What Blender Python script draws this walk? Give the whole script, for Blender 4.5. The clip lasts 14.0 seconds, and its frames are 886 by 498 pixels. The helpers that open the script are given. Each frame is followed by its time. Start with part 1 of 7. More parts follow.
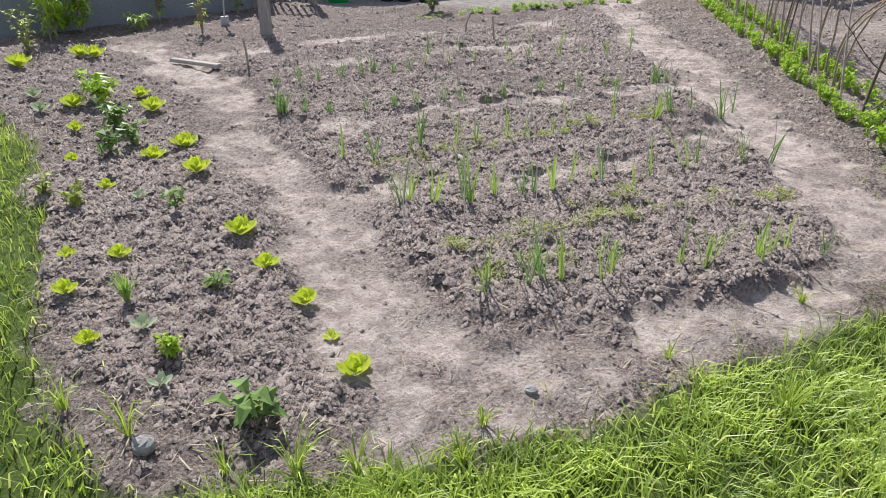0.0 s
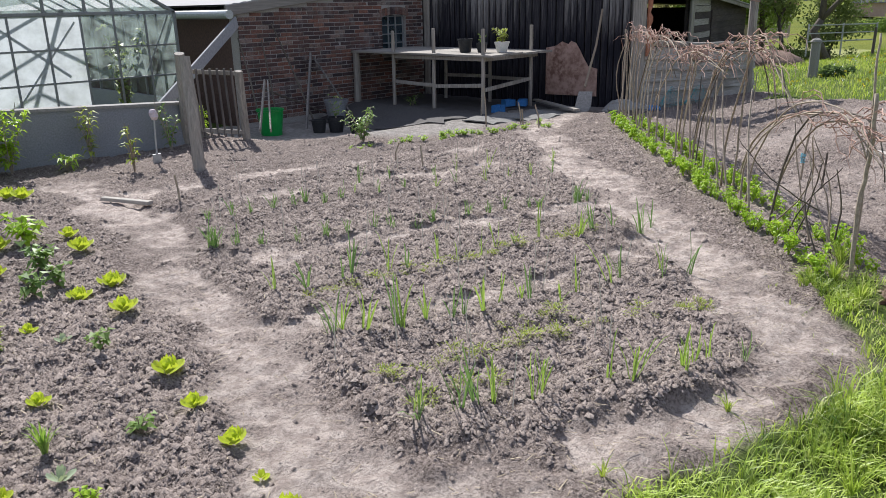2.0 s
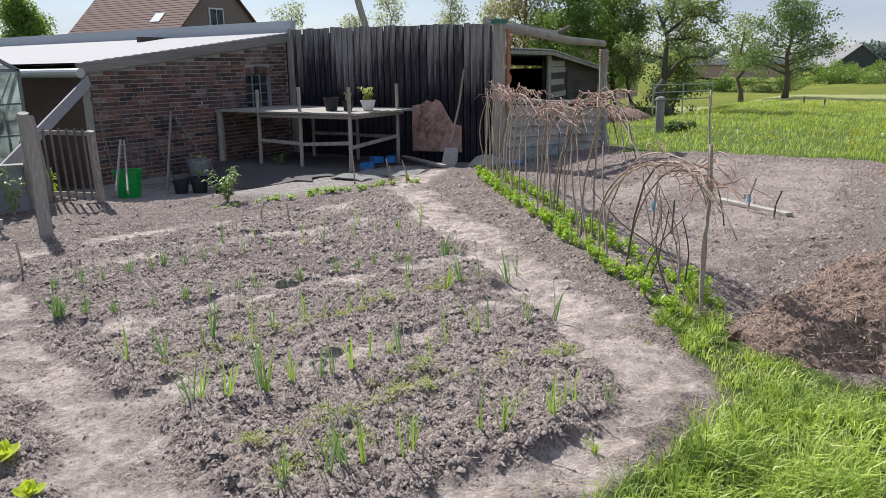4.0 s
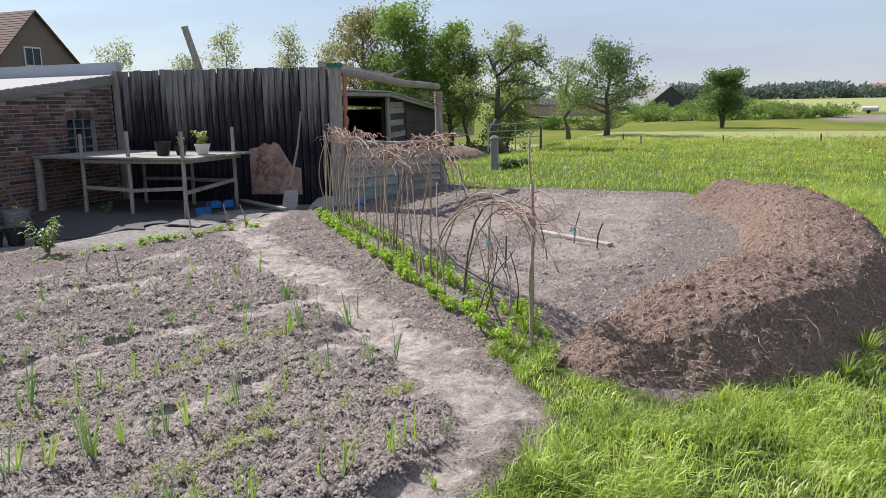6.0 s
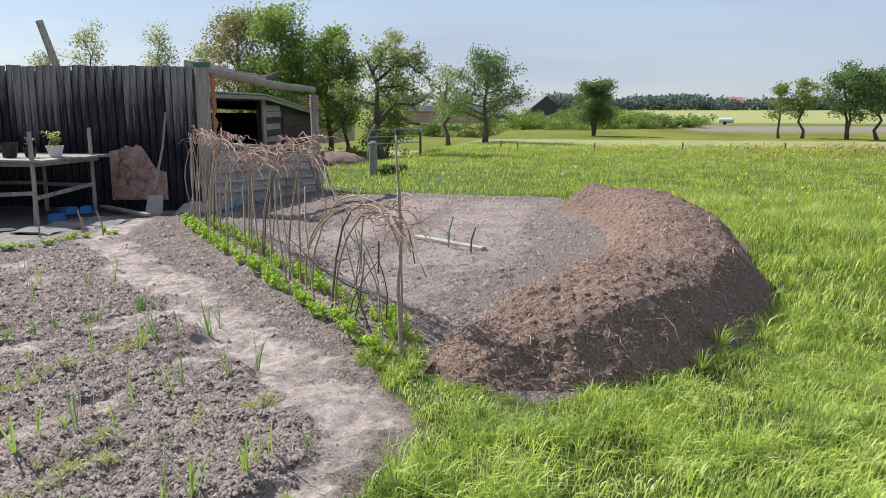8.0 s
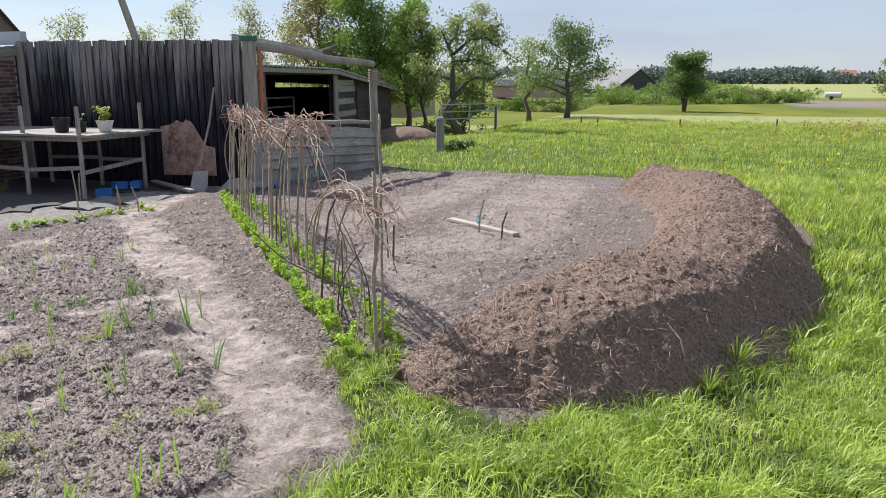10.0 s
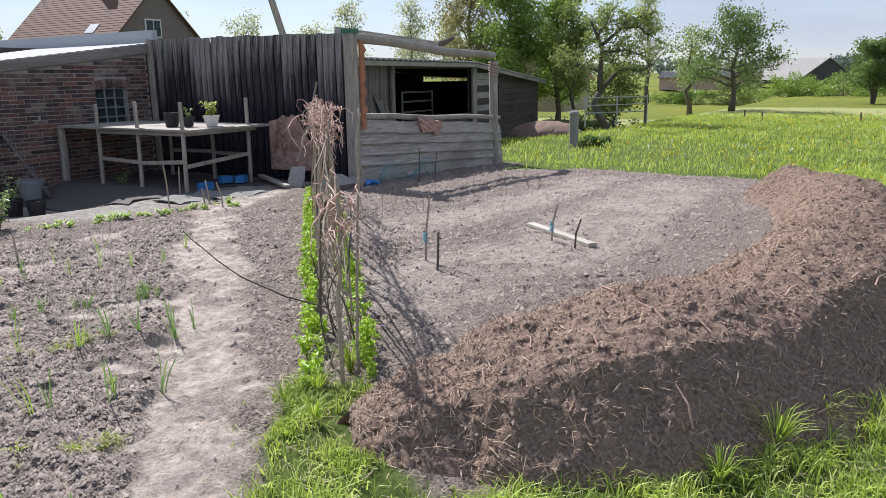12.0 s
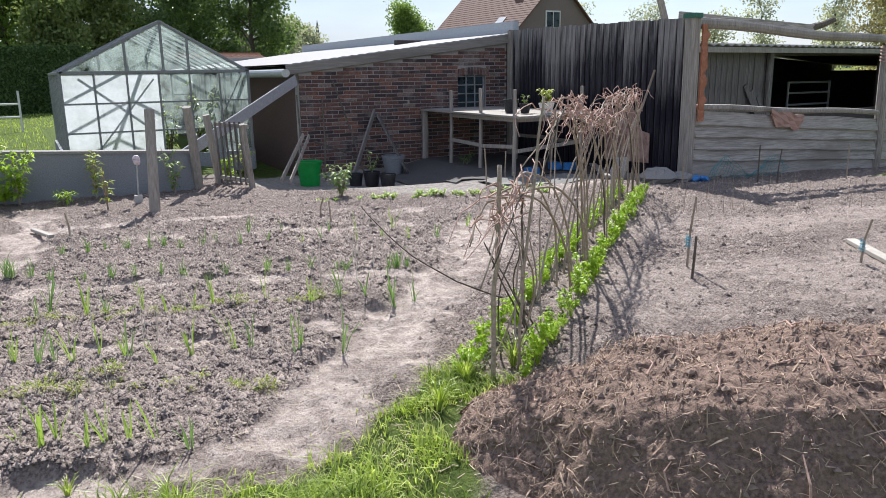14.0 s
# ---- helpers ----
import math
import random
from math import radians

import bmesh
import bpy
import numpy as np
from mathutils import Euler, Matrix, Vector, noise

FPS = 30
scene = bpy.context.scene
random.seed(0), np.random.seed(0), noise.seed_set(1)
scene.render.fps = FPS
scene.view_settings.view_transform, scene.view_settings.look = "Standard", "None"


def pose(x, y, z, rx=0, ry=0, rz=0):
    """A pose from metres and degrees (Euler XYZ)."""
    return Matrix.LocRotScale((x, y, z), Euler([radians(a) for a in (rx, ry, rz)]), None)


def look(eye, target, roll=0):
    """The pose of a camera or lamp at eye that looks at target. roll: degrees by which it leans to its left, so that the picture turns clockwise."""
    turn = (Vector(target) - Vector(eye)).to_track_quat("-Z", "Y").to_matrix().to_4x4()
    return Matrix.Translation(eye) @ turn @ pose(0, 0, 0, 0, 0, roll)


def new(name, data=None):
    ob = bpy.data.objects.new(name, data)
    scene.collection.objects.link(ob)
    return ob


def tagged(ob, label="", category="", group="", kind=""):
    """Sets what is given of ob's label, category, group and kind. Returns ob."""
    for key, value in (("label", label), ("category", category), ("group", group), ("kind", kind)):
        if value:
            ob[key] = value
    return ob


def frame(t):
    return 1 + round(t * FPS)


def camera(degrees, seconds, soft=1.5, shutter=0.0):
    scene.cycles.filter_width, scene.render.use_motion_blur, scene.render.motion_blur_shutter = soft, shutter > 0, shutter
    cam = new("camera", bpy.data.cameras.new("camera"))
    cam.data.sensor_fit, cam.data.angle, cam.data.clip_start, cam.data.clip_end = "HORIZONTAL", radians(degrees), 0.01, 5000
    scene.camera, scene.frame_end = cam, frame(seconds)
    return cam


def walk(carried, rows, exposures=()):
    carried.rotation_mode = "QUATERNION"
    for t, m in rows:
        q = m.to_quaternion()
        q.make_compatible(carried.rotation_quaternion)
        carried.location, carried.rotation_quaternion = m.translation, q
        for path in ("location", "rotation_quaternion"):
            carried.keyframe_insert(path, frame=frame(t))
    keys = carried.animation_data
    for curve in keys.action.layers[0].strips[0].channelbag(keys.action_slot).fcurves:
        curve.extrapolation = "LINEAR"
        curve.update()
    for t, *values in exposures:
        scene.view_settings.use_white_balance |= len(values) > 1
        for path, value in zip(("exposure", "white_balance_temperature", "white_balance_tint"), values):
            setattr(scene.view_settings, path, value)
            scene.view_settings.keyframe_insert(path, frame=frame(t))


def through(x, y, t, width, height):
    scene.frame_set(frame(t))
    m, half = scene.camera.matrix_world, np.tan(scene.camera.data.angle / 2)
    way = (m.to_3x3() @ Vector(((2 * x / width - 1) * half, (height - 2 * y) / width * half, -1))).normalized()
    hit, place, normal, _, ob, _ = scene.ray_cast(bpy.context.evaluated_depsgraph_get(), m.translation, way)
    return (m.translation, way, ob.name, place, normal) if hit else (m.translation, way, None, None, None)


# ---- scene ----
cam = camera(60.5, 14.0, 0.8)
PATH = [
    (0, (0.238, -0.096, 1.451), (1.44, 1.227, 0.554), -0.0),
    (0.5, (0.266, -0.118, 1.464), (1.505, 1.208, 0.623), -0.3),
    (1, (0.26, -0.125, 1.474), (1.551, 1.199, 0.713), -0.6),
    (1.5, (0.262, -0.134, 1.483), (1.604, 1.185, 0.804), -1.0),
    (2, (0.259, -0.156, 1.497), (1.652, 1.144, 0.887), -1.2),
    (2.5, (0.269, -0.129, 1.473), (1.719, 1.133, 0.921), -1.3),
    (5, (0.34, -0.224, 1.492), (2.073, 0.679, 1.064), -0.9),
    (5.5, (0.295, -0.246, 1.51), (2.077, 0.566, 1.108), -1.0),
    (6, (0.29, -0.272, 1.516), (2.115, 0.452, 1.135), -1.1),
    (6.5, (0.342, -0.286, 1.507), (2.202, 0.349, 1.14), -1.1),
    (7, (0.391, -0.305, 1.492), (2.28, 0.244, 1.132), -1.0),
    (7.5, (0.405, -0.311, 1.486), (2.314, 0.162, 1.123), -0.7),
    (8, (0.431, -0.334, 1.481), (2.349, 0.099, 1.113), -0.1),
    (10.5, (1.301, -0.904, 1.487), (3.107, -0.165, 1.047), -0.3),
    (11, (1.548, -0.975, 1.459), (3.318, -0.152, 1.022), -0.5),
    (11.5, (1.813, -1.065, 1.458), (3.535, -0.147, 1.02), -0.8),
    (12, (2.088, -1.335, 1.451), (3.739, -0.297, 1.008), -0.9),
    (12.5, (2.311, -1.479, 1.431), (3.857, -0.292, 0.984), -0.9),
    (13, (2.524, -1.615, 1.428), (3.922, -0.26, 0.969), -0.9),
    (13.5, (2.771, -1.766, 1.411), (3.927, -0.199, 0.955), -0.9),
    (14, (2.932, -1.947, 1.422), (3.854, -0.231, 0.968), -0.9),
]
walk(cam, [(t, look(eye, target, roll)) for t, eye, target, roll in PATH], exposures=[(0.0, 0.6), (8.0, 0.6), (11.0, 0.7), (14.0, 0.82)])

# ---------------------------------------------------------------- world, sun, exposure
SUN_AZ, SUN_EL = radians(66), radians(43)      # where the sun stands: angle from +x, height
sun = new("sun", bpy.data.lights.new("sun", "SUN"))
sun.data.energy, sun.data.angle, sun.data.color = 4.7, radians(0.6), (1.0, 0.985, 0.965)
sun_way = Vector((math.cos(SUN_AZ) * math.cos(SUN_EL), math.sin(SUN_AZ) * math.cos(SUN_EL), math.sin(SUN_EL)))
sun.rotation_euler = sun_way.to_track_quat("Z", "Y").to_euler()
world = bpy.data.worlds.new("sky")
scene.world = world
world.use_nodes = True
wn = world.node_tree
sky = wn.nodes.new("ShaderNodeTexSky")
sky.sky_type, sky.sun_disc = "NISHITA", False
sky.sun_elevation, sky.sun_rotation = SUN_EL, math.pi / 2 - SUN_AZ
sky.air_density, sky.dust_density, sky.ozone_density = 1.0, 0.35, 2.5
veil = wn.nodes.new("ShaderNodeMix")          # a thin veil of high cloud over the blue
veil.data_type = "RGBA"
wisps, wave = wn.nodes.new("ShaderNodeTexNoise"), wn.nodes.new("ShaderNodeMapRange")
stretch_ = wn.nodes.new("ShaderNodeMapping")
where_ = wn.nodes.new("ShaderNodeTexCoord")
stretch_.inputs["Scale"].default_value = (1.0, 1.0, 6.0)
wisps.inputs["Scale"].default_value, wisps.inputs["Detail"].default_value = 2.2, 5.0
wn.links.new(where_.outputs["Generated"], stretch_.inputs[0])
wn.links.new(stretch_.outputs[0], wisps.inputs["Vector"])
wn.links.new(wisps.outputs["Fac"], wave.inputs["Value"])
for key_, val_ in (("From Min", 0.3), ("From Max", 0.7), ("To Min", 0.62), ("To Max", 0.86)):
    wave.inputs[key_].default_value = val_
wn.links.new(wave.outputs[0], veil.inputs[0])
wn.links.new(sky.outputs[0], veil.inputs[6])
veil.inputs[7].default_value = (2.65, 3.0, 3.95, 1.0)
wn.links.new(veil.outputs[2], wn.nodes["Background"].inputs[0])
wn.nodes["Background"].inputs[1].default_value = 0.11

# ---------------------------------------------------------------- mesh helpers
rnd = random.Random(7)


class Mesh:
    """Collects vertices and faces, and becomes one object."""

    def __init__(self):
        self.v, self.f = [], []

    def add(self, verts, faces):
        n = len(self.v)
        self.v.extend([tuple(p) for p in verts])
        self.f.extend([tuple(n + i for i in q) for q in faces])
        return self

    def box(self, x0, y0, z0, x1, y1, z1, m=None, b=0.0):
        """A box with chamfered upright edges when b is given."""
        if b:
            ring = [(x0 + b, y0), (x1 - b, y0), (x1, y0 + b), (x1, y1 - b), (x1 - b, y1), (x0 + b, y1), (x0, y1 - b), (x0, y0 + b)]
        else:
            ring = [(x0, y0), (x1, y0), (x1, y1), (x0, y1)]
        n = len(ring)
        vs = [Vector((x, y, z)) for z in (z0, z1) for x, y in ring]
        if m:
            vs = [m @ p for p in vs]
        fs = [(i, (i + 1) % n, n + (i + 1) % n, n + i) for i in range(n)] + [tuple(reversed(range(n))), tuple(range(n, 2 * n))]
        return self.add(vs, fs)

    def beam(self, a, b, w, h, up=(0, 0, 1), taper=1.0):
        """A squared timber from a to b, w wide and h high."""
        a, b = Vector(a), Vector(b)
        d = (b - a).normalized()
        s = d.cross(Vector(up))
        s = s.normalized() if s.length > 1e-4 else Vector((1, 0, 0))
        u = s.cross(d)
        c = min(w, h) * 0.12
        ring = [(-w / 2 + c, -h / 2), (w / 2 - c, -h / 2), (w / 2, -h / 2 + c), (w / 2, h / 2 - c), (w / 2 - c, h / 2), (-w / 2 + c, h / 2), (-w / 2, h / 2 - c), (-w / 2, -h / 2 + c)]
        vs = [a + s * x + u * y for x, y in ring] + [b + (s * x + u * y) * taper for x, y in ring]
        n = 8
        return self.add(vs, [(i, (i + 1) % n, n + (i + 1) % n, n + i) for i in range(n)] + [tuple(reversed(range(n))), tuple(range(n, 2 * n))])

    def tube(self, pts, radii, n=7, cap=True):
        pts = [Vector(p) for p in pts]
        if not isinstance(radii, (list, tuple)):
            radii = [radii] * len(pts)
        vs, side = [], None
        for i, p in enumerate(pts):
            d = (pts[min(i + 1, len(pts) - 1)] - pts[max(i - 1, 0)])
            d = d.normalized() if d.length > 1e-6 else Vector((0, 0, 1))
            if side is None:
                side = d.orthogonal().normalized()
            side = (side - d * side.dot(d))
            side = side.normalized() if side.length > 1e-6 else d.orthogonal().normalized()
            o = d.cross(side)
            for k in range(n):
                a = 2 * math.pi * k / n
                vs.append(p + (side * math.cos(a) + o * math.sin(a)) * radii[i])
        fs = [(i * n + k, i * n + (k + 1) % n, (i + 1) * n + (k + 1) % n, (i + 1) * n + k) for i in range(len(pts) - 1) for k in range(n)]
        if cap:
            fs += [tuple(reversed(range(n))), tuple(range((len(pts) - 1) * n, len(pts) * n))]
        return self.add(vs, fs)

    def lathe(self, profile, n=24, at=(0, 0, 0)):
        """A turned shape from (radius, height) pairs; open at both ends."""
        vs = [(at[0] + r * math.cos(2 * math.pi * k / n), at[1] + r * math.sin(2 * math.pi * k / n), at[2] + z) for r, z in profile for k in range(n)]
        return self.add(vs, [(i * n + k, i * n + (k + 1) % n, (i + 1) * n + (k + 1) % n, (i + 1) * n + k) for i in range(len(profile) - 1) for k in range(n)])

    def lump(self, c, r, squash=0.7, rough=0.25, rows=5, cols=8):
        """An uneven stone or clod."""
        vs = [(c[0], c[1], c[2] - r * squash)]
        for i in range(1, rows):
            t = math.pi * i / rows
            for k in range(cols):
                a = 2 * math.pi * (k + 0.5 * (i % 2)) / cols
                q = r * (1 + rnd.uniform(-rough, rough))
                vs.append((c[0] + q * math.sin(t) * math.cos(a), c[1] + q * math.sin(t) * math.sin(a), c[2] - q * squash * math.cos(t)))
        vs.append((c[0], c[1], c[2] + r * squash))
        last = len(vs) - 1
        fs = [(0, 1 + (k + 1) % cols, 1 + k) for k in range(cols)]
        for i in range(rows - 2):
            s = 1 + i * cols
            fs += [(s + k, s + (k + 1) % cols, s + cols + (k + 1) % cols, s + cols + k) for k in range(cols)]
        s = 1 + (rows - 2) * cols
        fs += [(s + k, s + (k + 1) % cols, last) for k in range(cols)]
        return self.add(vs, fs)

    def leaf(self, base, way, length, width, up=(0, 0, 1), bend=0.25, fold=0.15):
        """A pointed leaf of four facets, bent over and folded along its rib."""
        base, way, up = Vector(base), Vector(way).normalized(), Vector(up)
        s = way.cross(up)
        s = s.normalized() if s.length > 1e-4 else way.orthogonal().normalized()
        n = s.cross(way)
        mid = base + way * length * 0.5 + n * length * bend * 0.35
        tip = base + way * length - n * length * bend * 0.5
        l, r = mid - s * width / 2 + n * width * fold, mid + s * width / 2 + n * width * fold
        return self.add([base, l, mid, r, tip], [(0, 2, 1), (0, 3, 2), (1, 2, 4), (2, 3, 4)])

    def data(self, name, smooth=False):
        me = bpy.data.meshes.new(name)
        me.from_pydata(self.v, [], self.f)
        if smooth:
            me.polygons.foreach_set("use_smooth", [True] * len(me.polygons))
        me.update()
        return me


def part(name, mesh, material, parent=None, label="", smooth=False):
    """One mesh object under a thing (or at top level)."""
    me = mesh if isinstance(mesh, bpy.types.Mesh) else mesh.data(name, smooth)
    if material and not me.materials:
        me.materials.append(material)
    ob = new(name, me)
    if parent:
        ob.parent = parent
    if label:
        tagged(ob, label)
    return ob


def thing(name, label, category, at=(0, 0, 0), turn=0.0, group=""):
    """An empty at a thing's base, which carries its parts."""
    ob = new(name)
    ob.empty_display_size = 0.1
    ob.matrix_basis = pose(*at, 0, 0, turn)
    return tagged(ob, label, category, group)


def setting(name, mesh, material, label, category, smooth=False):
    return tagged(part(name, mesh, material, None, "", smooth), label, category, "", "structure")


def hash2(ix, iy, seed):
    h = (ix.astype(np.int64) * 374761393 + iy.astype(np.int64) * 668265263 + seed * 974634777) & 0x7FFFFFFF
    h = ((h ^ (h >> 13)) * 1274126177) & 0x7FFFFFFF
    return ((h ^ (h >> 16)) & 0xFFFFFF) / float(0xFFFFFF)


def vnoise(x, y, size, seed=0):
    """Smooth value noise, 0 to 1, with cells of the given size."""
    x, y = np.asarray(x, float) / size, np.asarray(y, float) / size
    ix, iy = np.floor(x), np.floor(y)
    fx, fy = x - ix, y - iy
    fx, fy = fx * fx * (3 - 2 * fx), fy * fy * (3 - 2 * fy)
    a, b = hash2(ix, iy, seed), hash2(ix + 1, iy, seed)
    c, d = hash2(ix, iy + 1, seed), hash2(ix + 1, iy + 1, seed)
    return (a * (1 - fx) + b * fx) * (1 - fy) + (c * (1 - fx) + d * fx) * fy


# ---------------------------------------------------------------- materials
def material(name, rough=0.85, metal=0.0):
    m = bpy.data.materials.new(name)
    m.use_nodes = True
    b = m.node_tree.nodes["Principled BSDF"]
    b.inputs["Roughness"].default_value, b.inputs["Metallic"].default_value = rough, metal
    b.inputs["Specular IOR Level"].default_value = 0.3
    return m, m.node_tree, b


def noise_node(t, scale, detail=4.0, rough=0.6, stretch=None, kind="Object"):
    co = t.nodes.new("ShaderNodeTexCoord")
    n = t.nodes.new("ShaderNodeTexNoise")
    n.inputs["Scale"].default_value, n.inputs["Detail"].default_value, n.inputs["Roughness"].default_value = scale, detail, rough
    src = co.outputs[kind]
    if stretch:
        mp = t.nodes.new("ShaderNodeMapping")
        mp.inputs["Scale"].default_value = stretch
        t.links.new(src, mp.inputs[0])
        src = mp.outputs[0]
    t.links.new(src, n.inputs["Vector"])
    return n.outputs["Fac"]


def ramp(t, fac, stops):
    r = t.nodes.new("ShaderNodeValToRGB")
    el = r.color_ramp.elements
    while len(el) < len(stops):
        el.new(0.5)
    for e, (p, c) in zip(el, stops):
        e.position, e.color = p, (*c, 1.0)
    t.links.new(fac, r.inputs[0])
    return r.outputs[0]


def mix(t, fac, a, b, mode="MIX"):
    n = t.nodes.new("ShaderNodeMix")
    n.data_type, n.blend_type = "RGBA", mode
    for sock, val in ((n.inputs[0], fac), (n.inputs[6], a), (n.inputs[7], b)):
        if isinstance(val, bpy.types.NodeSocket):
            t.links.new(val, sock)
        elif isinstance(val, (int, float)):
            sock.default_value = val
        else:
            sock.default_value = (*val, 1.0)
    return n.outputs[2]


def bump(t, b, height, strength, distance=0.01):
    n = t.nodes.new("ShaderNodeBump")
    n.inputs["Strength"].default_value, n.inputs["Distance"].default_value = strength, distance
    t.links.new(height, n.inputs["Height"])
    t.links.new(n.outputs[0], b.inputs["Normal"])


def random_out(t, island=False):
    if island:
        return t.nodes.new("ShaderNodeNewGeometry").outputs["Random Per Island"]
    return t.nodes.new("ShaderNodeObjectInfo").outputs["Random"]


def two_scale(name, dark, light, fine=60.0, coarse=4.0, rough=0.85, metal=0.0, stretch=None, vary=None, island=False, relief=0.3, spread=0.5):
    """Colour that varies finely and coarsely between two tones, with relief; vary: a third tone that pieces lean to at random."""
    m, t, b = material(name, rough, metal)
    f, c = noise_node(t, fine, 5, 0.65, stretch), noise_node(t, coarse, 3, 0.6, stretch)
    col = mix(t, ramp(t, c, [(0.3, (0, 0, 0)), (0.7, (1, 1, 1))]), mix(t, ramp(t, f, [(0.5 - spread / 2, (0, 0, 0)), (0.5 + spread / 2, (1, 1, 1))]), dark, light), mix(t, f, dark, light))
    mid = tuple((p + q) / 2 for p, q in zip(dark, light))
    col = mix(t, ramp(t, c, [(0.35, (0.25,) * 3), (0.65, (0.6,) * 3)]), col, mix(t, ramp(t, f, [(0.4, (0, 0, 0)), (0.6, (1, 1, 1))]), mid, light))
    if vary:
        col = mix(t, random_out(t, island), col, mix(t, 0.65, col, vary))
    t.links.new(col, b.inputs["Base Color"])
    bump(t, b, f, relief)
    return m


def leaf_material(name, dark, light, tip=None, shine=0.5, through=0.35, patch=9.0, patchy=0.3):
    """Leaves: tones that differ leaf by leaf, and light that comes through."""
    m, t, b = material(name, shine)
    r = random_out(t, True)
    stops = [(0.0, dark), (1.0, light)] if not tip else [(0.0, dark), (0.75, light), (1.0, tip)]
    col = mix(t, patchy, ramp(t, r, stops), ramp(t, noise_node(t, patch, 3), [(0.32, dark), (0.55, light), (0.75, tip or light)]))
    t.links.new(col, b.inputs["Base Color"])
    tr = t.nodes.new("ShaderNodeBsdfTranslucent")
    t.links.new(mix(t, 0.5, col, (1.0, 0.97, 0.4), "MULTIPLY"), tr.inputs[0])
    ms = t.nodes.new("ShaderNodeMixShader")
    ms.inputs[0].default_value = through
    t.links.new(b.outputs[0], ms.inputs[1])
    t.links.new(tr.outputs[0], ms.inputs[2])
    t.links.new(ms.outputs[0], t.nodes["Material Output"].inputs[0])
    return m


def ground_material():
    """Soil, trodden paths, lawn and fields on the one sheet, by the sheet's own layers."""
    m, t, b = material("ground", 0.95)
    b.inputs["Specular IOR Level"].default_value = 0.1

    def layer(name):
        a = t.nodes.new("ShaderNodeAttribute")
        a.attribute_name = name
        return a.outputs["Fac"]
    fine, mid, coarse = noise_node(t, 70, 7, 0.72), noise_node(t, 14, 5, 0.65), noise_node(t, 1.7, 3)
    soil = mix(t, ramp(t, fine, [(0.4, (0, 0, 0)), (0.6, (1, 1, 1))]), (0.05, 0.037, 0.033), (0.34, 0.28, 0.25))
    soil = mix(t, ramp(t, coarse, [(0.35, (0.0,) * 3), (0.7, (0.35,) * 3)]), soil, (0.28, 0.225, 0.2))
    path = mix(t, ramp(t, mid, [(0.38, (0, 0, 0)), (0.62, (1, 1, 1))]), (0.36, 0.295, 0.26), (0.6, 0.51, 0.455))
    path = mix(t, ramp(t, fine, [(0.38, (0.5,) * 3), (0.52, (0.0,) * 3)]), path, (0.17, 0.136, 0.12))
    turf = mix(t, ramp(t, mid, [(0.3, (0, 0, 0)), (0.7, (1, 1, 1))]), (0.045, 0.075, 0.016), (0.13, 0.17, 0.045))
    yard = mix(t, ramp(t, mid, [(0.3, (0, 0, 0)), (0.7, (1, 1, 1))]), (0.2, 0.18, 0.165), (0.4, 0.365, 0.335))
    far = mix(t, ramp(t, noise_node(t, 0.06, 4, 0.6, (1, 3, 1)), [(0.3, (0, 0, 0)), (0.7, (1, 1, 1))]), (0.09, 0.125, 0.022), (0.2, 0.205, 0.035))
    plough = mix(t, fine, (0.2, 0.165, 0.14), (0.27, 0.23, 0.2))
    mown = mix(t, noise_node(t, 0.5, 4, 0.6, (0.15, 1, 1)), (0.25, 0.265, 0.1), (0.34, 0.35, 0.15))
    col = mix(t, layer("path"), soil, path)
    col = mix(t, layer("yard"), col, yard)
    col = mix(t, layer("turf"), col, turf)
    col = mix(t, layer("far"), col, far)
    col = mix(t, layer("mown"), col, mown)
    col = mix(t, layer("plough"), col, plough)
    t.links.new(col, b.inputs["Base Color"])
    bump(t, b, mix(t, 0.4, fine, mid), 1.0, 0.035)
    return m


def plank_material(name, dark, light, stain, grain=(1, 1, 0.06), vary=(0.3, 0.27, 0.24)):
    """Weathered boards: grain along the length, stains with an outline of their own."""
    m, t, b = material(name, 0.85)
    g = noise_node(t, 45, 6, 0.7, grain)
    c = noise_node(t, 2.2, 4, 0.6, tuple(max(0.25, q) for q in grain))
    col = mix(t, ramp(t, g, [(0.3, (0, 0, 0)), (0.72, (1, 1, 1))]), dark, light)
    col = mix(t, ramp(t, c, [(0.5, (0.0,) * 3), (0.68, (0.8,) * 3)]), col, stain)
    col = mix(t, ramp(t, random_out(t), [(0.0, (0.0,) * 3), (1.0, (0.5,) * 3)]), col, vary)
    t.links.new(col, b.inputs["Base Color"])
    bump(t, b, g, 0.6, 0.006)
    return m


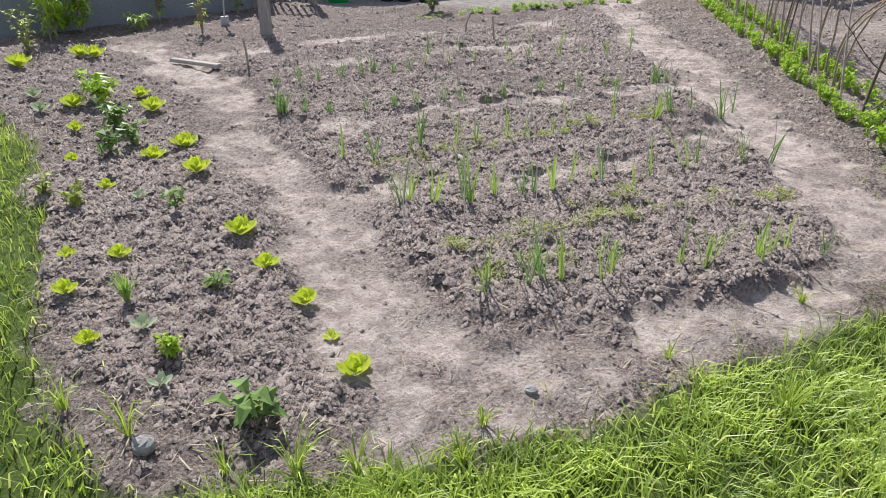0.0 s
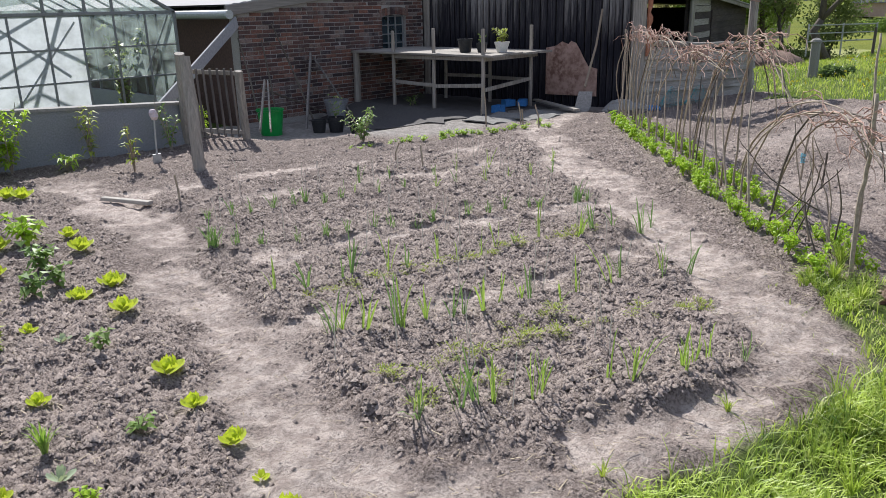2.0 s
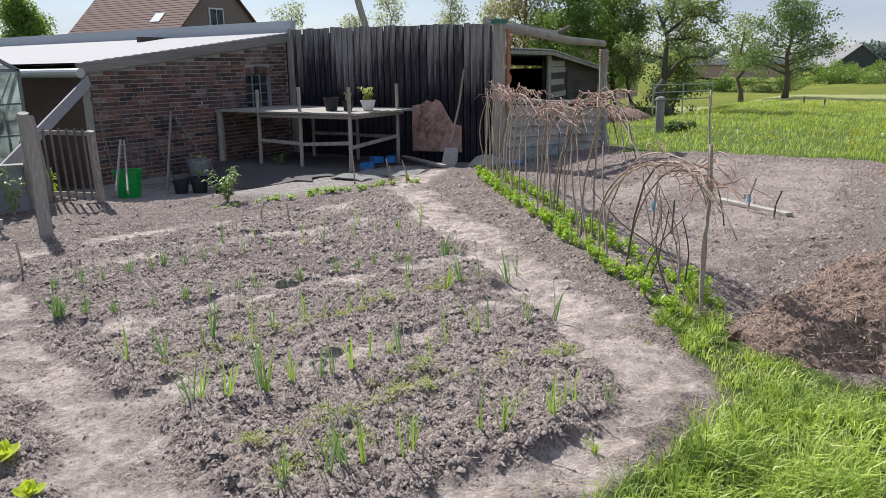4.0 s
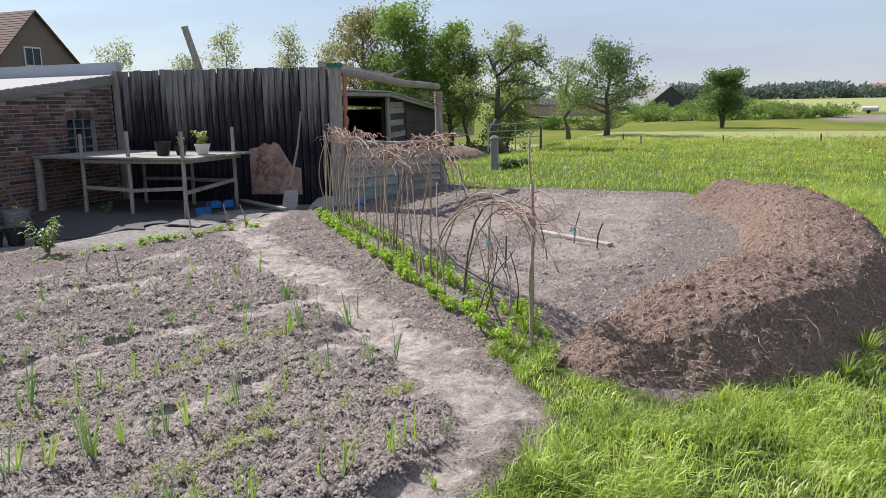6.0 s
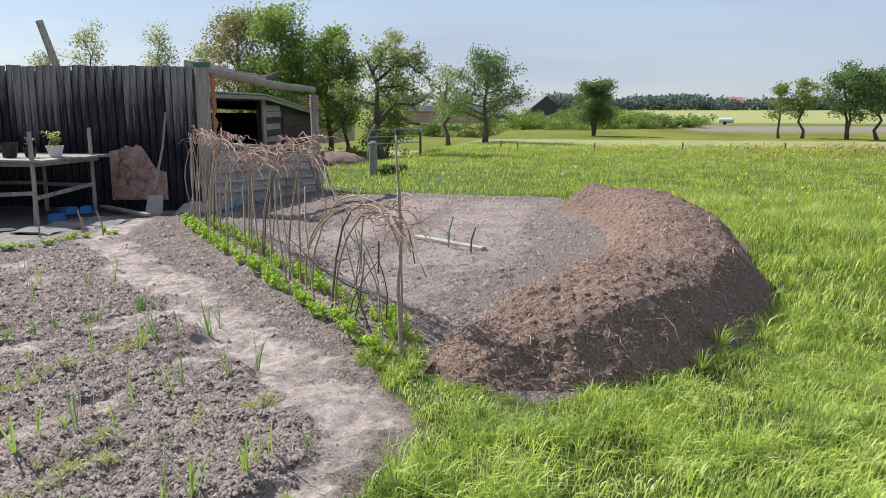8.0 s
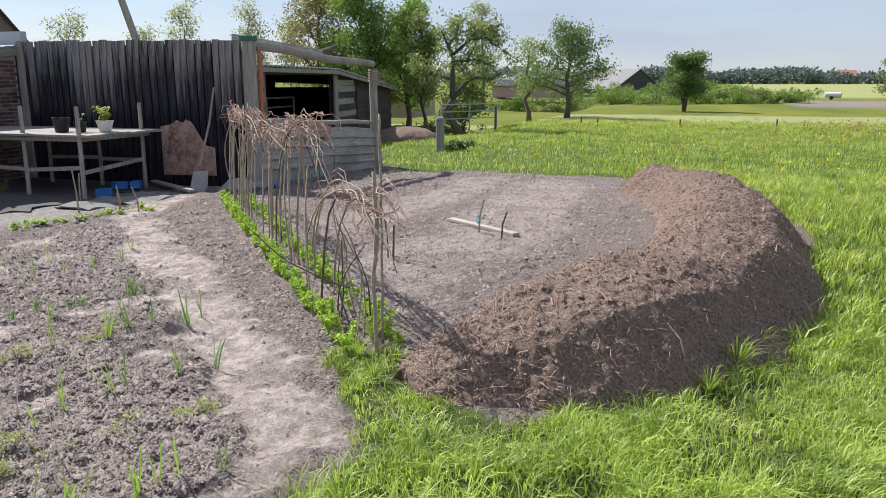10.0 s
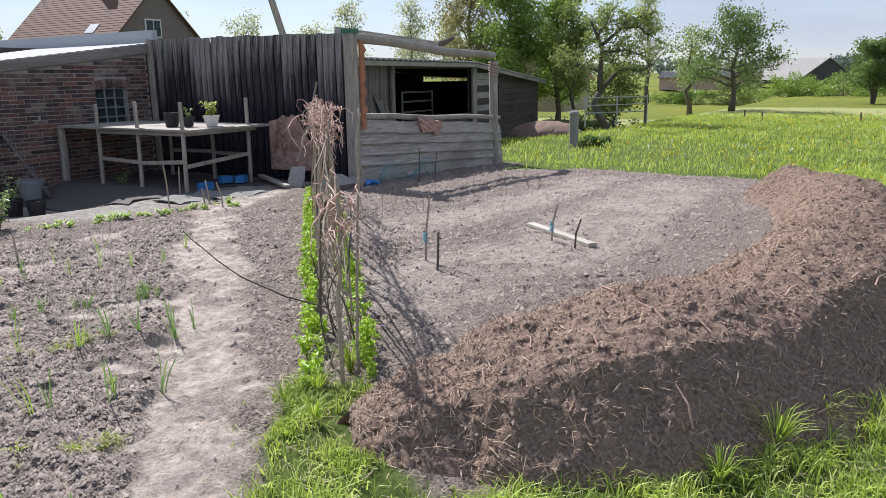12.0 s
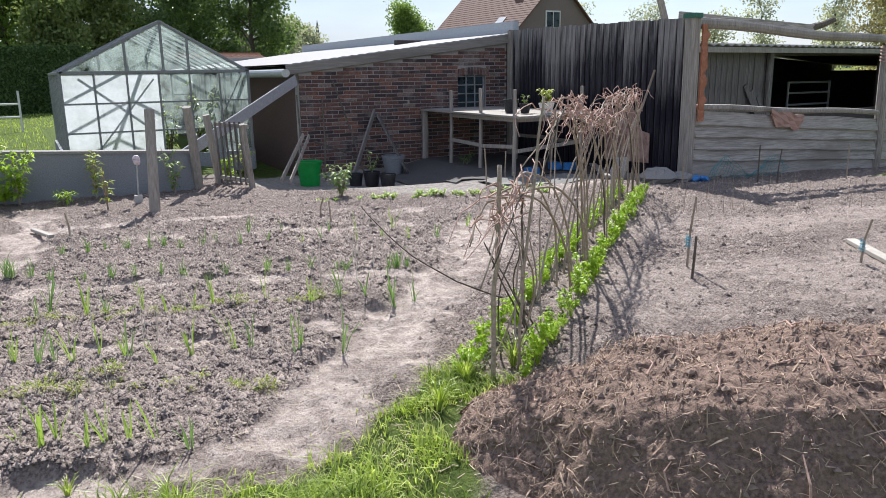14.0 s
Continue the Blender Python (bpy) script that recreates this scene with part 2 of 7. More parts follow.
def tarred_wall_material():
    """Upright planks whose black tar has worn away towards the top, with a ragged edge and bare streaks."""
    m, t, b = material("worn_tarred_planks", 0.8)
    g = noise_node(t, 24, 7, 0.72, (1, 1, 0.06))
    bare = mix(t, ramp(t, g, [(0.4, (0, 0, 0)), (0.64, (1, 1, 1))]), (0.05, 0.045, 0.047), (0.4, 0.37, 0.355))
    bare = mix(t, ramp(t, random_out(t), [(0.0, (0.0,) * 3), (1.0, (0.6,) * 3)]), bare, (0.26, 0.24, 0.228))
    tar = mix(t, ramp(t, g, [(0.45, (0, 0, 0)), (0.85, (1, 1, 1))]), (0.009, 0.008, 0.014), (0.11, 0.1, 0.105))
    co, sep = t.nodes.new("ShaderNodeTexCoord"), t.nodes.new("ShaderNodeSeparateXYZ")
    t.links.new(co.outputs["Object"], sep.inputs[0])
    add = t.nodes.new("ShaderNodeMath")
    add.operation = "MULTIPLY_ADD"
    add.inputs[1].default_value = 2.2
    t.links.new(noise_node(t, 6, 5, 0.75, (1, 1, 0.12)), add.inputs[0])
    t.links.new(sep.outputs["Z"], add.inputs[2])
    second = t.nodes.new("ShaderNodeMath")
    second.operation = "MULTIPLY_ADD"
    second.inputs[1].default_value = 0.75
    t.links.new(random_out(t), second.inputs[0])
    t.links.new(add.outputs[0], second.inputs[2])
    worn = t.nodes.new("ShaderNodeMapRange")
    worn.inputs["From Min"].default_value, worn.inputs["From Max"].default_value = 2.8, 3.5
    t.links.new(second.outputs[0], worn.inputs["Value"])
    t.links.new(mix(t, worn.outputs[0], tar, bare), b.inputs["Base Color"])
    bump(t, b, g, 0.6, 0.006)
    return m


def brick_material(name, island):
    """Old bricks, each burnt to its own tone, with smears of lime and soot that run across the wall."""
    m, t, b = material(name, 0.92)
    tone = ramp(t, random_out(t, island), [(0.0, (0.06, 0.043, 0.046)), (0.3, (0.115, 0.07, 0.064)), (0.6, (0.2, 0.098, 0.075)), (0.85, (0.3, 0.13, 0.088)), (1.0, (0.3, 0.24, 0.21))])
    f = noise_node(t, 55, 5, 0.7)
    col = mix(t, ramp(t, f, [(0.38, (0.7,) * 3), (0.6, (0.0,) * 3)]), tone, (0.05, 0.04, 0.042))
    place = t.nodes.new("ShaderNodeNewGeometry").outputs["Position"]
    for scale, lo, hi, tint in ((2.2, 0.52, 0.68, (0.3, 0.275, 0.262)), (1.3, 0.56, 0.7, (0.06, 0.05, 0.055))):
        n = t.nodes.new("ShaderNodeTexNoise")
        n.inputs["Scale"].default_value, n.inputs["Detail"].default_value, n.inputs["Roughness"].default_value = scale, 6, 0.72
        t.links.new(place, n.inputs["Vector"])
        col = mix(t, ramp(t, n.outputs["Fac"], [(lo, (0.0,) * 3), (hi, (0.6,) * 3)]), col, tint)
    t.links.new(col, b.inputs["Base Color"])
    bump(t, b, f, 0.7)
    return m


GROUND = ground_material()
WORN_TAR = tarred_wall_material()
TAR = plank_material("tarred_boards", (0.018, 0.016, 0.017), (0.27, 0.245, 0.228), (0.017, 0.016, 0.02), vary=(0.3, 0.272, 0.25))
BOARD = plank_material("weathered_boards", (0.13, 0.12, 0.108), (0.62, 0.58, 0.53), (0.15, 0.135, 0.115), (0.06, 1, 1))
UPRIGHT = plank_material("weathered_uprights", (0.13, 0.115, 0.1), (0.52, 0.47, 0.41), (0.16, 0.14, 0.122))
BRICK = brick_material("old_brick", False)
MORTAR = two_scale("mortar", (0.17, 0.155, 0.147), (0.46, 0.43, 0.4), 90, 5, 0.95, relief=0.5)
CONCRETE = two_scale("concrete", (0.14, 0.148, 0.16), (0.32, 0.33, 0.345), 60, 3, 0.9, relief=0.35)
SHEET = two_scale("grey_roof_sheets", (0.2, 0.2, 0.21), (0.4, 0.4, 0.42), 30, 1.5, 0.85, relief=0.15, vary=(0.34, 0.32, 0.31))
TILES = two_scale("red_roof_tiles", (0.09, 0.05, 0.04), (0.2, 0.11, 0.085), 30, 2, 0.85, vary=(0.16, 0.09, 0.07))
RUST = two_scale("rusty_sheet", (0.13, 0.055, 0.038), (0.5, 0.33, 0.27), 9, 2.5, 0.8, relief=0.3, spread=0.2)
ORANGE = two_scale("orange_rust", (0.24, 0.085, 0.045), (0.46, 0.2, 0.12), 60, 5, 0.8, stretch=(1, 1, 0.2))
MANURE = two_scale("peaty_manure", (0.055, 0.038, 0.032), (0.285, 0.195, 0.153), 60, 5, 0.97, relief=1.0, spread=0.3)
BARK = two_scale("bark", (0.05, 0.042, 0.034), (0.17, 0.145, 0.12), 40, 6, 0.95, stretch=(1, 1, 0.25), relief=0.7)
TWIG = two_scale("hazel_rods", (0.15, 0.125, 0.095), (0.5, 0.43, 0.34), 50, 5, 0.8, vary=(0.24, 0.17, 0.12), relief=0.3)
TENDRIL = two_scale("dry_reddish_twigs", (0.25, 0.14, 0.11), (0.56, 0.38, 0.31), 50, 6, 0.8, relief=0.2)
GREEN = two_scale("green_plastic", (0.0, 0.2, 0.035), (0.01, 0.3, 0.06), 8, 3, 0.4, relief=0.05)
BLACK = two_scale("black_plastic", (0.012, 0.013, 0.015), (0.035, 0.036, 0.04), 30, 4, 0.5, relief=0.05)
WHITE = two_scale("white_plastic", (0.55, 0.54, 0.5), (0.74, 0.73, 0.7), 40, 4, 0.6, relief=0.1)
BLUE = two_scale("blue_plastic", (0.02, 0.12, 0.36), (0.05, 0.22, 0.5), 30, 5, 0.5, relief=0.05)
METAL = two_scale("grey_metal", (0.32, 0.33, 0.34), (0.5, 0.51, 0.52), 40, 4, 0.45, 0.6, relief=0.1)
STEEL = two_scale("pale_frame_metal", (0.13, 0.135, 0.135), (0.27, 0.275, 0.275), 40, 4, 0.5, 0.4, relief=0.1)
STONE = two_scale("grey_stone", (0.17, 0.16, 0.152), (0.34, 0.325, 0.305), 50, 6, 0.9, relief=0.5)
CLOD = two_scale("soil_clods", (0.045, 0.033, 0.029), (0.3, 0.243, 0.217), 90, 14, 0.97, vary=(0.46, 0.385, 0.34), island=True, relief=0.8, spread=0.25)
STRAW = two_scale("dry_straw", (0.3, 0.24, 0.16), (0.55, 0.47, 0.34), 40, 6, 0.8, vary=(0.24, 0.18, 0.13), island=True, relief=0.1)
PALE_STALK = two_scale("bleached_stalks", (0.5, 0.45, 0.38), (0.72, 0.67, 0.58), 40, 6, 0.8, relief=0.1)
GRASS = leaf_material("grass_blades", (0.05, 0.12, 0.014), (0.55, 0.69, 0.125), (0.78, 0.78, 0.38), 0.42, 0.4, 2.6, 0.42)
MEADOW = leaf_material("meadow_grass", (0.06, 0.14, 0.018), (0.52, 0.65, 0.115), (0.74, 0.68, 0.34), 0.42, 0.45, 0.9, 0.35)
LETTUCE = leaf_material("lettuce_leaves", (0.4, 0.52, 0.04), (0.6, 0.68, 0.08), None, 0.45, 0.4)
LEEK = leaf_material("leek_leaves", (0.1, 0.22, 0.08), (0.26, 0.4, 0.13), None, 0.45, 0.3)
LEEK_LIGHT = leaf_material("yellowish_leek_leaves", (0.2, 0.36, 0.07), (0.4, 0.54, 0.13), None, 0.45, 0.35)
CARROT = leaf_material("feathery_tops", (0.24, 0.32, 0.05), (0.44, 0.5, 0.1), None, 0.5, 0.4)
PEA = leaf_material("pea_leaves", (0.26, 0.44, 0.03), (0.5, 0.66, 0.08), None, 0.45, 0.5)
HERB = leaf_material("garden_leaves", (0.12, 0.22, 0.05), (0.27, 0.38, 0.11), None, 0.5, 0.35)
SILVER = leaf_material("pale_downy_leaves", (0.3, 0.38, 0.24), (0.46, 0.53, 0.38), None, 0.7, 0.25)
CROWN = leaf_material("tree_leaves", (0.1, 0.175, 0.04), (0.3, 0.42, 0.11), None, 0.42, 0.5)
CROWN_LIGHT = leaf_material("young_tree_leaves", (0.13, 0.18, 0.06), (0.32, 0.39, 0.145), None, 0.42, 0.5)
BUDDING = leaf_material("budding_brownish_leaves", (0.16, 0.14, 0.07), (0.36, 0.34, 0.17), None, 0.45, 0.45)
# far spring foliage, paled and greyed so its colour carries the haze
CROWN_PALE = leaf_material("pale_hazed_spring_leaves", (0.3, 0.33, 0.25), (0.5, 0.52, 0.42), None, 0.6, 0.5)
CROWN_DARK = leaf_material("dark_leaves", (0.07, 0.125, 0.05), (0.2, 0.29, 0.1), None, 0.42, 0.5)


def glass_material(name, tint, rough, clear):
    """A pane: glassy gloss over a clear or clouded body."""
    m, t, b = material(name, rough)
    b.inputs["Base Color"].default_value = (*tint, 1)
    b.inputs["Specular IOR Level"].default_value = 0.5
    tr = t.nodes.new("ShaderNodeBsdfTransparent")
    tl = t.nodes.new("ShaderNodeBsdfTranslucent")
    tl.inputs[0].default_value = (*tint, 1)
    body = t.nodes.new("ShaderNodeMixShader")
    body.inputs[0].default_value = 0.55
    t.links.new(b.outputs[0], body.inputs[1])
    t.links.new(tl.outputs[0], body.inputs[2])
    ms = t.nodes.new("ShaderNodeMixShader")
    streak = ramp(t, noise_node(t, 3.0, 4), [(0.35, (max(0, clear - 0.2),) * 3), (0.65, (min(1, clear + 0.2),) * 3)])
    t.links.new(streak, ms.inputs[0])
    t.links.new(body.outputs[0], ms.inputs[1])
    t.links.new(tr.outputs[0], ms.inputs[2])
    t.links.new(ms.outputs[0], t.nodes["Material Output"].inputs[0])
    return m


GLASS = glass_material("greenhouse_glass", (0.42, 0.5, 0.48), 0.08, 0.82)
WHITEWASHED = glass_material("whitewashed_glass", (0.55, 0.58, 0.6), 0.3, 0.35)
WINDOW = glass_material("window_glass", (0.1, 0.14, 0.16), 0.05, 0.2)


# ---------------------------------------------------------------- ground
SOIL = [(1.33, 5.4), (1.12, 3.98), (0.93, 3.19), (0.68, 2.68), (0.6, 2.2), (0.5, 1.9), (0.53, 1.6), (0.93, 1.28), (1.11, 1.1), (1.4, 0.97), (1.8, 0.89),
        (2.21, 0.82), (2.56, 0.67), (3.0, 0.56), (3.53, 0.46), (3.95, 0.65), (4.37, 0.98), (4.68, 1.08), (4.85, 0.8), (4.3, 0.4), (4.1, 0.0),
        (4.35, -0.33), (5.4, -0.95), (6.57, -1.38), (8.9, -1.75), (11.0, -1.6), (12.8, -0.9), (13.8, 0.2), (14.6, 0.75), (14.9, 3.4), (13.9, 4.8),
        (15.3, 5.0), (15.3, 9.0), (10.9, 10.4), (6.6, 10.4), (5.2, 9.4), (1.2, 8.3), (1.3, 6.5)]
PATHS = [([(2.9, 7.0), (2.75, 5.6), (2.45, 4.2), (2.1, 3.2), (1.85, 2.4), (1.63, 1.8), (1.5, 1.25)], 0.17),
         ([(1.35, 1.2), (2.2, 1.03), (3.2, 0.78), (3.75, 0.85)], 0.16), ([(3.7, 0.82), (4.25, 1.35), (5.35, 2.55), (6.6, 4.0), (7.9, 5.3), (9.4, 5.95)], 0.22),
         ([(3.2, 6.1), (5.0, 5.75), (6.6, 5.2), (7.4, 5.0)], 0.12), ([(3.0, 5.3), (4.4, 4.95), (6.0, 4.35)], 0.11), ([(2.7, 3.8), (4.0, 3.35), (5.1, 2.85)], 0.11), ([(2.3, 2.65), (3.2, 2.3), (4.3, 1.95)], 0.07),
         ([(6.4, 1.7), (8.0, 1.2), (10.5, 1.4), (13.0, 1.6)], 0.55), ([(7.5, 3.2), (10.0, 2.6), (13.5, 2.8)], 0.35)]
BED = [(1.95, 2.0), (1.9, 1.5), (2.1, 1.25), (3.0, 0.95), (3.55, 1.0), (4.0, 1.4), (5.2, 2.7), (6.3, 3.95), (7.3, 4.95), (3.6, 6.3), (3.1, 6.0), (2.95, 5.1), (2.6, 4.0), (2.25, 3.0)]
LEFT_BED = [(1.15, 5.6), (1.0, 4.0), (0.8, 3.2), (0.65, 2.2), (0.75, 1.7), (1.25, 1.35), (1.4, 1.75), (1.65, 2.4), (1.9, 3.3), (2.2, 4.3), (2.5, 5.6), (2.6, 6.8), (2.2, 8.0), (1.4, 8.0)]
MOUND = [(4.68, 0.3, 0.66, 0.43), (5.0, -0.14, 0.82, 0.49), (5.6, -0.52, 0.88, 0.52), (6.5, -0.8, 0.88, 0.54), (8.0, -0.92, 0.82, 0.53), (9.8, -0.85, 0.8, 0.5), (11.4, -0.45, 0.75, 0.46), (12.2, 0.1, 0.65, 0.42)]


def inside(poly, x, y):
    """Metres inside a polygon; negative outside."""
    far = np.full(x.shape, 1e9)
    odd = np.zeros(x.shape, bool)
    for (x0, y0), (x1, y1) in zip(poly, poly[1:] + poly[:1]):
        dx, dy = x1 - x0, y1 - y0
        k = np.clip(((x - x0) * dx + (y - y0) * dy) / (dx * dx + dy * dy), 0, 1)
        far = np.minimum(far, np.hypot(x - x0 - k * dx, y - y0 - k * dy))
        if dy:
            odd ^= ((y0 > y) != (y1 > y)) & (x < (y - y0) / dy * dx + x0)
    return np.where(odd, far, -far)


def near_line(line, x, y):
    far = np.full(x.shape, 1e9)
    for (x0, y0), (x1, y1) in zip(line, line[1:]):
        dx, dy = x1 - x0, y1 - y0
        k = np.clip(((x - x0) * dx + (y - y0) * dy) / (dx * dx + dy * dy), 0, 1)
        far = np.minimum(far, np.hypot(x - x0 - k * dx, y - y0 - k * dy))
    return far


def step(v, a, b):
    k = np.clip((v - a) / (b - a), 0, 1)
    return k * k * (3 - 2 * k)


def lie(x, y):
    """The lie of the land, without clods."""
    return -0.28 * step(x, 8.0, 19.0) - 0.05 * step(x, 5.5, 8.0) * step(y, 5.6, 7.0) - 0.2 * step(y, 7.0, 8.3) * step(x, 5.2, 6.2) * (1 - step(x, 8.1, 9.0)) - 0.65 * step(x, 19.0, 31.0) * step(y, 6.5, 10.5) * (1 - step(y, 18.0, 26.0)) + 1.2 * step(np.hypot(x, y), 150, 900)


def layers(x, y):
    wob = 0.16 * (vnoise(x, y, 0.35, 3) - 0.5) + 0.09 * (vnoise(x, y, 0.09, 4) - 0.5)
    soil = step(inside(SOIL, x, y) + wob, -0.04, 0.06)
    path = np.zeros(x.shape)
    for line, width in PATHS:
        path = np.maximum(path, (0.5 if width > 0.3 else 1.0) * (1 - step(near_line(line, x, y) + 1.8 * wob, width * 0.7, width * 1.5)))
    path *= 0.4 + 0.6 * step(vnoise(x, y, 0.13, 5) * 0.6 + vnoise(x, y, 0.4, 6) * 0.4, 0.3, 0.55)
    bed = np.maximum(step(inside(BED, x, y) + wob, -0.03, 0.1), step(inside(LEFT_BED, x, y) + wob, -0.03, 0.1))
    yard = step(x + 0.5 * y + 6 * wob * 0.3, 9.6, 10.3) * step(y, 5.7, 6.5) * (x < 12)
    far = step(x, 24, 34)
    rows = y + 2 * vnoise(x, y, 9, 6)
    mown = step(x, 33.5, 34.5) * (1 - step(x, 42, 43.5)) + step(x, 85, 90) * step(-rows, 4, 6) * (1 - step(x, 330, 340))
    plough = step(x, 56, 58) * (1 - step(x, 74, 76)) * step(-rows, 4, 6)
    return soil, path * soil, bed * soil, yard * soil, far, mown, plough


def height(x, y):
    soil, path, bed, yard, far, mown, plough = layers(x, y)
    z = lie(x, y)
    clods = (vnoise(x, y, 0.036, 11) - 0.5) * 0.03 + (vnoise(x, y, 0.085, 12) - 0.5) * 0.034 + (vnoise(x, y, 0.24, 13) - 0.5) * 0.035
    tread = (vnoise(x, y, 0.3, 14) - 0.5) * 0.04 + (vnoise(x, y, 0.12, 18) - 0.5) * 0.024 + (vnoise(x, y, 0.06, 15) - 0.5) * 0.018 + (vnoise(x, y, 0.034, 17) - 0.5) * 0.009
    z = z + 0.03 * bed * (1 - 0.6 * path) - 0.008 * path
    z = z + soil * (1 - yard) * ((1 - path) * clods * (0.8 + 0.2 * bed) + path * tread) + (1 - soil) * (vnoise(x, y, 0.5, 16) - 0.5) * 0.05
    return z


def spaced(stops):
    """Grid lines with the given spacing over each stretch."""
    out = []
    for a, b, d in stops:
        out.extend(np.linspace(a, b, max(2, int(round((b - a) / d)) + 1))[:-1])
    return np.array(out + [stops[-1][1]])


gx = spaced([(-3000, -300, 300), (-300, -20, 20), (-20, -1, 0.8), (-1, 0.4, 0.1), (0.4, 4.6, 0.016), (4.6, 7.5, 0.026), (7.5, 15.5, 0.06), (15.5, 45, 0.5), (45, 120, 4), (120, 400, 20), (400, 3000, 200)])
gy = spaced([(-3000, -300, 300), (-300, -20, 10), (-20, -2, 0.5), (-2, 0.4, 0.07), (0.4, 4.0, 0.016), (4.0, 7.0, 0.03), (7.0, 10.5, 0.08), (10.5, 40, 0.8), (40, 300, 20), (300, 3000, 300)])
GX, GY = np.meshgrid(gx, gy)
nx, ny = len(gx), len(gy)
idx = np.arange(nx * ny).reshape(ny, nx)
quads = np.stack([idx[:-1, :-1], idx[:-1, 1:], idx[1:, 1:], idx[1:, :-1]], -1).reshape(-1, 4)
LAY = layers(GX, GY)
gme = bpy.data.meshes.new("ground")
gme.vertices.add(nx * ny)
gme.vertices.foreach_set("co", np.stack([GX, GY, height(GX, GY)], -1).reshape(-1))
gme.loops.add(quads.size)
gme.loops.foreach_set("vertex_index", quads.reshape(-1).astype(np.int32))
gme.polygons.add(len(quads))
gme.polygons.foreach_set("loop_start", np.arange(0, quads.size, 4, dtype=np.int32))
gme.update(calc_edges=True)
gme.polygons.foreach_set("use_smooth", np.ones(len(quads), bool))
for lname, lval in (("path", LAY[1]), ("yard", LAY[3]), ("turf", 1 - LAY[0]), ("far", LAY[4]), ("mown", LAY[5]), ("plough", LAY[6])):
    gme.attributes.new(lname, "FLOAT", "POINT").data.foreach_set("value", np.ascontiguousarray(lval, dtype=np.float32).reshape(-1))
gme.validate()
setting("ground", gme, GROUND, "flat garden soil with trodden paths, lawn and open fields", "ground")


def at_ground(x, y, lift=0.0):
    return float(height(np.array([float(x)]), np.array([float(y)]))[0]) + lift


# ---------------------------------------------------------------- brick shed
BX0, BX1, BY = 6.8, 10.72, 10.0


def eave(x):
    """The underside of the shed's verge board."""
    return 1.43 + (x - BX0) * 0.121


WX0, WX1, WZ0, WZ1 = 9.7, 10.28, 0.72, 1.36      # the window's opening


def wall_with_window():
    m = Mesh()
    for x0, x1, z0, z1 in ((BX0, WX0, -0.3, None), (WX1, BX1, -0.3, None), (WX0, WX1, -0.3, WZ0)):
        a, b = (eave(x0), eave(x1)) if z1 is None else (z1, z1)
        m.add([(x0, BY, z0), (x1, BY, z0), (x1, BY + 0.22, z0), (x0, BY + 0.22, z0), (x0, BY, a), (x1, BY, b), (x1, BY + 0.22, b), (x0, BY + 0.22, a)],
              [(0, 1, 5, 4), (1, 2, 6, 5), (2, 3, 7, 6), (3, 0, 4, 7), (4, 5, 6, 7), (3, 2, 1, 0)])
    a, b = eave(WX0), eave(WX1)
    m.add([(WX0, BY, WZ1), (WX1, BY, WZ1), (WX1, BY + 0.22, WZ1), (WX0, BY + 0.22, WZ1), (WX0, BY, a), (WX1, BY, b), (WX1, BY + 0.22, b), (WX0, BY + 0.22, a)],
          [(0, 1, 5, 4), (1, 2, 6, 5), (2, 3, 7, 6), (3, 0, 4, 7), (4, 5, 6, 7), (3, 2, 1, 0)])
    return m


wall_brick = setting("wall_brick", wall_with_window(), MORTAR, "old reddish brown brick wall with pale worn joints", "wall")
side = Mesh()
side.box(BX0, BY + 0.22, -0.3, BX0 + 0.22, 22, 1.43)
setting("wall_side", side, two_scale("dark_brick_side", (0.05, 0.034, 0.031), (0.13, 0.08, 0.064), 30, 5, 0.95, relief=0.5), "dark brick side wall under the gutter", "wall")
back = Mesh()
back.box(BX0, 22, -0.3, 10.7, 22.2, 1.95)
setting("wall_back", back, MORTAR, "plain back wall of the brick shed", "wall")

shed_roof = Mesh()
xs = np.linspace(BX0 - 0.22, 10.95, 56)
for i, x in enumerate(xs):
    zz = eave(x) + 0.17 + 0.005 * math.cos(i * math.pi)
    shed_roof.v += [(x, BY - 0.06, zz), (x, 22.0, zz), (x, BY - 0.06, zz - 0.025), (x, 22.0, zz - 0.025)]
for i in range(len(xs) - 1):
    a, b = 4 * i, 4 * i + 4
    shed_roof.f += [(a, b, b + 1, a + 1), (a + 2, a + 3, b + 3, b + 2), (a, a + 2, b + 2, b), (a + 1, b + 1, b + 3, a + 3)]
setting("roof", shed_roof, SHEET, "pale grey corrugated sheets on a low lean-to roof", "roof")
verge = Mesh()
verge.beam((BX0 - 0.2, BY - 0.04, eave(BX0 - 0.2) + 0.08), (10.74, BY - 0.04, eave(10.74) + 0.08), 0.05, 0.15)
setting("trim_verge", verge, plank_material("grey_verge_board", (0.12, 0.11, 0.1), (0.33, 0.3, 0.27), (0.1, 0.09, 0.08), (0.06, 1, 1)), "grey weathered verge board along the roof", "board")
flash = Mesh()
flash.box(10.84, BY - 0.05, eave(10.9) + 0.16, 10.96, 22.0, eave(10.9) + 0.37, b=0.015)
setting("trim_flashing", flash, two_scale("blue_grey_flashing", (0.3, 0.33, 0.36), (0.46, 0.49, 0.52), 30, 1.5, 0.6, relief=0.1), "pale blue-grey metal flashing along the high edge of the roof", "flashing")
part("gutter", Mesh().tube([(BX0 - 0.28, BY - 0.25, 1.44), (BX0 - 0.28, 14, 1.44)], 0.065, 12), METAL).name = "gutter"
tagged(bpy.data.objects["gutter"], "pale grey tubular gutter along the eave", "gutter", "", "structure")

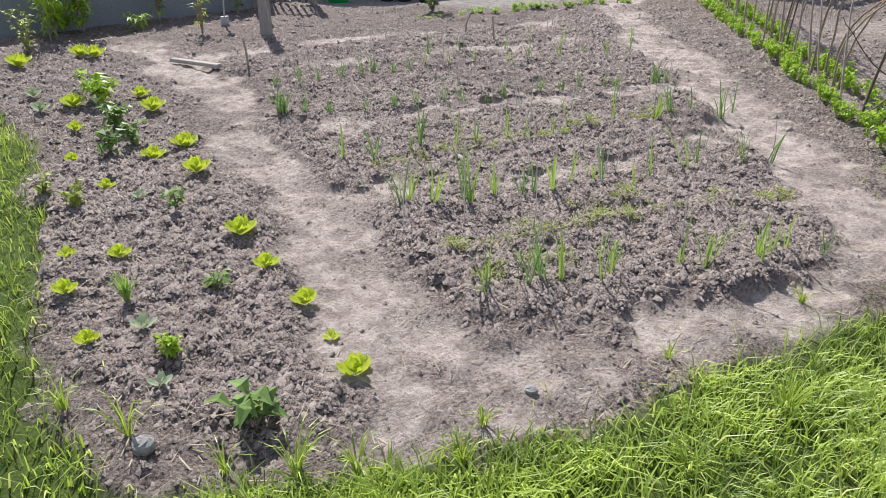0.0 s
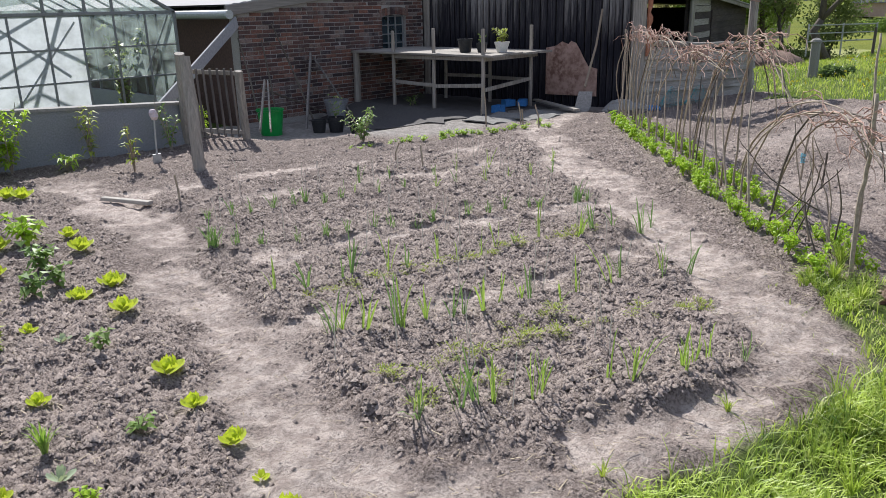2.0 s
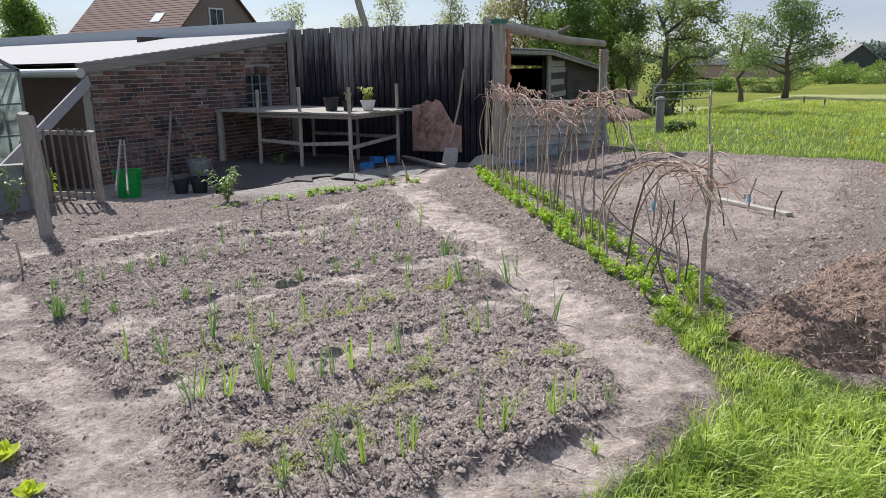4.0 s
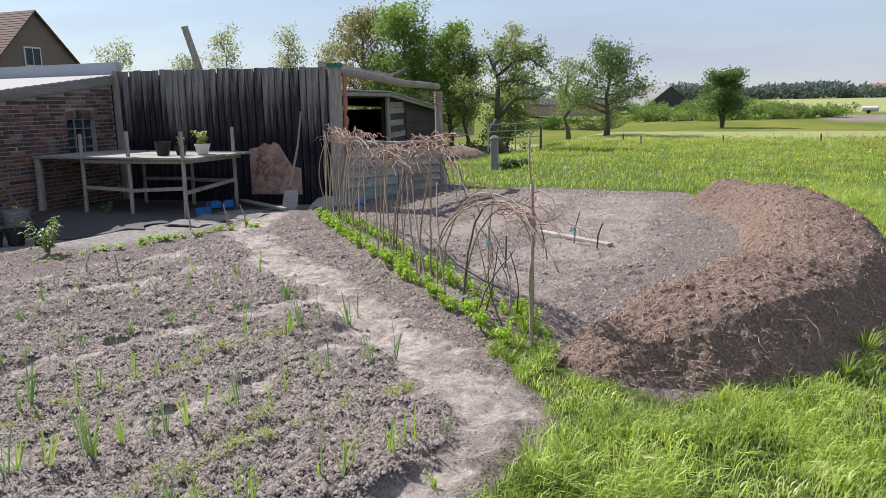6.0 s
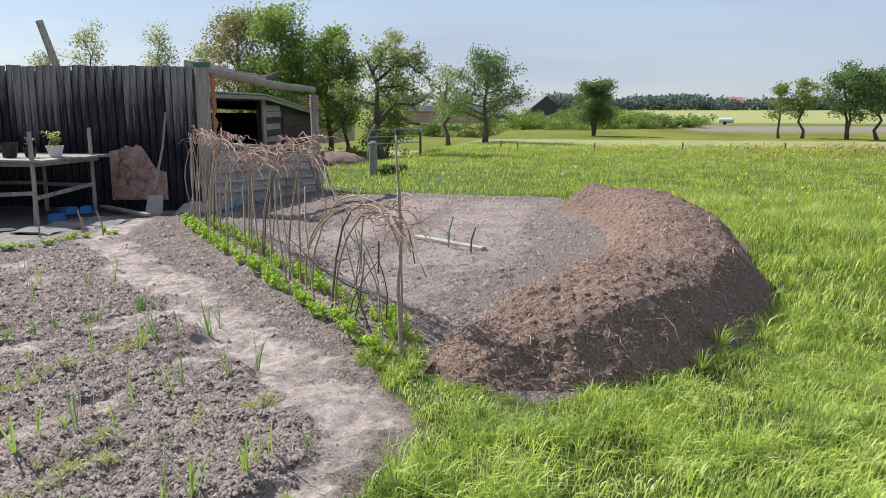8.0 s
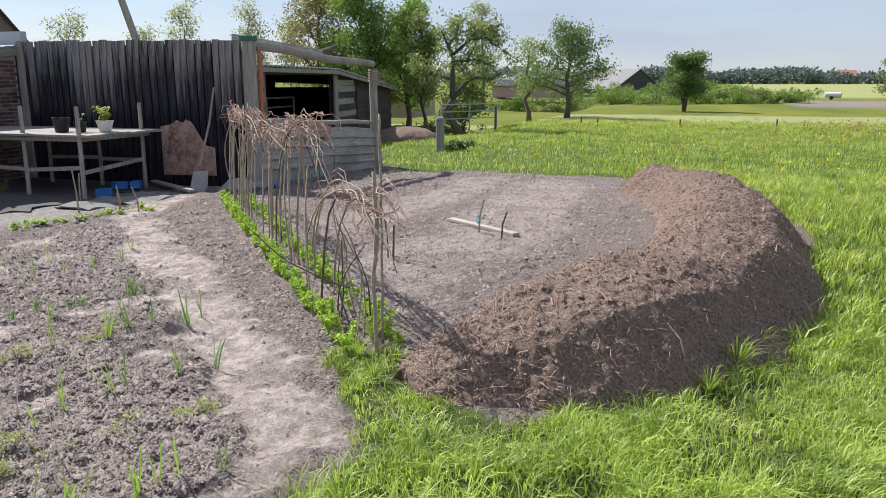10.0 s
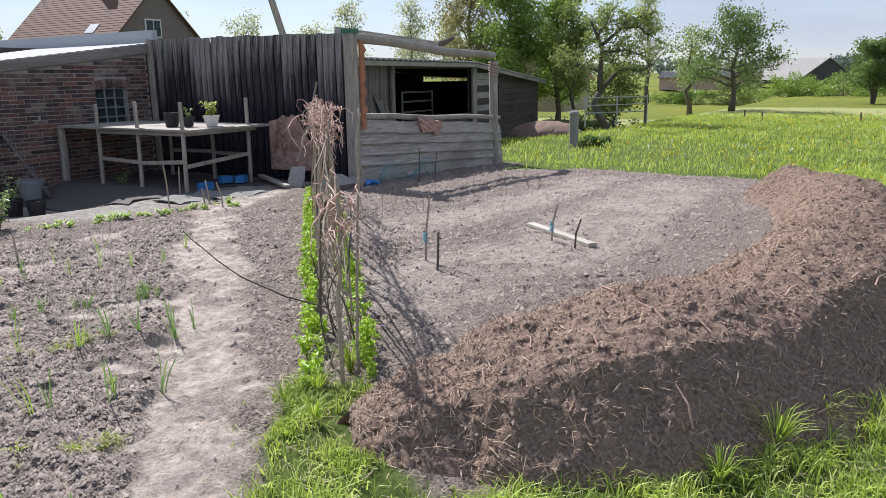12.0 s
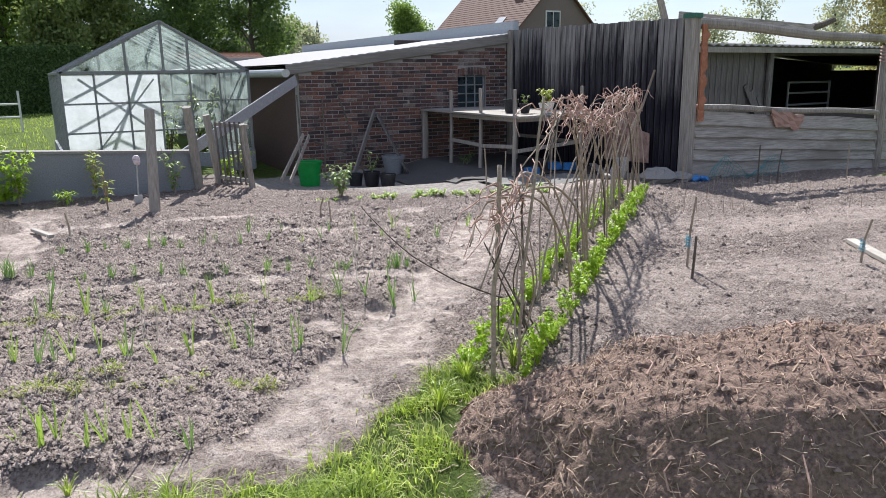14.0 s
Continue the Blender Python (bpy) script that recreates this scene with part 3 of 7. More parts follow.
# ---------------------------------------------------------------- tarred plank wall and pen
PX, PY0, PY1 = 10.77, 5.66, 10.0
plank_wall = Mesh()
plank_wall.box(PX + 0.04, PY0 + 0.02, -0.15, PX + 0.1, 22, 2.04)
wall_plank = setting("wall_plank", plank_wall, TAR, "tall wall of dark tarred upright planks", "wall")
y = PY0 + 0.1
while y < PY1 - 0.02:
    w = rnd.uniform(0.11, 0.17)
    y1 = min(y + w, PY1)
    top = 2.08 + 0.06 * (y - PY0) / 4.3 + rnd.uniform(-0.014, 0.014)
    m = Mesh()
    off, lean = rnd.uniform(-0.012, 0.012), rnd.uniform(-0.006, 0.006)
    m.box(PX - 0.01 + off, 0.004, -0.1 + rnd.uniform(-0.03, 0.04), PX + 0.03 + off, y1 - y - 0.016, top, b=0.005)
    ob = part("plank", m, WORN_TAR, wall_plank)
    ob.matrix_basis = pose(0, y, 0, math.degrees(lean), 0, 0)
    y = y1
m = Mesh()
m.box(PX - 0.06, PY1 - 0.16, -0.1, PX - 0.012, PY1 - 0.03, 2.12, b=0.01)
part("post", m, UPRIGHT, wall_plank)

corner = thing("corner_post", "grey timber corner post with an orange rusty strip and green cap", "post", (PX + 0.02, 5.6, 0))
m = Mesh()
m.box(-0.09, -0.06, -0.15, 0.07, 0.1, 2.06, b=0.02)
part("post", m, UPRIGHT, corner)
m = Mesh()
for i in range(19):
    z0, w0 = 0.72 + i * 0.07, 0.19 + 0.02 * ((i * 5) % 3 - 1)
    m.v += [(0.072, -0.062, z0), (0.074, -0.082 - 0.012 * (i % 2), z0), (w0, -0.08 + 0.012 * ((i * 3) % 4 - 1), z0), (w0, -0.06, z0)]
m.f = [(4 * i + k, 4 * i + (k + 1) % 4, 4 * i + 4 + (k + 1) % 4, 4 * i + 4 + k) for i in range(18) for k in range(4)] + [(3, 2, 1, 0), (72, 73, 74, 75)]
part("strip", m, ORANGE, corner, "orange rusty metal strip")
m = Mesh()
m.box(-0.11, -0.1, 2.06, 0.06, 0.12, 2.12, b=0.02)
part("cap", m, two_scale("green_cap", (0.03, 0.12, 0.08), (0.07, 0.2, 0.14), 30, 4), corner, "dark green cap")

pen = thing("pen_fence", "low fence of overlapping weathered grey boards with a log rail", "fence", (PX + 0.12, 5.63, 0))
LEN, DROP = 4.42, -0.27
n = 5
for i in range(n):
    z0, z1 = (0.02 + 0.163 * i if i else -0.08), 0.02 + 0.163 * (i + 1) + 0.02
    m = Mesh()
    L2, D2 = LEN + rnd.uniform(-0.1, 0.06), DROP + 0.035 * (i - 2) * -0.3
    k = 24
    for s in range(k + 1):
        u = s / k
        x, wv = u * L2, 0.006 * math.sin(u * 9 + i * 2) + 0.004 * math.sin(u * 23 + i)
        for yy, zz in ((-0.07, z0), (-0.008, z0), (0.0, z1), (-0.02, z1)):
            m.v.append((x, yy, zz + D2 * u + wv))
    for s in range(k):
        a, b = 4 * s, 4 * s + 4
        m.f += [(a + q, b + q, b + (q + 1) % 4, a + (q + 1) % 4) for q in range(4)]
    m.f += [(0, 1, 2, 3), (4 * k + 3, 4 * k + 2, 4 * k + 1, 4 * k)]
    part("board", m, BOARD, pen)
m = Mesh()
pts = [(u * LEN, -0.03, 0.9 + DROP * u * 0.85 + 0.012 * math.sin(u * 11)) for u in np.linspace(-0.005, 0.98, 14)]
part("rail", m.tube(pts, [0.045 - 0.006 * (i / 13) for i in range(14)], 9), UPRIGHT, pen, "grey peeled log rail")
for u in (0.02, 0.5):
    m = Mesh()
    m.box(u * LEN - 0.05, 0.002, -0.3, u * LEN + 0.05, 0.09, 0.86 + DROP * u, b=0.01)
    part("post", m, UPRIGHT, pen)
porch = thing("porch_post", "round grey corner post carrying the pen's roof log", "post", (15.0, 5.6, 0))
m = Mesh()
m.tube([(0.0, 0, -0.4), (0.01, 0, 0.5), (-0.01, 0, 1.2), (0.0, 0, 1.72)], [0.085, 0.08, 0.078, 0.08], 10)
part("post", m, UPRIGHT, porch)
m = Mesh()
for i in range(5):
    m.tube([(0.088 * math.cos(a), 0.088 * math.sin(a), 1.48 + 0.05 * i + 0.02 * math.sin(a)) for a in np.linspace(0, 6.28, 14)], 0.012, 5)
part("binding", m, TENDRIL, porch, "reddish rope binding")
beams = thing("pen_roof_logs", "weathered log and boards resting on the pen's posts", "beam", (PX, 5.6, 0))
m = Mesh()
m.tube([(u * 4.25, 0.02, 2.0 - 0.2 * u + 0.02 * math.sin(u * 8)) for u in np.linspace(0, 1, 12)], [0.075 - 0.012 * u for u in np.linspace(0, 1, 12)], 10)
part("log", m, UPRIGHT, beams)
m = Mesh()
m.beam((0.05, 0.3, 2.1), (3.0, 0.45, 1.98), 0.05, 0.13)
part("board", m, BOARD, beams)
m = Mesh()
m.tube([(2.9, 0.5, 1.98), (3.2, 0.42, 2.05), (3.35, 0.35, 2.12)], [0.06, 0.05, 0.045], 8)
part("stub", m, BARK, beams)
rag = Mesh()
for i in range(8):
    for j in range(5):
        rag.v.append((12.35 + i * 0.1, 5.56 - 0.012 * ((i + j) % 3), 0.84 - 0.015 * i - 0.055 * j * (1 if i not in (0, 7) else 0.4) - 0.012 * ((i * 7 + j * 3) % 4)))
rag.f = [(i * 5 + j, (i + 1) * 5 + j, (i + 1) * 5 + j + 1, i * 5 + j + 1) for i in range(7) for j in range(4)]
ragob = part("sacking", rag, two_scale("pinkish_sacking", (0.3, 0.17, 0.13), (0.46, 0.3, 0.25), 60, 6, 0.95))
ragob.modifiers.new("thick", "SOLIDIFY").thickness = 0.012
tagged(ragob, "torn pinkish brown sacking hung over the rail", "cloth")

# ---------------------------------------------------------------- hut behind the pen
HUT = pose(12.2, 8.6, 0, 0, 0, 10.9)          # the hut's own frame: x along its front, y into it
DARK_BOARD = plank_material("dark_hut_boards", (0.02, 0.017, 0.018), (0.13, 0.105, 0.098), (0.025, 0.02, 0.022), (0.06, 1, 1), vary=(0.1, 0.075, 0.07))
DARK_UPRIGHT = plank_material("dark_hut_uprights", (0.03, 0.027, 0.028), (0.3, 0.27, 0.25), (0.03, 0.027, 0.03), vary=(0.14, 0.12, 0.112))


def hut_top(u):
    """The underside of the hut's eave."""
    return 1.82 if u < 10.7 else 1.82 - (u - 10.7) * 0.07


def slab(mesh, u0, u1, v0, v1, z0, ta, tb):
    return mesh.add([(u0, v0, z0), (u1, v0, z0), (u1, v1, z0), (u0, v1, z0), (u0, v0, ta), (u1, v0, tb), (u1, v1, tb), (u0, v1, ta)],
                    [(0, 1, 5, 4), (1, 2, 6, 5), (2, 3, 7, 6), (3, 0, 4, 7), (4, 5, 6, 7), (3, 2, 1, 0)])


hut = Mesh()
slab(hut, -1.2, 4.9, 0.0, 0.1, -0.6, 1.8, 1.8)
slab(hut, 4.9, 10.9, 0.0, 0.1, -0.6, 0.35, 0.35)
slab(hut, 10.9, 13.6, 0.0, 0.1, -1.0, 1.78, 1.6)
slab(hut, 13.6, 19.2, 0.0, 0.1, -1.1, 1.6, hut_top(19.2) - 0.02)
slab(hut, 19.1, 19.2, 0.1, 5.0, -1.1, 1.25, 1.25)
slab(hut, -1.2, 7.6, 5.0, 5.1, -0.6, 2.1, 2.1)
slab(hut, 7.6, 8.9, 5.0, 5.1, -0.6, 0.45, 0.45)
slab(hut, 7.6, 8.9, 5.0, 5.1, 1.25, 2.1, 2.1)
slab(hut, 8.9, 19.2, 5.0, 5.1, -1.0, 2.0, 1.5)
wall_hut = setting("wall_hut", hut, DARK_BOARD, "dark boarded hut wall with an open front", "wall")
wall_hut.matrix_basis = HUT
u = 0.6
while u < 4.85:
    w = rnd.uniform(0.13, 0.24)
    m = Mesh()
    m.box(0.005, -0.03 - rnd.uniform(0, 0.015), -0.5, w - 0.012, -0.004, 1.78 - rnd.uniform(0.0, 0.08), b=0.004)
    part("plank", m, DARK_UPRIGHT, wall_hut).matrix_basis = pose(u, 0, 0, 0, 0, 0)
    u += w
for i, u in enumerate((4.2, 4.45, 4.75)):
    m = Mesh()
    m.beam((u + 0.75 - 0.2 * i, -0.28, -0.4), (u - 0.15, -0.06, 1.05 - 0.12 * i), 0.12, 0.03, (0, 1, 0))
    part("loose_board", m, DARK_UPRIGHT, wall_hut)
for i in range(13):
    z = -0.85 + 0.2 * i
    if z > 1.45 or i in (3, 9):
        continue
    m = Mesh()
    m.box(11.15 + 0.05 * (i % 2), -0.05 - 0.014 * (i % 2), z, 13.6 - 0.14 * (i % 3), -0.004, z + 0.185, b=0.004)
    part("plank", m, BOARD if i in (6, 8, 10, 11) else DARK_BOARD, wall_hut)
for i in range(11):
    z = -1.0 + 0.2 * i
    if z < 1.1:
        m = Mesh()
        slab(m, 13.75, 19.2 + 0.03 * (i % 3), -0.05 - 0.012 * (i % 2), -0.004, z, z + 0.19, z + 0.19)
        part("plank", m, DARK_BOARD, wall_hut)
for u, wd in ((4.95, 0.09), (10.9, 0.1), (11.1, 0.06)):
    m = Mesh()
    m.box(u - wd, -0.14, -0.7, u + wd, -0.06, 1.75, b=0.015)
    part("post", m, DARK_UPRIGHT if u < 5 else UPRIGHT, wall_hut)
for z in (0.75, 1.02, 0.45):
    m = Mesh()
    m.tube([(8.4, 1.2, z), (10.7, 1.2, z - 0.02)], 0.028, 6)
    part("inner_rail", m, STEEL, wall_hut, "pale pipe rail in the dark opening")
for u in (8.4, 10.7):
    m = Mesh()
    m.tube([(u, 1.2, -0.5), (u, 1.2, 1.04)], 0.03, 6)
    part("inner_upright", m, STEEL, wall_hut)
m = Mesh()
m.beam((4.9, -0.05, 1.72), (11.1, -0.05, 1.74), 0.06, 0.14)
part("lintel", m, DARK_BOARD, wall_hut)
hut_roof = Mesh()
us = np.linspace(-0.2, 19.6, 130)
for i, u in enumerate(us):
    zz = hut_top(u) + 0.04 + 0.022 * math.cos(i * math.pi)
    hut_roof.v += [(u, -0.3, zz), (u, 5.3, zz + 0.25), (u, -0.3, zz - 0.02), (u, 5.3, zz + 0.23)]
for i in range(len(us) - 1):
    a, b = 4 * i, 4 * i + 4
    hut_roof.f += [(a, b, b + 1, a + 1), (a + 2, a + 3, b + 3, b + 2), (a, a + 2, b + 2, b), (a + 1, b + 1, b + 3, a + 3)]
setting("roof_hut", hut_roof, two_scale("old_hut_sheets", (0.16, 0.15, 0.14), (0.4, 0.38, 0.35), 30, 2, 0.8), "old grey corrugated roof of the hut", "roof", smooth=True).matrix_basis = HUT
eave_board = Mesh()
for u0, u1 in ((-0.2, 10.7), (10.7, 19.6)):
    eave_board.beam((u0, -0.27, hut_top(u0) - 0.06), (u1, -0.27, hut_top(u1) - 0.06), 0.04, 0.11)
setting("trim_eave", eave_board, UPRIGHT, "weathered grey eave board under the hut roof", "board").matrix_basis = HUT

# ---------------------------------------------------------------- mound of manure
mp = Mesh()
lens = [0.0]
for a, b in zip(MOUND, MOUND[1:]):
    lens.append(lens[-1] + math.hypot(b[0] - a[0], b[1] - a[1]))


def mound_at(s):
    """Crest, half width and height along the mound, s from 0 to 1."""
    return [float(np.interp(s * lens[-1], lens, [q[i] for q in MOUND])) for i in range(4)]


N_S, N_A = 640, 112
ss = np.linspace(-0.06, 1.08, N_S)
cs = np.array([mound_at(min(max(s, 0), 1)) for s in ss])
ker = np.hanning(57)
ker /= ker.sum()
cs = np.stack([np.convolve(np.pad(cs[:, i], 28, "edge"), ker, "valid") for i in range(4)], 1)
tan = np.gradient(cs[:, :2], axis=0)
tan /= np.maximum(np.linalg.norm(tan, axis=1, keepdims=True), 1e-6)
first, last_ = tan[42].copy(), tan[-42].copy()
grow = np.clip((ss + 0.06) / 0.09, 0, 1) * np.clip((1.08 - ss) / 0.12, 0, 1)
ends = np.where(ss < 0, ss * lens[-1], np.where(ss > 1, (ss - 1) * lens[-1], 0))
cx = cs[:, 0] + np.where(ss < 0, first[0], last_[0]) * ends
cy = cs[:, 1] + np.where(ss < 0, first[1], last_[1]) * ends
aa = np.linspace(-1, 1, N_A)
W = cs[:, 2:3] * (np.clip(grow, 0.0, 1) ** 0.35)[:, None] * np.where(aa > 0, 0.78, 0.94)[None, :]
flat = np.where(aa < 0, 0.52, 0.42)      # steep outer face, easy inner slope
prof = np.where(np.abs(aa) < flat, 1 - 0.16 * (aa / flat) ** 2, 0.84 * np.clip((1 - np.abs(aa)) / (1 - flat), 0, 1) ** 0.9)
PXg = cx[:, None] + (-tan[:, 1:2]) * aa[None, :] * W
PYg = cy[:, None] + tan[:, 0:1] * aa[None, :] * W
rough = ((vnoise(PXg, PYg, 0.5, 21) - 0.5) * 0.12 + (vnoise(PXg, PYg, 0.14, 22) - 0.5) * 0.035 + (vnoise(PXg, PYg, 0.045, 23) - 0.5) * 0.024 + (vnoise(PXg, PYg, 0.02, 24) - 0.5) * 0.02)
edge = np.clip((1 - np.abs(aa)) * 5, 0, 1)[None, :] * np.clip(grow * 3, 0, 1)[:, None]
HZ = cs[:, 3:4] * prof[None, :] * (np.clip(grow, 0, 1) ** 0.6)[:, None] + rough * edge
side_push = (vnoise(HZ * 3 + PXg, PYg, 0.05, 25) - 0.5) * 0.025 * edge
PZ = lie(PXg, PYg) + HZ - 0.05
PXg, PYg = PXg + side_push * -tan[:, 1:2], PYg + side_push * tan[:, 0:1]
mp.v = np.stack([PXg, PYg, PZ], -1).reshape(-1, 3).tolist()
mp.f = [(i * N_A + j, (i + 1) * N_A + j, (i + 1) * N_A + j + 1, i * N_A + j + 1) for i in range(N_S - 1) for j in range(N_A - 1)]
heap = part("manure_mound", mp, MANURE, None, "", True)
tagged(heap, "long curved bank of dark crumbly manure with straw and roots", "mound")
fibres = Mesh()
rr = random.Random(3)
for _ in range(24000):
    i, j = rr.randrange(8, N_S - 8), rr.randrange(4, N_A - 4)
    if cx[i] > 8.5 and rr.random() < 0.5:
        continue
    p = Vector((PXg[i, j], PYg[i, j], PZ[i, j]))
    q = Vector((PXg[i, j + 1], PYg[i, j + 1], PZ[i, j + 1])) - p
    r_ = Vector((PXg[i + 1, j], PYg[i + 1, j], PZ[i + 1, j])) - p
    nrm = r_.cross(q).normalized()
    nrm = nrm if nrm.z > 0 else -nrm
    ang = rr.uniform(0, 6.28)
    t1 = q.normalized() * math.cos(ang) + r_.normalized() * math.sin(ang)
    ln = rr.choice((0.02, 0.03, 0.05, 0.07, 0.04)) * rr.uniform(0.7, 1.5)
    w = rr.uniform(0.0008, 0.0018) * (1.8 if rr.random() < 0.08 else 1)
    s_ = t1.cross(nrm).normalized() * w
    a_, b_, c_ = p + nrm * 0.003, p + t1 * ln * 0.5 + nrm * rr.uniform(0.006, 0.02), p + t1 * ln + nrm * rr.uniform(-0.005, 0.025)
    fibres.add([a_ - s_, a_ + s_, b_ + s_, b_ - s_, c_], [(0, 1, 2, 3), (3, 2, 4)])
lumps = Mesh()
for _ in range(15000):
    i, j = rr.randrange(6, N_S - 6), rr.randrange(2, N_A - 2)
    if cx[i] > 8.5 and rr.random() < 0.5:
        continue
    r_ = 0.005 + 0.014 * rr.random() ** 3
    p = Vector((PXg[i, j], PYg[i, j], PZ[i, j]))
    ring = [p + Vector((r_ * rr.uniform(0.6, 1.2) * math.cos(a), r_ * rr.uniform(0.6, 1.2) * math.sin(a), rr.uniform(-0.3, 0.3) * r_)) for a in (0.3, 1.8, 3.4, 4.9)]
    lumps.add(ring + [p + Vector((0, 0, r_ * rr.uniform(0.5, 1.0))), p - Vector((0, 0, r_))], [(0, 1, 4), (1, 2, 4), (2, 3, 4), (3, 0, 4), (1, 0, 5), (2, 1, 5), (3, 2, 5), (0, 3, 5)])
tagged(part("crumb", lumps, two_scale("manure_crumbs", (0.09, 0.065, 0.054), (0.36, 0.265, 0.215), 60, 8, 0.97, vary=(0.2, 0.15, 0.125), island=True), heap, "crumbs of manure"), kind="stuff")
roots = random.Random(8)
for _ in range(110):
    i, j = roots.randrange(16, 420), roots.randrange(8, N_A - 8)
    p = Vector((PXg[i, j], PYg[i, j], PZ[i, j]))
    ln = roots.uniform(0.06, 0.2)
    dj = min(N_A - 3, j + int(ln * 80))
    e_ = Vector((PXg[i, dj], PYg[i, dj], PZ[i, dj])) if roots.random() < 0.5 else Vector((PXg[min(i + 10, N_S - 3), j], PYg[min(i + 10, N_S - 3), j], PZ[min(i + 10, N_S - 3), j]))
    w_ = roots.uniform(0.002, 0.006)
    part("root", Mesh().tube([p + Vector((0, 0, 0.004)), p.lerp(e_, 0.5) + Vector((roots.gauss(0, 0.01), roots.gauss(0, 0.01), 0.02)), e_ + Vector((0, 0, 0.012))], [w_, w_ * 0.8, w_ * 0.4], 5), TENDRIL, heap)
fib = part("straw", fibres, two_scale("heap_fibres", (0.2, 0.13, 0.095), (0.56, 0.43, 0.32), 40, 6, 0.85, vary=(0.3, 0.19, 0.135), island=True, relief=0.1), heap, "loose straw, roots and twigs")
tagged(fib, kind="stuff")


# ---------------------------------------------------------------- yard things
table = thing("potting_table", "grey weathered potting table of planks on tall uneven posts", "table", (0, 0, 0))
for i, (x0, x1) in enumerate(((8.93, 9.22), (9.23, 9.52), (9.53, 9.8), (9.81, 10.1), (10.11, 10.42))):
    m = Mesh()
    m.beam(((x0 + x1) / 2, 6.9 + 0.05 * ((i * 3) % 4), 0.79 - 0.006 * (i % 2)), ((x0 + x1) / 2, 9.96, 0.79), x1 - x0, 0.032)
    part("plank", m, plank_material("table_boards", (0.2, 0.18, 0.16), (0.46, 0.42, 0.37), (0.17, 0.15, 0.13), (1, 0.06, 1)) if i == 0 else bpy.data.materials["table_boards"], table)
for x, y_, z in ((9.02, 9.03, 1.13), (9.06, 8.17, 1.17), (8.97, 7.1, 1.17), (10.19, 7.14, 1.19), (10.35, 8.1, 0.78), (10.35, 9.1, 0.78), (8.98, 9.9, 0.77)):
    m = Mesh()
    w = 0.03 if y_ < 9.5 else 0.06
    m.tube([(x - 0.01, y_, at_ground(x, y_) - 0.03), (x + 0.008, y_ + 0.005, z * 0.5), (x, y_, z)], [w * 1.05, w, w * 0.95], 7)
    part("leg", m, UPRIGHT, table)
for a, b in (((9.02, 9.03, 0.34), (9.06, 8.17, 0.31)), ((9.06, 8.17, 0.3), (8.97, 7.1, 0.37)), ((8.97, 7.1, 0.3), (10.19, 7.14, 0.38)), ((10.19, 7.14, 0.36), (10.35, 8.1, 0.34)), ((10.35, 8.1, 0.36), (10.35, 9.1, 0.34)),
             ((9.04, 9.03, 0.73), (9.02, 7.1, 0.74)), ((8.97, 7.1, 0.74), (10.3, 7.12, 0.74)), ((10.35, 7.14, 0.74), (10.35, 9.9, 0.74))):
    m = Mesh()
    m.beam(a, b, 0.03, 0.055)
    part("rail", m, UPRIGHT, table)


def bush_mesh(h, w, n, leaf, width, r, seed, stems=5):
    """Stems and leaves of a small plant, as two meshes."""
    q = random.Random(seed)
    st, lf = Mesh(), Mesh()
    for i in range(stems):
        a = 6.28 * i / stems + q.uniform(-0.4, 0.4)
        reach, top = w * q.uniform(0.3, 1), h * q.uniform(0.6, 1)
        pts = [(0, 0, 0), (reach * 0.35 * math.cos(a), reach * 0.35 * math.sin(a), top * 0.5), (reach * math.cos(a + 0.2), reach * math.sin(a + 0.2), top)]
        st.tube(pts, [r, r * 0.8, r * 0.45], 5)
        for k in range(max(2, n // stems)):
            u = q.uniform(0.15, 1.0)
            p = Vector(pts[0]).lerp(Vector(pts[1]), u * 2) if u < 0.5 else Vector(pts[1]).lerp(Vector(pts[2]), u * 2 - 1)
            b = q.uniform(0, 6.28)
            lf.leaf(p, (math.cos(b), math.sin(b), q.uniform(-0.2, 0.7)), leaf * q.uniform(0.6, 1.15), width * q.uniform(0.7, 1.2), bend=0.5)
    return st, lf


def plant(name, label, category, at, h, w, n, leaf, width, mat, r=0.004, seed=1, stems=5, group="", stem_mat=None):
    t = thing(name, label, category, (at[0], at[1], at_ground(*at[:2], -0.004) if len(at) == 2 else at[2]), group=group)
    st, lf = bush_mesh(h, w, n, leaf, width, r, seed, stems)
    part("stem", st, stem_mat or TWIG, t)
    part("foliage", lf, mat, t, smooth=False)
    return t


def pot(name, label, at, r0, r1, h, mat, group=""):
    t = thing(name, label, "plant pot", at, group=group)
    m = Mesh()
    m.lathe([(0.001, 0.004), (r0, 0), (r1 * 0.97, h * 0.84), (r1, h * 0.85), (r1 * 1.02, h), (r1 * 0.93, h), (r1 * 0.88, h * 0.8), (0.001, h * 0.8)], 22)
    part("pot_body", m, mat, t, smooth=False)
    m = Mesh()
    m.lathe([(0.001, h * 0.83), (r1 * 0.7, h * 0.825), (r1 * 0.885, h * 0.81)], 14)
    part("potting_soil", m, MANURE, t)
    return t


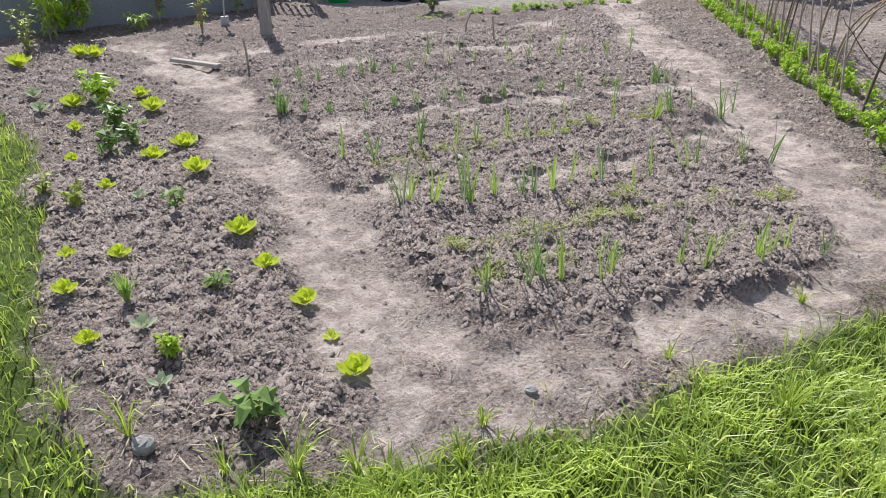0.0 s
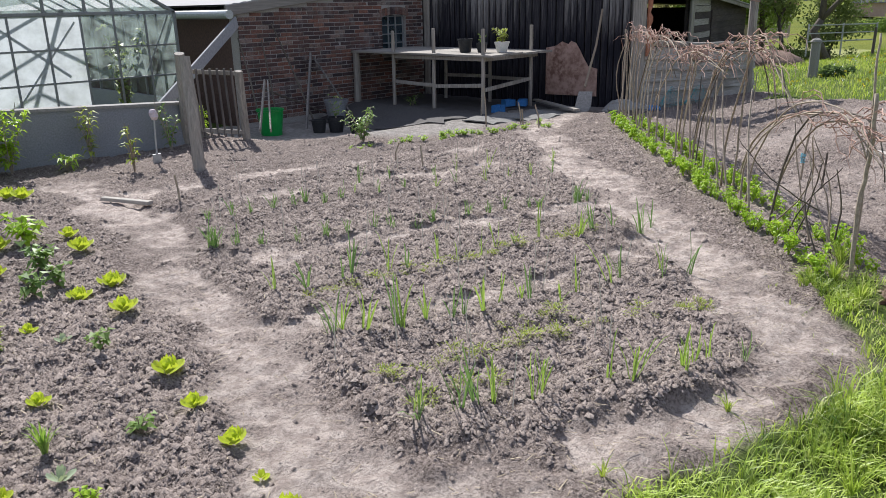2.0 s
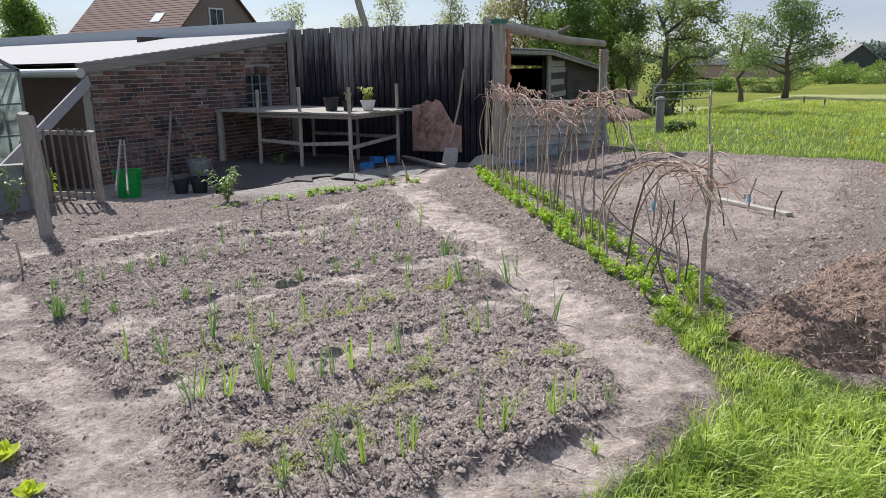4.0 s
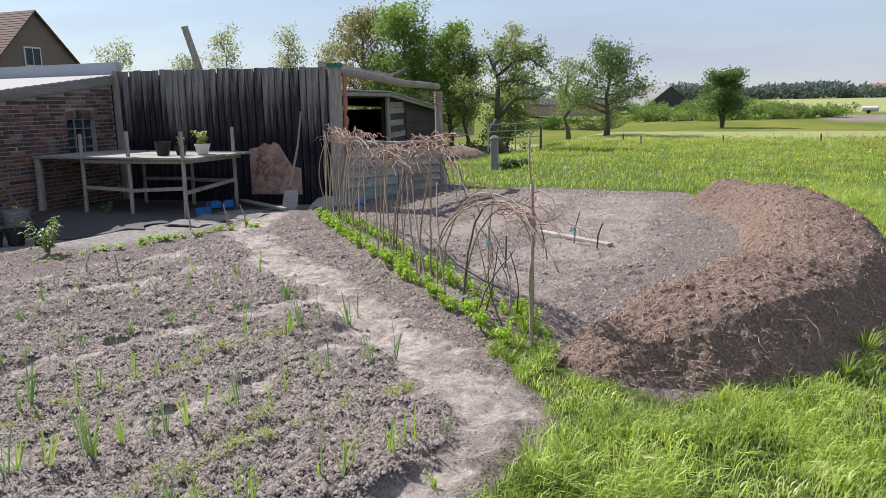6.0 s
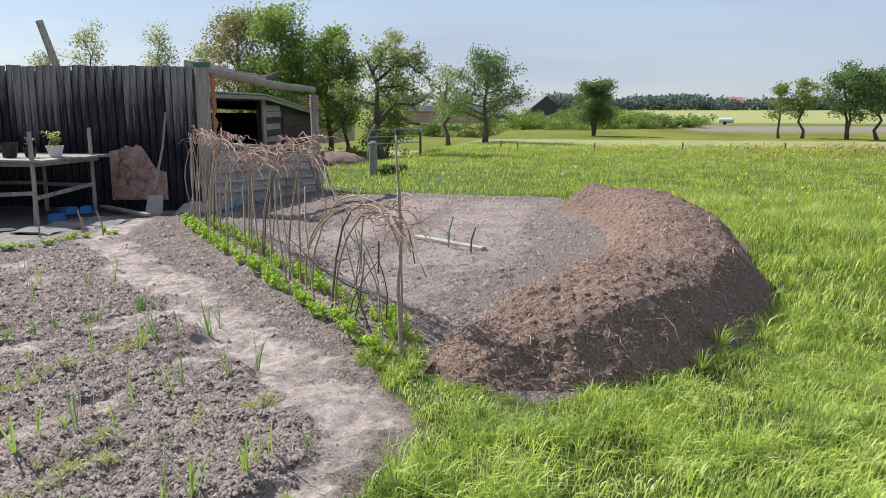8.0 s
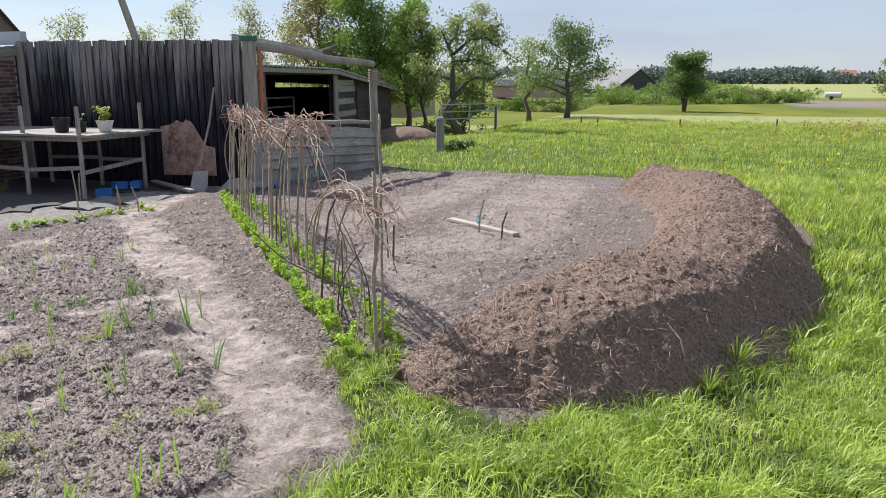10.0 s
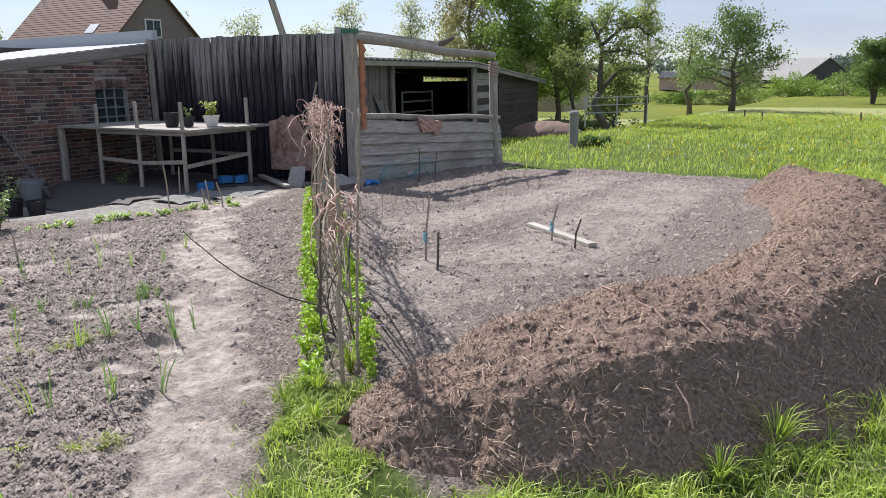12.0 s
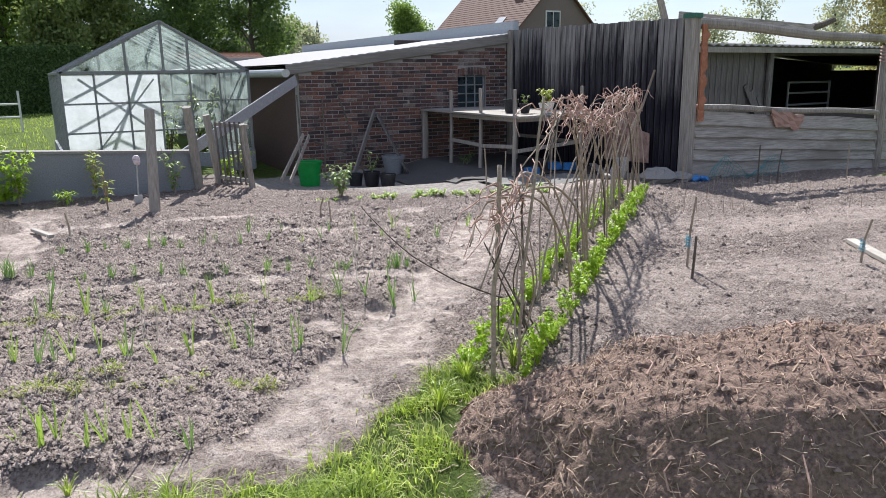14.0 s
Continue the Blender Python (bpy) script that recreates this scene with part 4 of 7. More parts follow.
TT = 0.808
pot("plant_pot", "large empty black plastic pot on the table", (9.36, 7.78, TT), 0.085, 0.115, 0.2, BLACK)
pot("plant_pot", "small black plastic pot with a seedling", (9.42, 7.5, TT), 0.06, 0.085, 0.14, BLACK)
plant("seedling", "small green seedling in a black pot", "seedling", (9.42, 7.5, TT + 0.115), 0.14, 0.1, 26, 0.06, 0.03, HERB, 0.003, 5)
pot("plant_pot", "white plastic pot with a leafy plant", (9.66, 7.3, TT), 0.075, 0.115, 0.15, WHITE)
plant("potted_plant", "bushy light green plant in a white pot", "plant", (9.66, 7.3, TT + 0.12), 0.26, 0.17, 110, 0.08, 0.03, CARROT, 0.004, 6, 8)
YG = -0.25
pot("plant_pot", "black plastic nursery pot standing on the yard", (7.2, 8.75, YG), 0.085, 0.11, 0.2, BLACK, "pots in the yard")
pot("plant_pot", "black plastic nursery pot with a small shrub", (7.4, 8.6, YG), 0.095, 0.125, 0.23, BLACK, "pots in the yard")
pot("plant_pot", "black plastic nursery pot standing on the yard", (7.52, 8.28, YG), 0.09, 0.12, 0.22, BLACK, "pots in the yard")
plant("potted_shrub", "thin young shrub in a black nursery pot", "shrub", (7.4, 8.6, YG + 0.18), 0.45, 0.12, 34, 0.07, 0.045, HERB, 0.004, 8, 3)
pot("flower_tub", "grey weathered tub against the brick wall", (8.2, 9.55, YG), 0.13, 0.19, 0.34, CONCRETE)
bucket = thing("bucket", "bright green plastic bucket standing on a slab", "bucket", (6.58, 9.05, -0.235))
m = Mesh()
m.lathe([(0.001, 0.012), (0.14, 0.01), (0.143, 0.0), (0.165, 0.2), (0.185, 0.36), (0.2, 0.365), (0.2, 0.385), (0.185, 0.385), (0.178, 0.37), (0.135, 0.02), (0.001, 0.02)], 32)
part("bucket_body", m, GREEN, bucket, smooth=False)
m = Mesh()
m.tube([(0.195 * math.cos(a), 0.195 * math.sin(a), 0.36 - 0.16 * abs(math.sin(a)) * (1 if a < 3.2 else 0)) for a in np.linspace(0, 3.14, 16)], 0.004, 6)
part("handle", m, METAL, bucket, "thin wire handle")
m = Mesh()
m.lump((6.5, 8.9, -0.25), 0.4, 0.05, 0.12, 4, 9)
tagged(part("slab", m, CONCRETE), "broken flat grey concrete slab under the bucket", "slab")
plant("shrub", "low leafy green shrub with small pointed leaves", "shrub", (6.15, 6.58), 0.42, 0.24, 170, 0.085, 0.035, HERB, 0.006, 11, 9)
plant("weed", "small green tuft under the table", "weed", (9.15, 8.75), 0.2, 0.18, 40, 0.16, 0.015, HERB, 0.003, 12, 6)

# leaning boards, rods and tools against the walls
for a, b, w, h, lab in (((7.3, 9.2, -0.27), (8.05, 9.93, 0.8), 0.09, 0.03, "grey board leaning against the brick wall"), ((8.35, 9.3, -0.2), (8.1, 9.93, 0.75), 0.11, 0.03, "grey board leaning against the brick wall"),
                        ((5.95, 8.4, -0.02), (6.5, 9.0, 0.55), 0.07, 0.02, "pale short board leaning by the gate"), ((6.05, 8.3, -0.02), (6.62, 9.1, 0.52), 0.06, 0.02, "pale short board leaning by the gate")):
    m = Mesh()
    m.beam(a, b, w, h, (1, -1, 0))
    tagged(part("board", m, TAR if "brick wall" in lab else UPRIGHT), lab, "board")
for a, b in (((6.95, 9.4, -0.27), (7.15, 9.94, 1.05)), ((7.65, 9.4, -0.27), (7.35, 9.94, 1.3)), ((6.9, 9.7, 0.38), (8.2, 9.8, -0.15)), ((6.5, 9.2, -0.03), (6.72, 9.9, 1.1))):
    m = Mesh()
    m.tube([a, ((a[0] + b[0]) / 2 + 0.02, (a[1] + b[1]) / 2, (a[2] + b[2]) / 2), b], [0.016, 0.014, 0.011], 6)
    tagged(part("rod", m, BARK), "thin brown rod leaning against the brick wall", "rod", "rods at the brick wall")
spade = thing("shovel", "old shovel with a long wooden shaft leaning on the planks", "shovel")
m = Mesh()
m.tube([(10.0, 6.02, 0.32), (10.4, 6.1, 0.9), (10.7, 6.2, 1.4)], [0.018, 0.016, 0.017], 8)
part("shaft", m, TWIG, spade, "pale wooden shaft")
m = Mesh()
blade = [(-0.1, 0.34, 0.0), (0.1, 0.34, 0.0), (0.115, 0.12, 0.012), (0.07, 0.0, 0.0), (-0.07, 0.0, 0.0), (-0.115, 0.12, 0.012)]
fw, sd, nr = Vector((0.14, 0.03, 0.34)).normalized(), Vector((0.55, -0.83, 0)).normalized(), Vector((-0.83, -0.55, 0.3)).normalized()
org = Vector((9.88, 5.98, -0.06))
m.add([org + sd * p[0] + fw * p[1] + nr * (p[2] + o) for o in (0.0, 0.012) for p in blade], [tuple(range(5, -1, -1)), tuple(range(6, 12))] + [(i, (i + 1) % 6, 6 + (i + 1) % 6, 6 + i) for i in range(6)])
part("blade", m, two_scale("clay_caked_steel", (0.16, 0.15, 0.145), (0.4, 0.385, 0.37), 40, 8, 0.8, 0.2), spade, "broad clay-caked grey blade")
m = Mesh()
prof = [(7.22, 0.08), (6.26, 0.1), (6.26, 0.52), (6.42, 0.55), (6.5, 0.66), (6.6, 0.82), (6.66, 0.9), (6.75, 0.93), (6.8, 0.88), (6.92, 0.92), (7.02, 0.86), (7.1, 0.84), (7.22, 0.82)]
k = len(prof)
m.add([(10.72 + dx, yy, zz) for dx in (0, -0.012) for yy, zz in prof], [tuple(range(k)), tuple(range(2 * k - 1, k - 1, -1))] + [(i, k + i, k + (i + 1) % k, (i + 1) % k) for i in range(k)])
tagged(part("rusty_sheet", m, RUST), "torn rusty metal sheet standing against the plank wall", "metal sheet")
m = Mesh()
m.beam((10.55, 7.3, 0.0), (9.7, 5.95, 0.02), 0.1, 0.03)
tagged(part("board", m, bpy.data.materials["table_boards"]), "pale board lying along the plank wall", "board")
for (x, y_) in ((8.6, 6.55), (9.05, 6.3)):
    m = Mesh()
    vs = [(x + 0.42 * (i / 8 - 0.5) * 2 + 0.1 * (j - 2) / 4, y_ + 0.16 * (j - 2) + 0.03 * math.sin(i), at_ground(x, y_) + 0.025 + 0.015 * math.sin(i * 1.3 + j) + 0.01 * (j % 2)) for i in range(9) for j in range(5)]
    m.add(vs, [(i * 5 + j, (i + 1) * 5 + j, (i + 1) * 5 + j + 1, i * 5 + j + 1) for i in range(8) for j in range(4)])
    ob = part("mat", m, two_scale("old_sacking_mat", (0.1, 0.095, 0.09), (0.26, 0.25, 0.235), 70, 5, 0.95))
    ob.modifiers.new("thick", "SOLIDIFY").thickness = 0.015
    tagged(ob, "crumpled dark grey mat lying on the yard", "mat")
m = Mesh()
vs = [(7.9 + 2.85 * i / 14, 6.9 + 3.0 * j / 10 + 0.25 * math.sin(i * 0.9) * (j == 0), float(lie(np.array([7.9 + 2.85 * i / 14]), np.array([6.9 + 3.0 * j / 10]))[0]) + 0.02 + 0.01 * math.sin(i * 1.7 + j * 2.3)) for i in range(15) for j in range(11)]
m.add(vs, [(i * 11 + j, (i + 1) * 11 + j, (i + 1) * 11 + j + 1, i * 11 + j + 1) for i in range(14) for j in range(10)])
ob = part("ground_cloth", m, two_scale("dark_ground_cloth", (0.045, 0.042, 0.045), (0.13, 0.12, 0.115), 50, 3, 0.95))
ob.modifiers.new("thick", "SOLIDIFY").thickness = 0.01
tagged(ob, "dark ground cloth spread under the potting table", "ground cloth")
for x, y_, r in ((9.2, 7.0, 10), (9.85, 7.32, -20), (10.0, 7.15, 30)):
    t = thing("crate", "small blue plastic crate on the yard", "crate", (x, y_, -0.03), r, "blue crates")
    m = Mesh()
    for q in ((-0.09, -0.07, 0, 0.09, -0.058, 0.1), (-0.09, 0.058, 0, 0.09, 0.07, 0.1), (-0.09, -0.058, 0, -0.078, 0.058, 0.1), (0.078, -0.058, 0, 0.09, 0.058, 0.1), (-0.078, -0.058, 0, 0.078, 0.058, 0.012)):
        m.box(*q)
    part("crate_body", m, BLUE, t)
for x, y_, r, s in ((10.15, 5.5, 0.24, 0.5), (10.5, 5.4, 0.16, 0.5), (9.95, 5.62, 0.06, 0.6), (0.72, 1.66, 0.035, 0.7), (1.72, 1.13, 0.022, 0.7)):
    m = Mesh()
    m.lump((x, y_, at_ground(x, y_) + r * s * 0.6), r, s, 0.14, 6, 10)
    tagged(part("stone", m, STONE), "grey rounded field stone lying on the soil", "stone")

# ---------------------------------------------------------------- posts, gate, low wall, greenhouse
m = Mesh()
m.tube([(4.02, 6.6, -0.1), (4.05, 6.66, 0.5), (4.09, 6.77, 1.08)], [0.06, 0.055, 0.055], 10)
tagged(part("fence_post", m, UPRIGHT), "weathered round wooden post standing in the soil", "post", "garden posts")
m = Mesh()
m.tube([(4.8, 8.2, -0.1), (4.74, 8.05, 0.6), (4.68, 7.93, 1.05)], [0.065, 0.06, 0.055], 10)
tagged(part("fence_post", m, UPRIGHT), "weathered round wooden post standing in the soil", "post", "garden posts")
gate = thing("garden_gate", "leaning slatted wooden gate between two grey posts", "gate")
for a, b, w in (((5.12, 8.45, -0.05), (5.0, 8.4, 0.92), 0.1), ((5.42, 7.9, -0.05), (5.3, 7.75, 0.82), 0.085)):
    m = Mesh()
    m.beam(a, b, w, w * 0.8, (1, 0, 0))
    part("post", m, UPRIGHT, gate)
for z in (0.1, 0.8):
    m = Mesh()
    m.beam((5.1, 8.42, z), (5.4, 7.86, z - 0.02), 0.03, 0.05)
    part("crossbar", m, UPRIGHT, gate)
for i in range(6):
    u = (i + 0.7) / 6.6
    m = Mesh()
    m.beam((5.1 + 0.29 * u, 8.42 - 0.55 * u, 0.02), (5.06 + 0.29 * u, 8.4 - 0.55 * u, 0.84), 0.016, 0.026, (1, 0, 0))
    part("slat", m, DARK_UPRIGHT, gate)
m = Mesh()
m.beam((4.7, 8.55, 0.4), (6.72, 9.9, 1.33), 0.03, 0.16)
tagged(part("brace_board", m, SHEET), "pale grey board slanting from the wall down to the greenhouse", "board")

low = Mesh()
low.add([(1.9, 8.15, -0.2), (4.78, 8.15, -0.2), (4.78, 8.3, -0.2), (1.9, 8.3, -0.2), (1.9, 8.15, 0.62), (4.78, 8.15, 0.46), (4.78, 8.3, 0.46), (1.9, 8.3, 0.62)],
        [(0, 1, 5, 4), (1, 2, 6, 5), (2, 3, 7, 6), (3, 0, 4, 7), (4, 5, 6, 7), (3, 2, 1, 0)])
setting("wall_low", low, CONCRETE, "low bluish grey concrete garden wall", "wall")
m = Mesh()
m.add([(1.9, 8.13, 0.62), (4.8, 8.13, 0.46), (4.8, 8.32, 0.46), (1.9, 8.32, 0.62), (1.9, 8.13, 0.65), (4.8, 8.13, 0.49), (4.8, 8.32, 0.49), (1.9, 8.32, 0.65)],
      [(0, 1, 5, 4), (1, 2, 6, 5), (2, 3, 7, 6), (3, 0, 4, 7), (4, 5, 6, 7), (3, 2, 1, 0)])
setting("trim_coping", m, STONE, "thin grey coping on the low wall", "coping")

gh = thing("greenhouse", "old glass greenhouse with pale metal frame and whitewashed panes", "greenhouse")
GX0, GX1, GYF, GYB, GZ, GA = 3.42, 6.17, 10.67, 15.2, 1.49, 2.23
GM = (GX0 + GX1) / 2 + 0.08


def bar(a, b, w=0.035):
    m = Mesh()
    m.beam(a, b, w, w)
    return part("frame_bar", m, STEEL, gh)


def pane(pts, mat):
    m = Mesh()
    p = [Vector(q) for q in pts]
    nrm = (p[1] - p[0]).cross(p[2] - p[0]).normalized() * 0.004
    k = len(p)
    m.add([q - nrm / 2 for q in p] + [q + nrm / 2 for q in p], [tuple(range(k - 1, -1, -1)), tuple(range(k, 2 * k))] + [(i, (i + 1) % k, k + (i + 1) % k, k + i) for i in range(k)])
    ob = part("pane", m, mat, gh)
    ob.visible_shadow = False
    return ob


base = Mesh()
base.box(GX0, GYF - 0.05, -0.1, GX1, GYF + 0.05, 0.22)
base.box(GX0 - 0.05, GYF + 0.05, -0.1, GX0 + 0.05, GYB, 0.22)
base.box(GX1 - 0.05, GYF + 0.05, -0.1, GX1 + 0.05, GYB, 0.22)
part("footing", base, CONCRETE, gh, "grey concrete footing")


def rake(x):
    return GZ + (GA - GZ) * (1 - abs(x - GM) / ((GX1 - GM) if x > GM else (GM - GX0)))


cols = np.linspace(GX0, GX1, 7)
for y_ in (GYF, GYB):
    for x in cols:
        bar((x, y_, 0.2), (x, y_, GZ), 0.04 if x in (GX0, GX1) else 0.026)
    for x in (cols[2], GM, cols[4]):
        bar((x, y_, GZ), (x, y_, rake(x)), 0.035)
    bar((GX0, y_, GZ), (GX1, y_, GZ), 0.045)
    bar((GX0, y_, GZ), (GM, y_, GA), 0.045)
    bar((GM, y_, GA), (GX1, y_, GZ), 0.045)
    for a, b in zip(cols, cols[1:]):
        for k_, (z0, z1) in enumerate(((0.22, 0.6), (0.62, 1.03), (1.05, 1.47))):
            if y_ == GYF and a > cols[3] - 0.01 and a < cols[5] - 0.01 and k_ < 3 and (k_ + int(a * 7)) % 3 == 0:
                continue
            pane([(a + 0.014, y_, z0), (b - 0.014, y_, z0), (b - 0.014, y_, z1), (a + 0.014, y_, z1)], WHITEWASHED if a < cols[3] - 0.01 and (y_ == GYF or k_ < 2) else GLASS)
        if y_ == GYF:
            bar((a, y_, 0.61), (b, y_, 0.61), 0.02)
            bar((a, y_, 1.04), (b, y_, 1.04), 0.02)
    for a, b in ((GX0, cols[2]), (cols[2], GM), (GM, cols[4]), (cols[4], GX1)):
        pane([(a + 0.02, y_, GZ + 0.02), (b - 0.02, y_, GZ + 0.02), (b - 0.02, y_, max(GZ + 0.03, rake(b) - 0.03)), (a + 0.02, y_, max(GZ + 0.025, rake(a) - 0.03))], GLASS)
bar((GX0 + 0.35, GYF + 0.02, 0.25), (GX0 + 1.3, GYF + 0.02, 1.4), 0.02)
bar((GX0 + 0.25, GYF + 0.02, 1.42), (GX0 + 1.15, GYF + 0.02, 0.7), 0.02)
bar((GX1 - 0.5, GYF + 0.02, 0.7), (GX1 - 0.1, GYF + 0.02, 1.45), 0.02)
for y_ in np.linspace(GYF, GYB, 9)[1:-1]:
    for x in (GX0, GX1):
        bar((x, y_, 0.2), (x, y_, GZ), 0.03)
    bar((GX0, y_, GZ), (GM, y_, GA), 0.028)
    bar((GM, y_, GA), (GX1, y_, GZ), 0.028)
for x, z in ((GX0, GZ), (GX1, GZ), (GM, GA)):
    bar((x, GYF, z), (x, GYB, z), 0.045)
ysn = np.linspace(GYF, GYB, 9)
for a, b in zip(ysn, ysn[1:]):
    pane([(GX0, a + 0.015, 0.24), (GX0, b - 0.015, 0.24), (GX0, b - 0.015, GZ - 0.03), (GX0, a + 0.015, GZ - 0.03)], GLASS)
    pane([(GX1, a + 0.015, 0.24), (GX1, b - 0.015, 0.24), (GX1, b - 0.015, GZ - 0.03), (GX1, a + 0.015, GZ - 0.03)], GLASS)
    pane([(GX0 + 0.02, a + 0.015, GZ + 0.02), (GX0 + 0.02, b - 0.015, GZ + 0.02), (GM - 0.02, b - 0.015, GA - 0.02), (GM - 0.02, a + 0.015, GA - 0.02)], GLASS)
    pane([(GM + 0.02, a + 0.015, GA - 0.02), (GM + 0.02, b - 0.015, GA - 0.02), (GX1 - 0.02, b - 0.015, GZ + 0.02), (GX1 - 0.02, a + 0.015, GZ + 0.02)], GLASS)
plant("vine", "green vine climbing inside the greenhouse", "vine", (5.45, 11.1), 1.35, 0.5, 190, 0.12, 0.1, CROWN_LIGHT, 0.016, 31, 6, stem_mat=BARK)
plant("vine", "green vine climbing inside the greenhouse", "vine", (5.0, 11.6), 1.3, 0.45, 120, 0.12, 0.1, CROWN_LIGHT, 0.014, 32, 5, stem_mat=BARK)
for x, y_, h, w, n, mat, sd, lab in ((3.55, 7.95, 0.62, 0.12, 60, CARROT, 41, "young yellowish green shrub before the low wall"), (3.6, 7.1, 0.5, 0.09, 34, CARROT, 42, "slender young yellowish shrub with bare stems"),
                                     (4.45, 7.95, 0.6, 0.16, 60, HERB, 43, "young leafy shrub beside the wooden post"), (2.75, 7.9, 0.72, 0.22, 220, PEA, 44, "tall leafy green plant before the low wall"),
                                     (2.45, 7.75, 0.8, 0.25, 200, PEA, 48, "tall leafy green plant before the low wall"), (3.2, 7.72, 0.16, 0.14, 40, PEA, 45, "low green rosette of narrow leaves"), (5.3, 8.75, 0.4, 0.2, 120, PEA, 46, "bushy green plant behind the gate"),
                                     (5.9, 10.2, 0.5, 0.2, 120, CARROT, 47, "bushy yellow-green plant beside the greenhouse")):
    plant("garden_shrub", lab, "shrub", (x, y_), h, w, n, 0.1 if h > 0.3 else 0.15, 0.045 if h > 0.3 else 0.025, mat, 0.006, sd, 6)
spade2 = thing("hand_tool", "small garden tool with a pale handle stuck in soil", "garden tool", (3.95, 7.3, 0))
m = Mesh()
m.tube([(0, 0, 0.05), (0.01, 0, 0.3), (0.02, 0.0, 0.46)], 0.01, 6)
part("shaft", m, METAL, spade2)
m = Mesh()
m.lump((0.02, 0, 0.5), 0.045, 1.3, 0.15, 5, 7)
part("grip", m, two_scale("pink_white_grip", (0.5, 0.38, 0.42), (0.7, 0.62, 0.64), 40, 8), spade2, "pinkish white grip")
m = Mesh()
m.box(-0.045, -0.01, -0.03, 0.045, 0.01, 0.1, b=0.005)
part("blade", m, METAL, spade2)

# ---------------------------------------------------------------- pea row with its rods
R0, R1 = Vector((4.72, 0.9, 0)), Vector((9.25, 4.95, 0))
RL = (R1 - R0).length
RD = (R1 - R0).normalized()
RN = Vector((-RD.y, RD.x, 0))


def on_row(s, side, z=0.0):
    p = R0 + RD * s + RN * side
    return Vector((p.x, p.y, at_ground(p.x, p.y) + z))


def rod(pts, r0, r1, mat, label="thin bare hazel rod stuck in the pea row"):
    m = Mesh()
    P = [Vector(p) for p in pts]
    fine = []
    for i in range(len(P) - 1):
        a, b, c, d = P[max(i - 1, 0)], P[i], P[i + 1], P[min(i + 2, len(P) - 1)]
        for k in range(4):
            u = k / 4
            fine.append(0.5 * ((2 * b) + (c - a) * u + (2 * a - 5 * b + 4 * c - d) * u * u + (3 * b - a - 3 * c + d) * u ** 3))
    fine.append(P[-1])
    fine = [p + Vector((rnd.uniform(-1, 1), rnd.uniform(-1, 1), rnd.uniform(-1, 1))) * 0.004 for p in fine]
    n = len(fine)
    m.tube(fine, [r0 + (r1 - r0) * i / (n - 1) for i in range(n)], 6)
    return tagged(part("pea_rod", m, mat, None, "", True), label, "rod", "rods of the pea row")


rod([on_row(0.0, 0, -0.05), on_row(0.02, 0.0, 0.4), on_row(0.02, -0.02, 0.7), on_row(0.04, -0.02, 1.02)], 0.0125, 0.0105, TWIG, "stout upright rod at the end of the pea row")
rod([on_row(0.15, -0.08, -0.05), on_row(0.18, -0.1, 0.5), on_row(0.28, -0.13, 1.0), on_row(0.34, -0.15, 1.32)], 0.009, 0.006, TWIG, "tall thin upright rod of the pea row")
qr = random.Random(21)
# rods that rise, arch over towards the row's near end and droop: foot from, to; crest, its height; end, its height; how many
ARCHES = [(0.9, 2.3, 0.5, 0.86, -0.12, 0.68, 5), (2.0, 3.4, 1.75, 1.2, 1.15, 0.86, 6), (3.2, 4.3, 2.95, 1.1, 2.2, 1.02, 4), (4.3, 5.7, 4.3, 1.18, 3.45, 0.92, 6), (5.3, 6.0, 5.45, 1.18, 4.6, 1.0, 3)]
for f0, f1, crest, zc, end, ze, count in ARCHES:
    for k in range(count):
        foot = f0 + (f1 - f0) * (k + qr.random()) / count
        side_, over = qr.choice((-1, 1)) * qr.uniform(0.03, 0.12), qr.gauss(0, 0.05)
        z1, c1 = zc * qr.uniform(0.9, 1.03), crest + qr.gauss(0, 0.12)
        bow = qr.uniform(0.1, 0.3)
        rod([on_row(foot, side_, -0.05), on_row(foot + (c1 - foot) * bow * 0.5, side_ * 0.9, z1 * 0.42), on_row(foot + (c1 - foot) * (0.45 + bow * 0.3), side_ * 0.5, z1 * 0.86), on_row(c1, over, z1),
             on_row(c1 + (end - c1) * 0.6, over + qr.gauss(0, 0.04), z1 - 0.03), on_row(end + qr.gauss(0, 0.12), over + qr.gauss(0, 0.06), ze * qr.uniform(0.75, 1.05))], qr.uniform(0.0065, 0.01), 0.0036, BARK if qr.random() < 0.45 else TWIG, "long bare rod arching over the pea row")
# pale straight rods that slant the other way and cross them
for k in range(12):
    foot = 1.1 + 4.7 * (k + 0.7 * qr.random()) / 12
    run, zt = qr.uniform(0.35, 0.8), qr.uniform(0.9, 1.12) * (0.8 if foot < 1.3 else 1.0)
    rod([on_row(foot, 0.1 + qr.gauss(0, 0.03), -0.05), on_row(foot + run * 0.4, 0.06, zt * 0.42), on_row(foot + run * 0.8, 0.0, zt * 0.8), on_row(foot + run, -0.05, zt)], qr.uniform(0.007, 0.0105), 0.005, TWIG, "pale straight hazel rod slanting across the pea row")
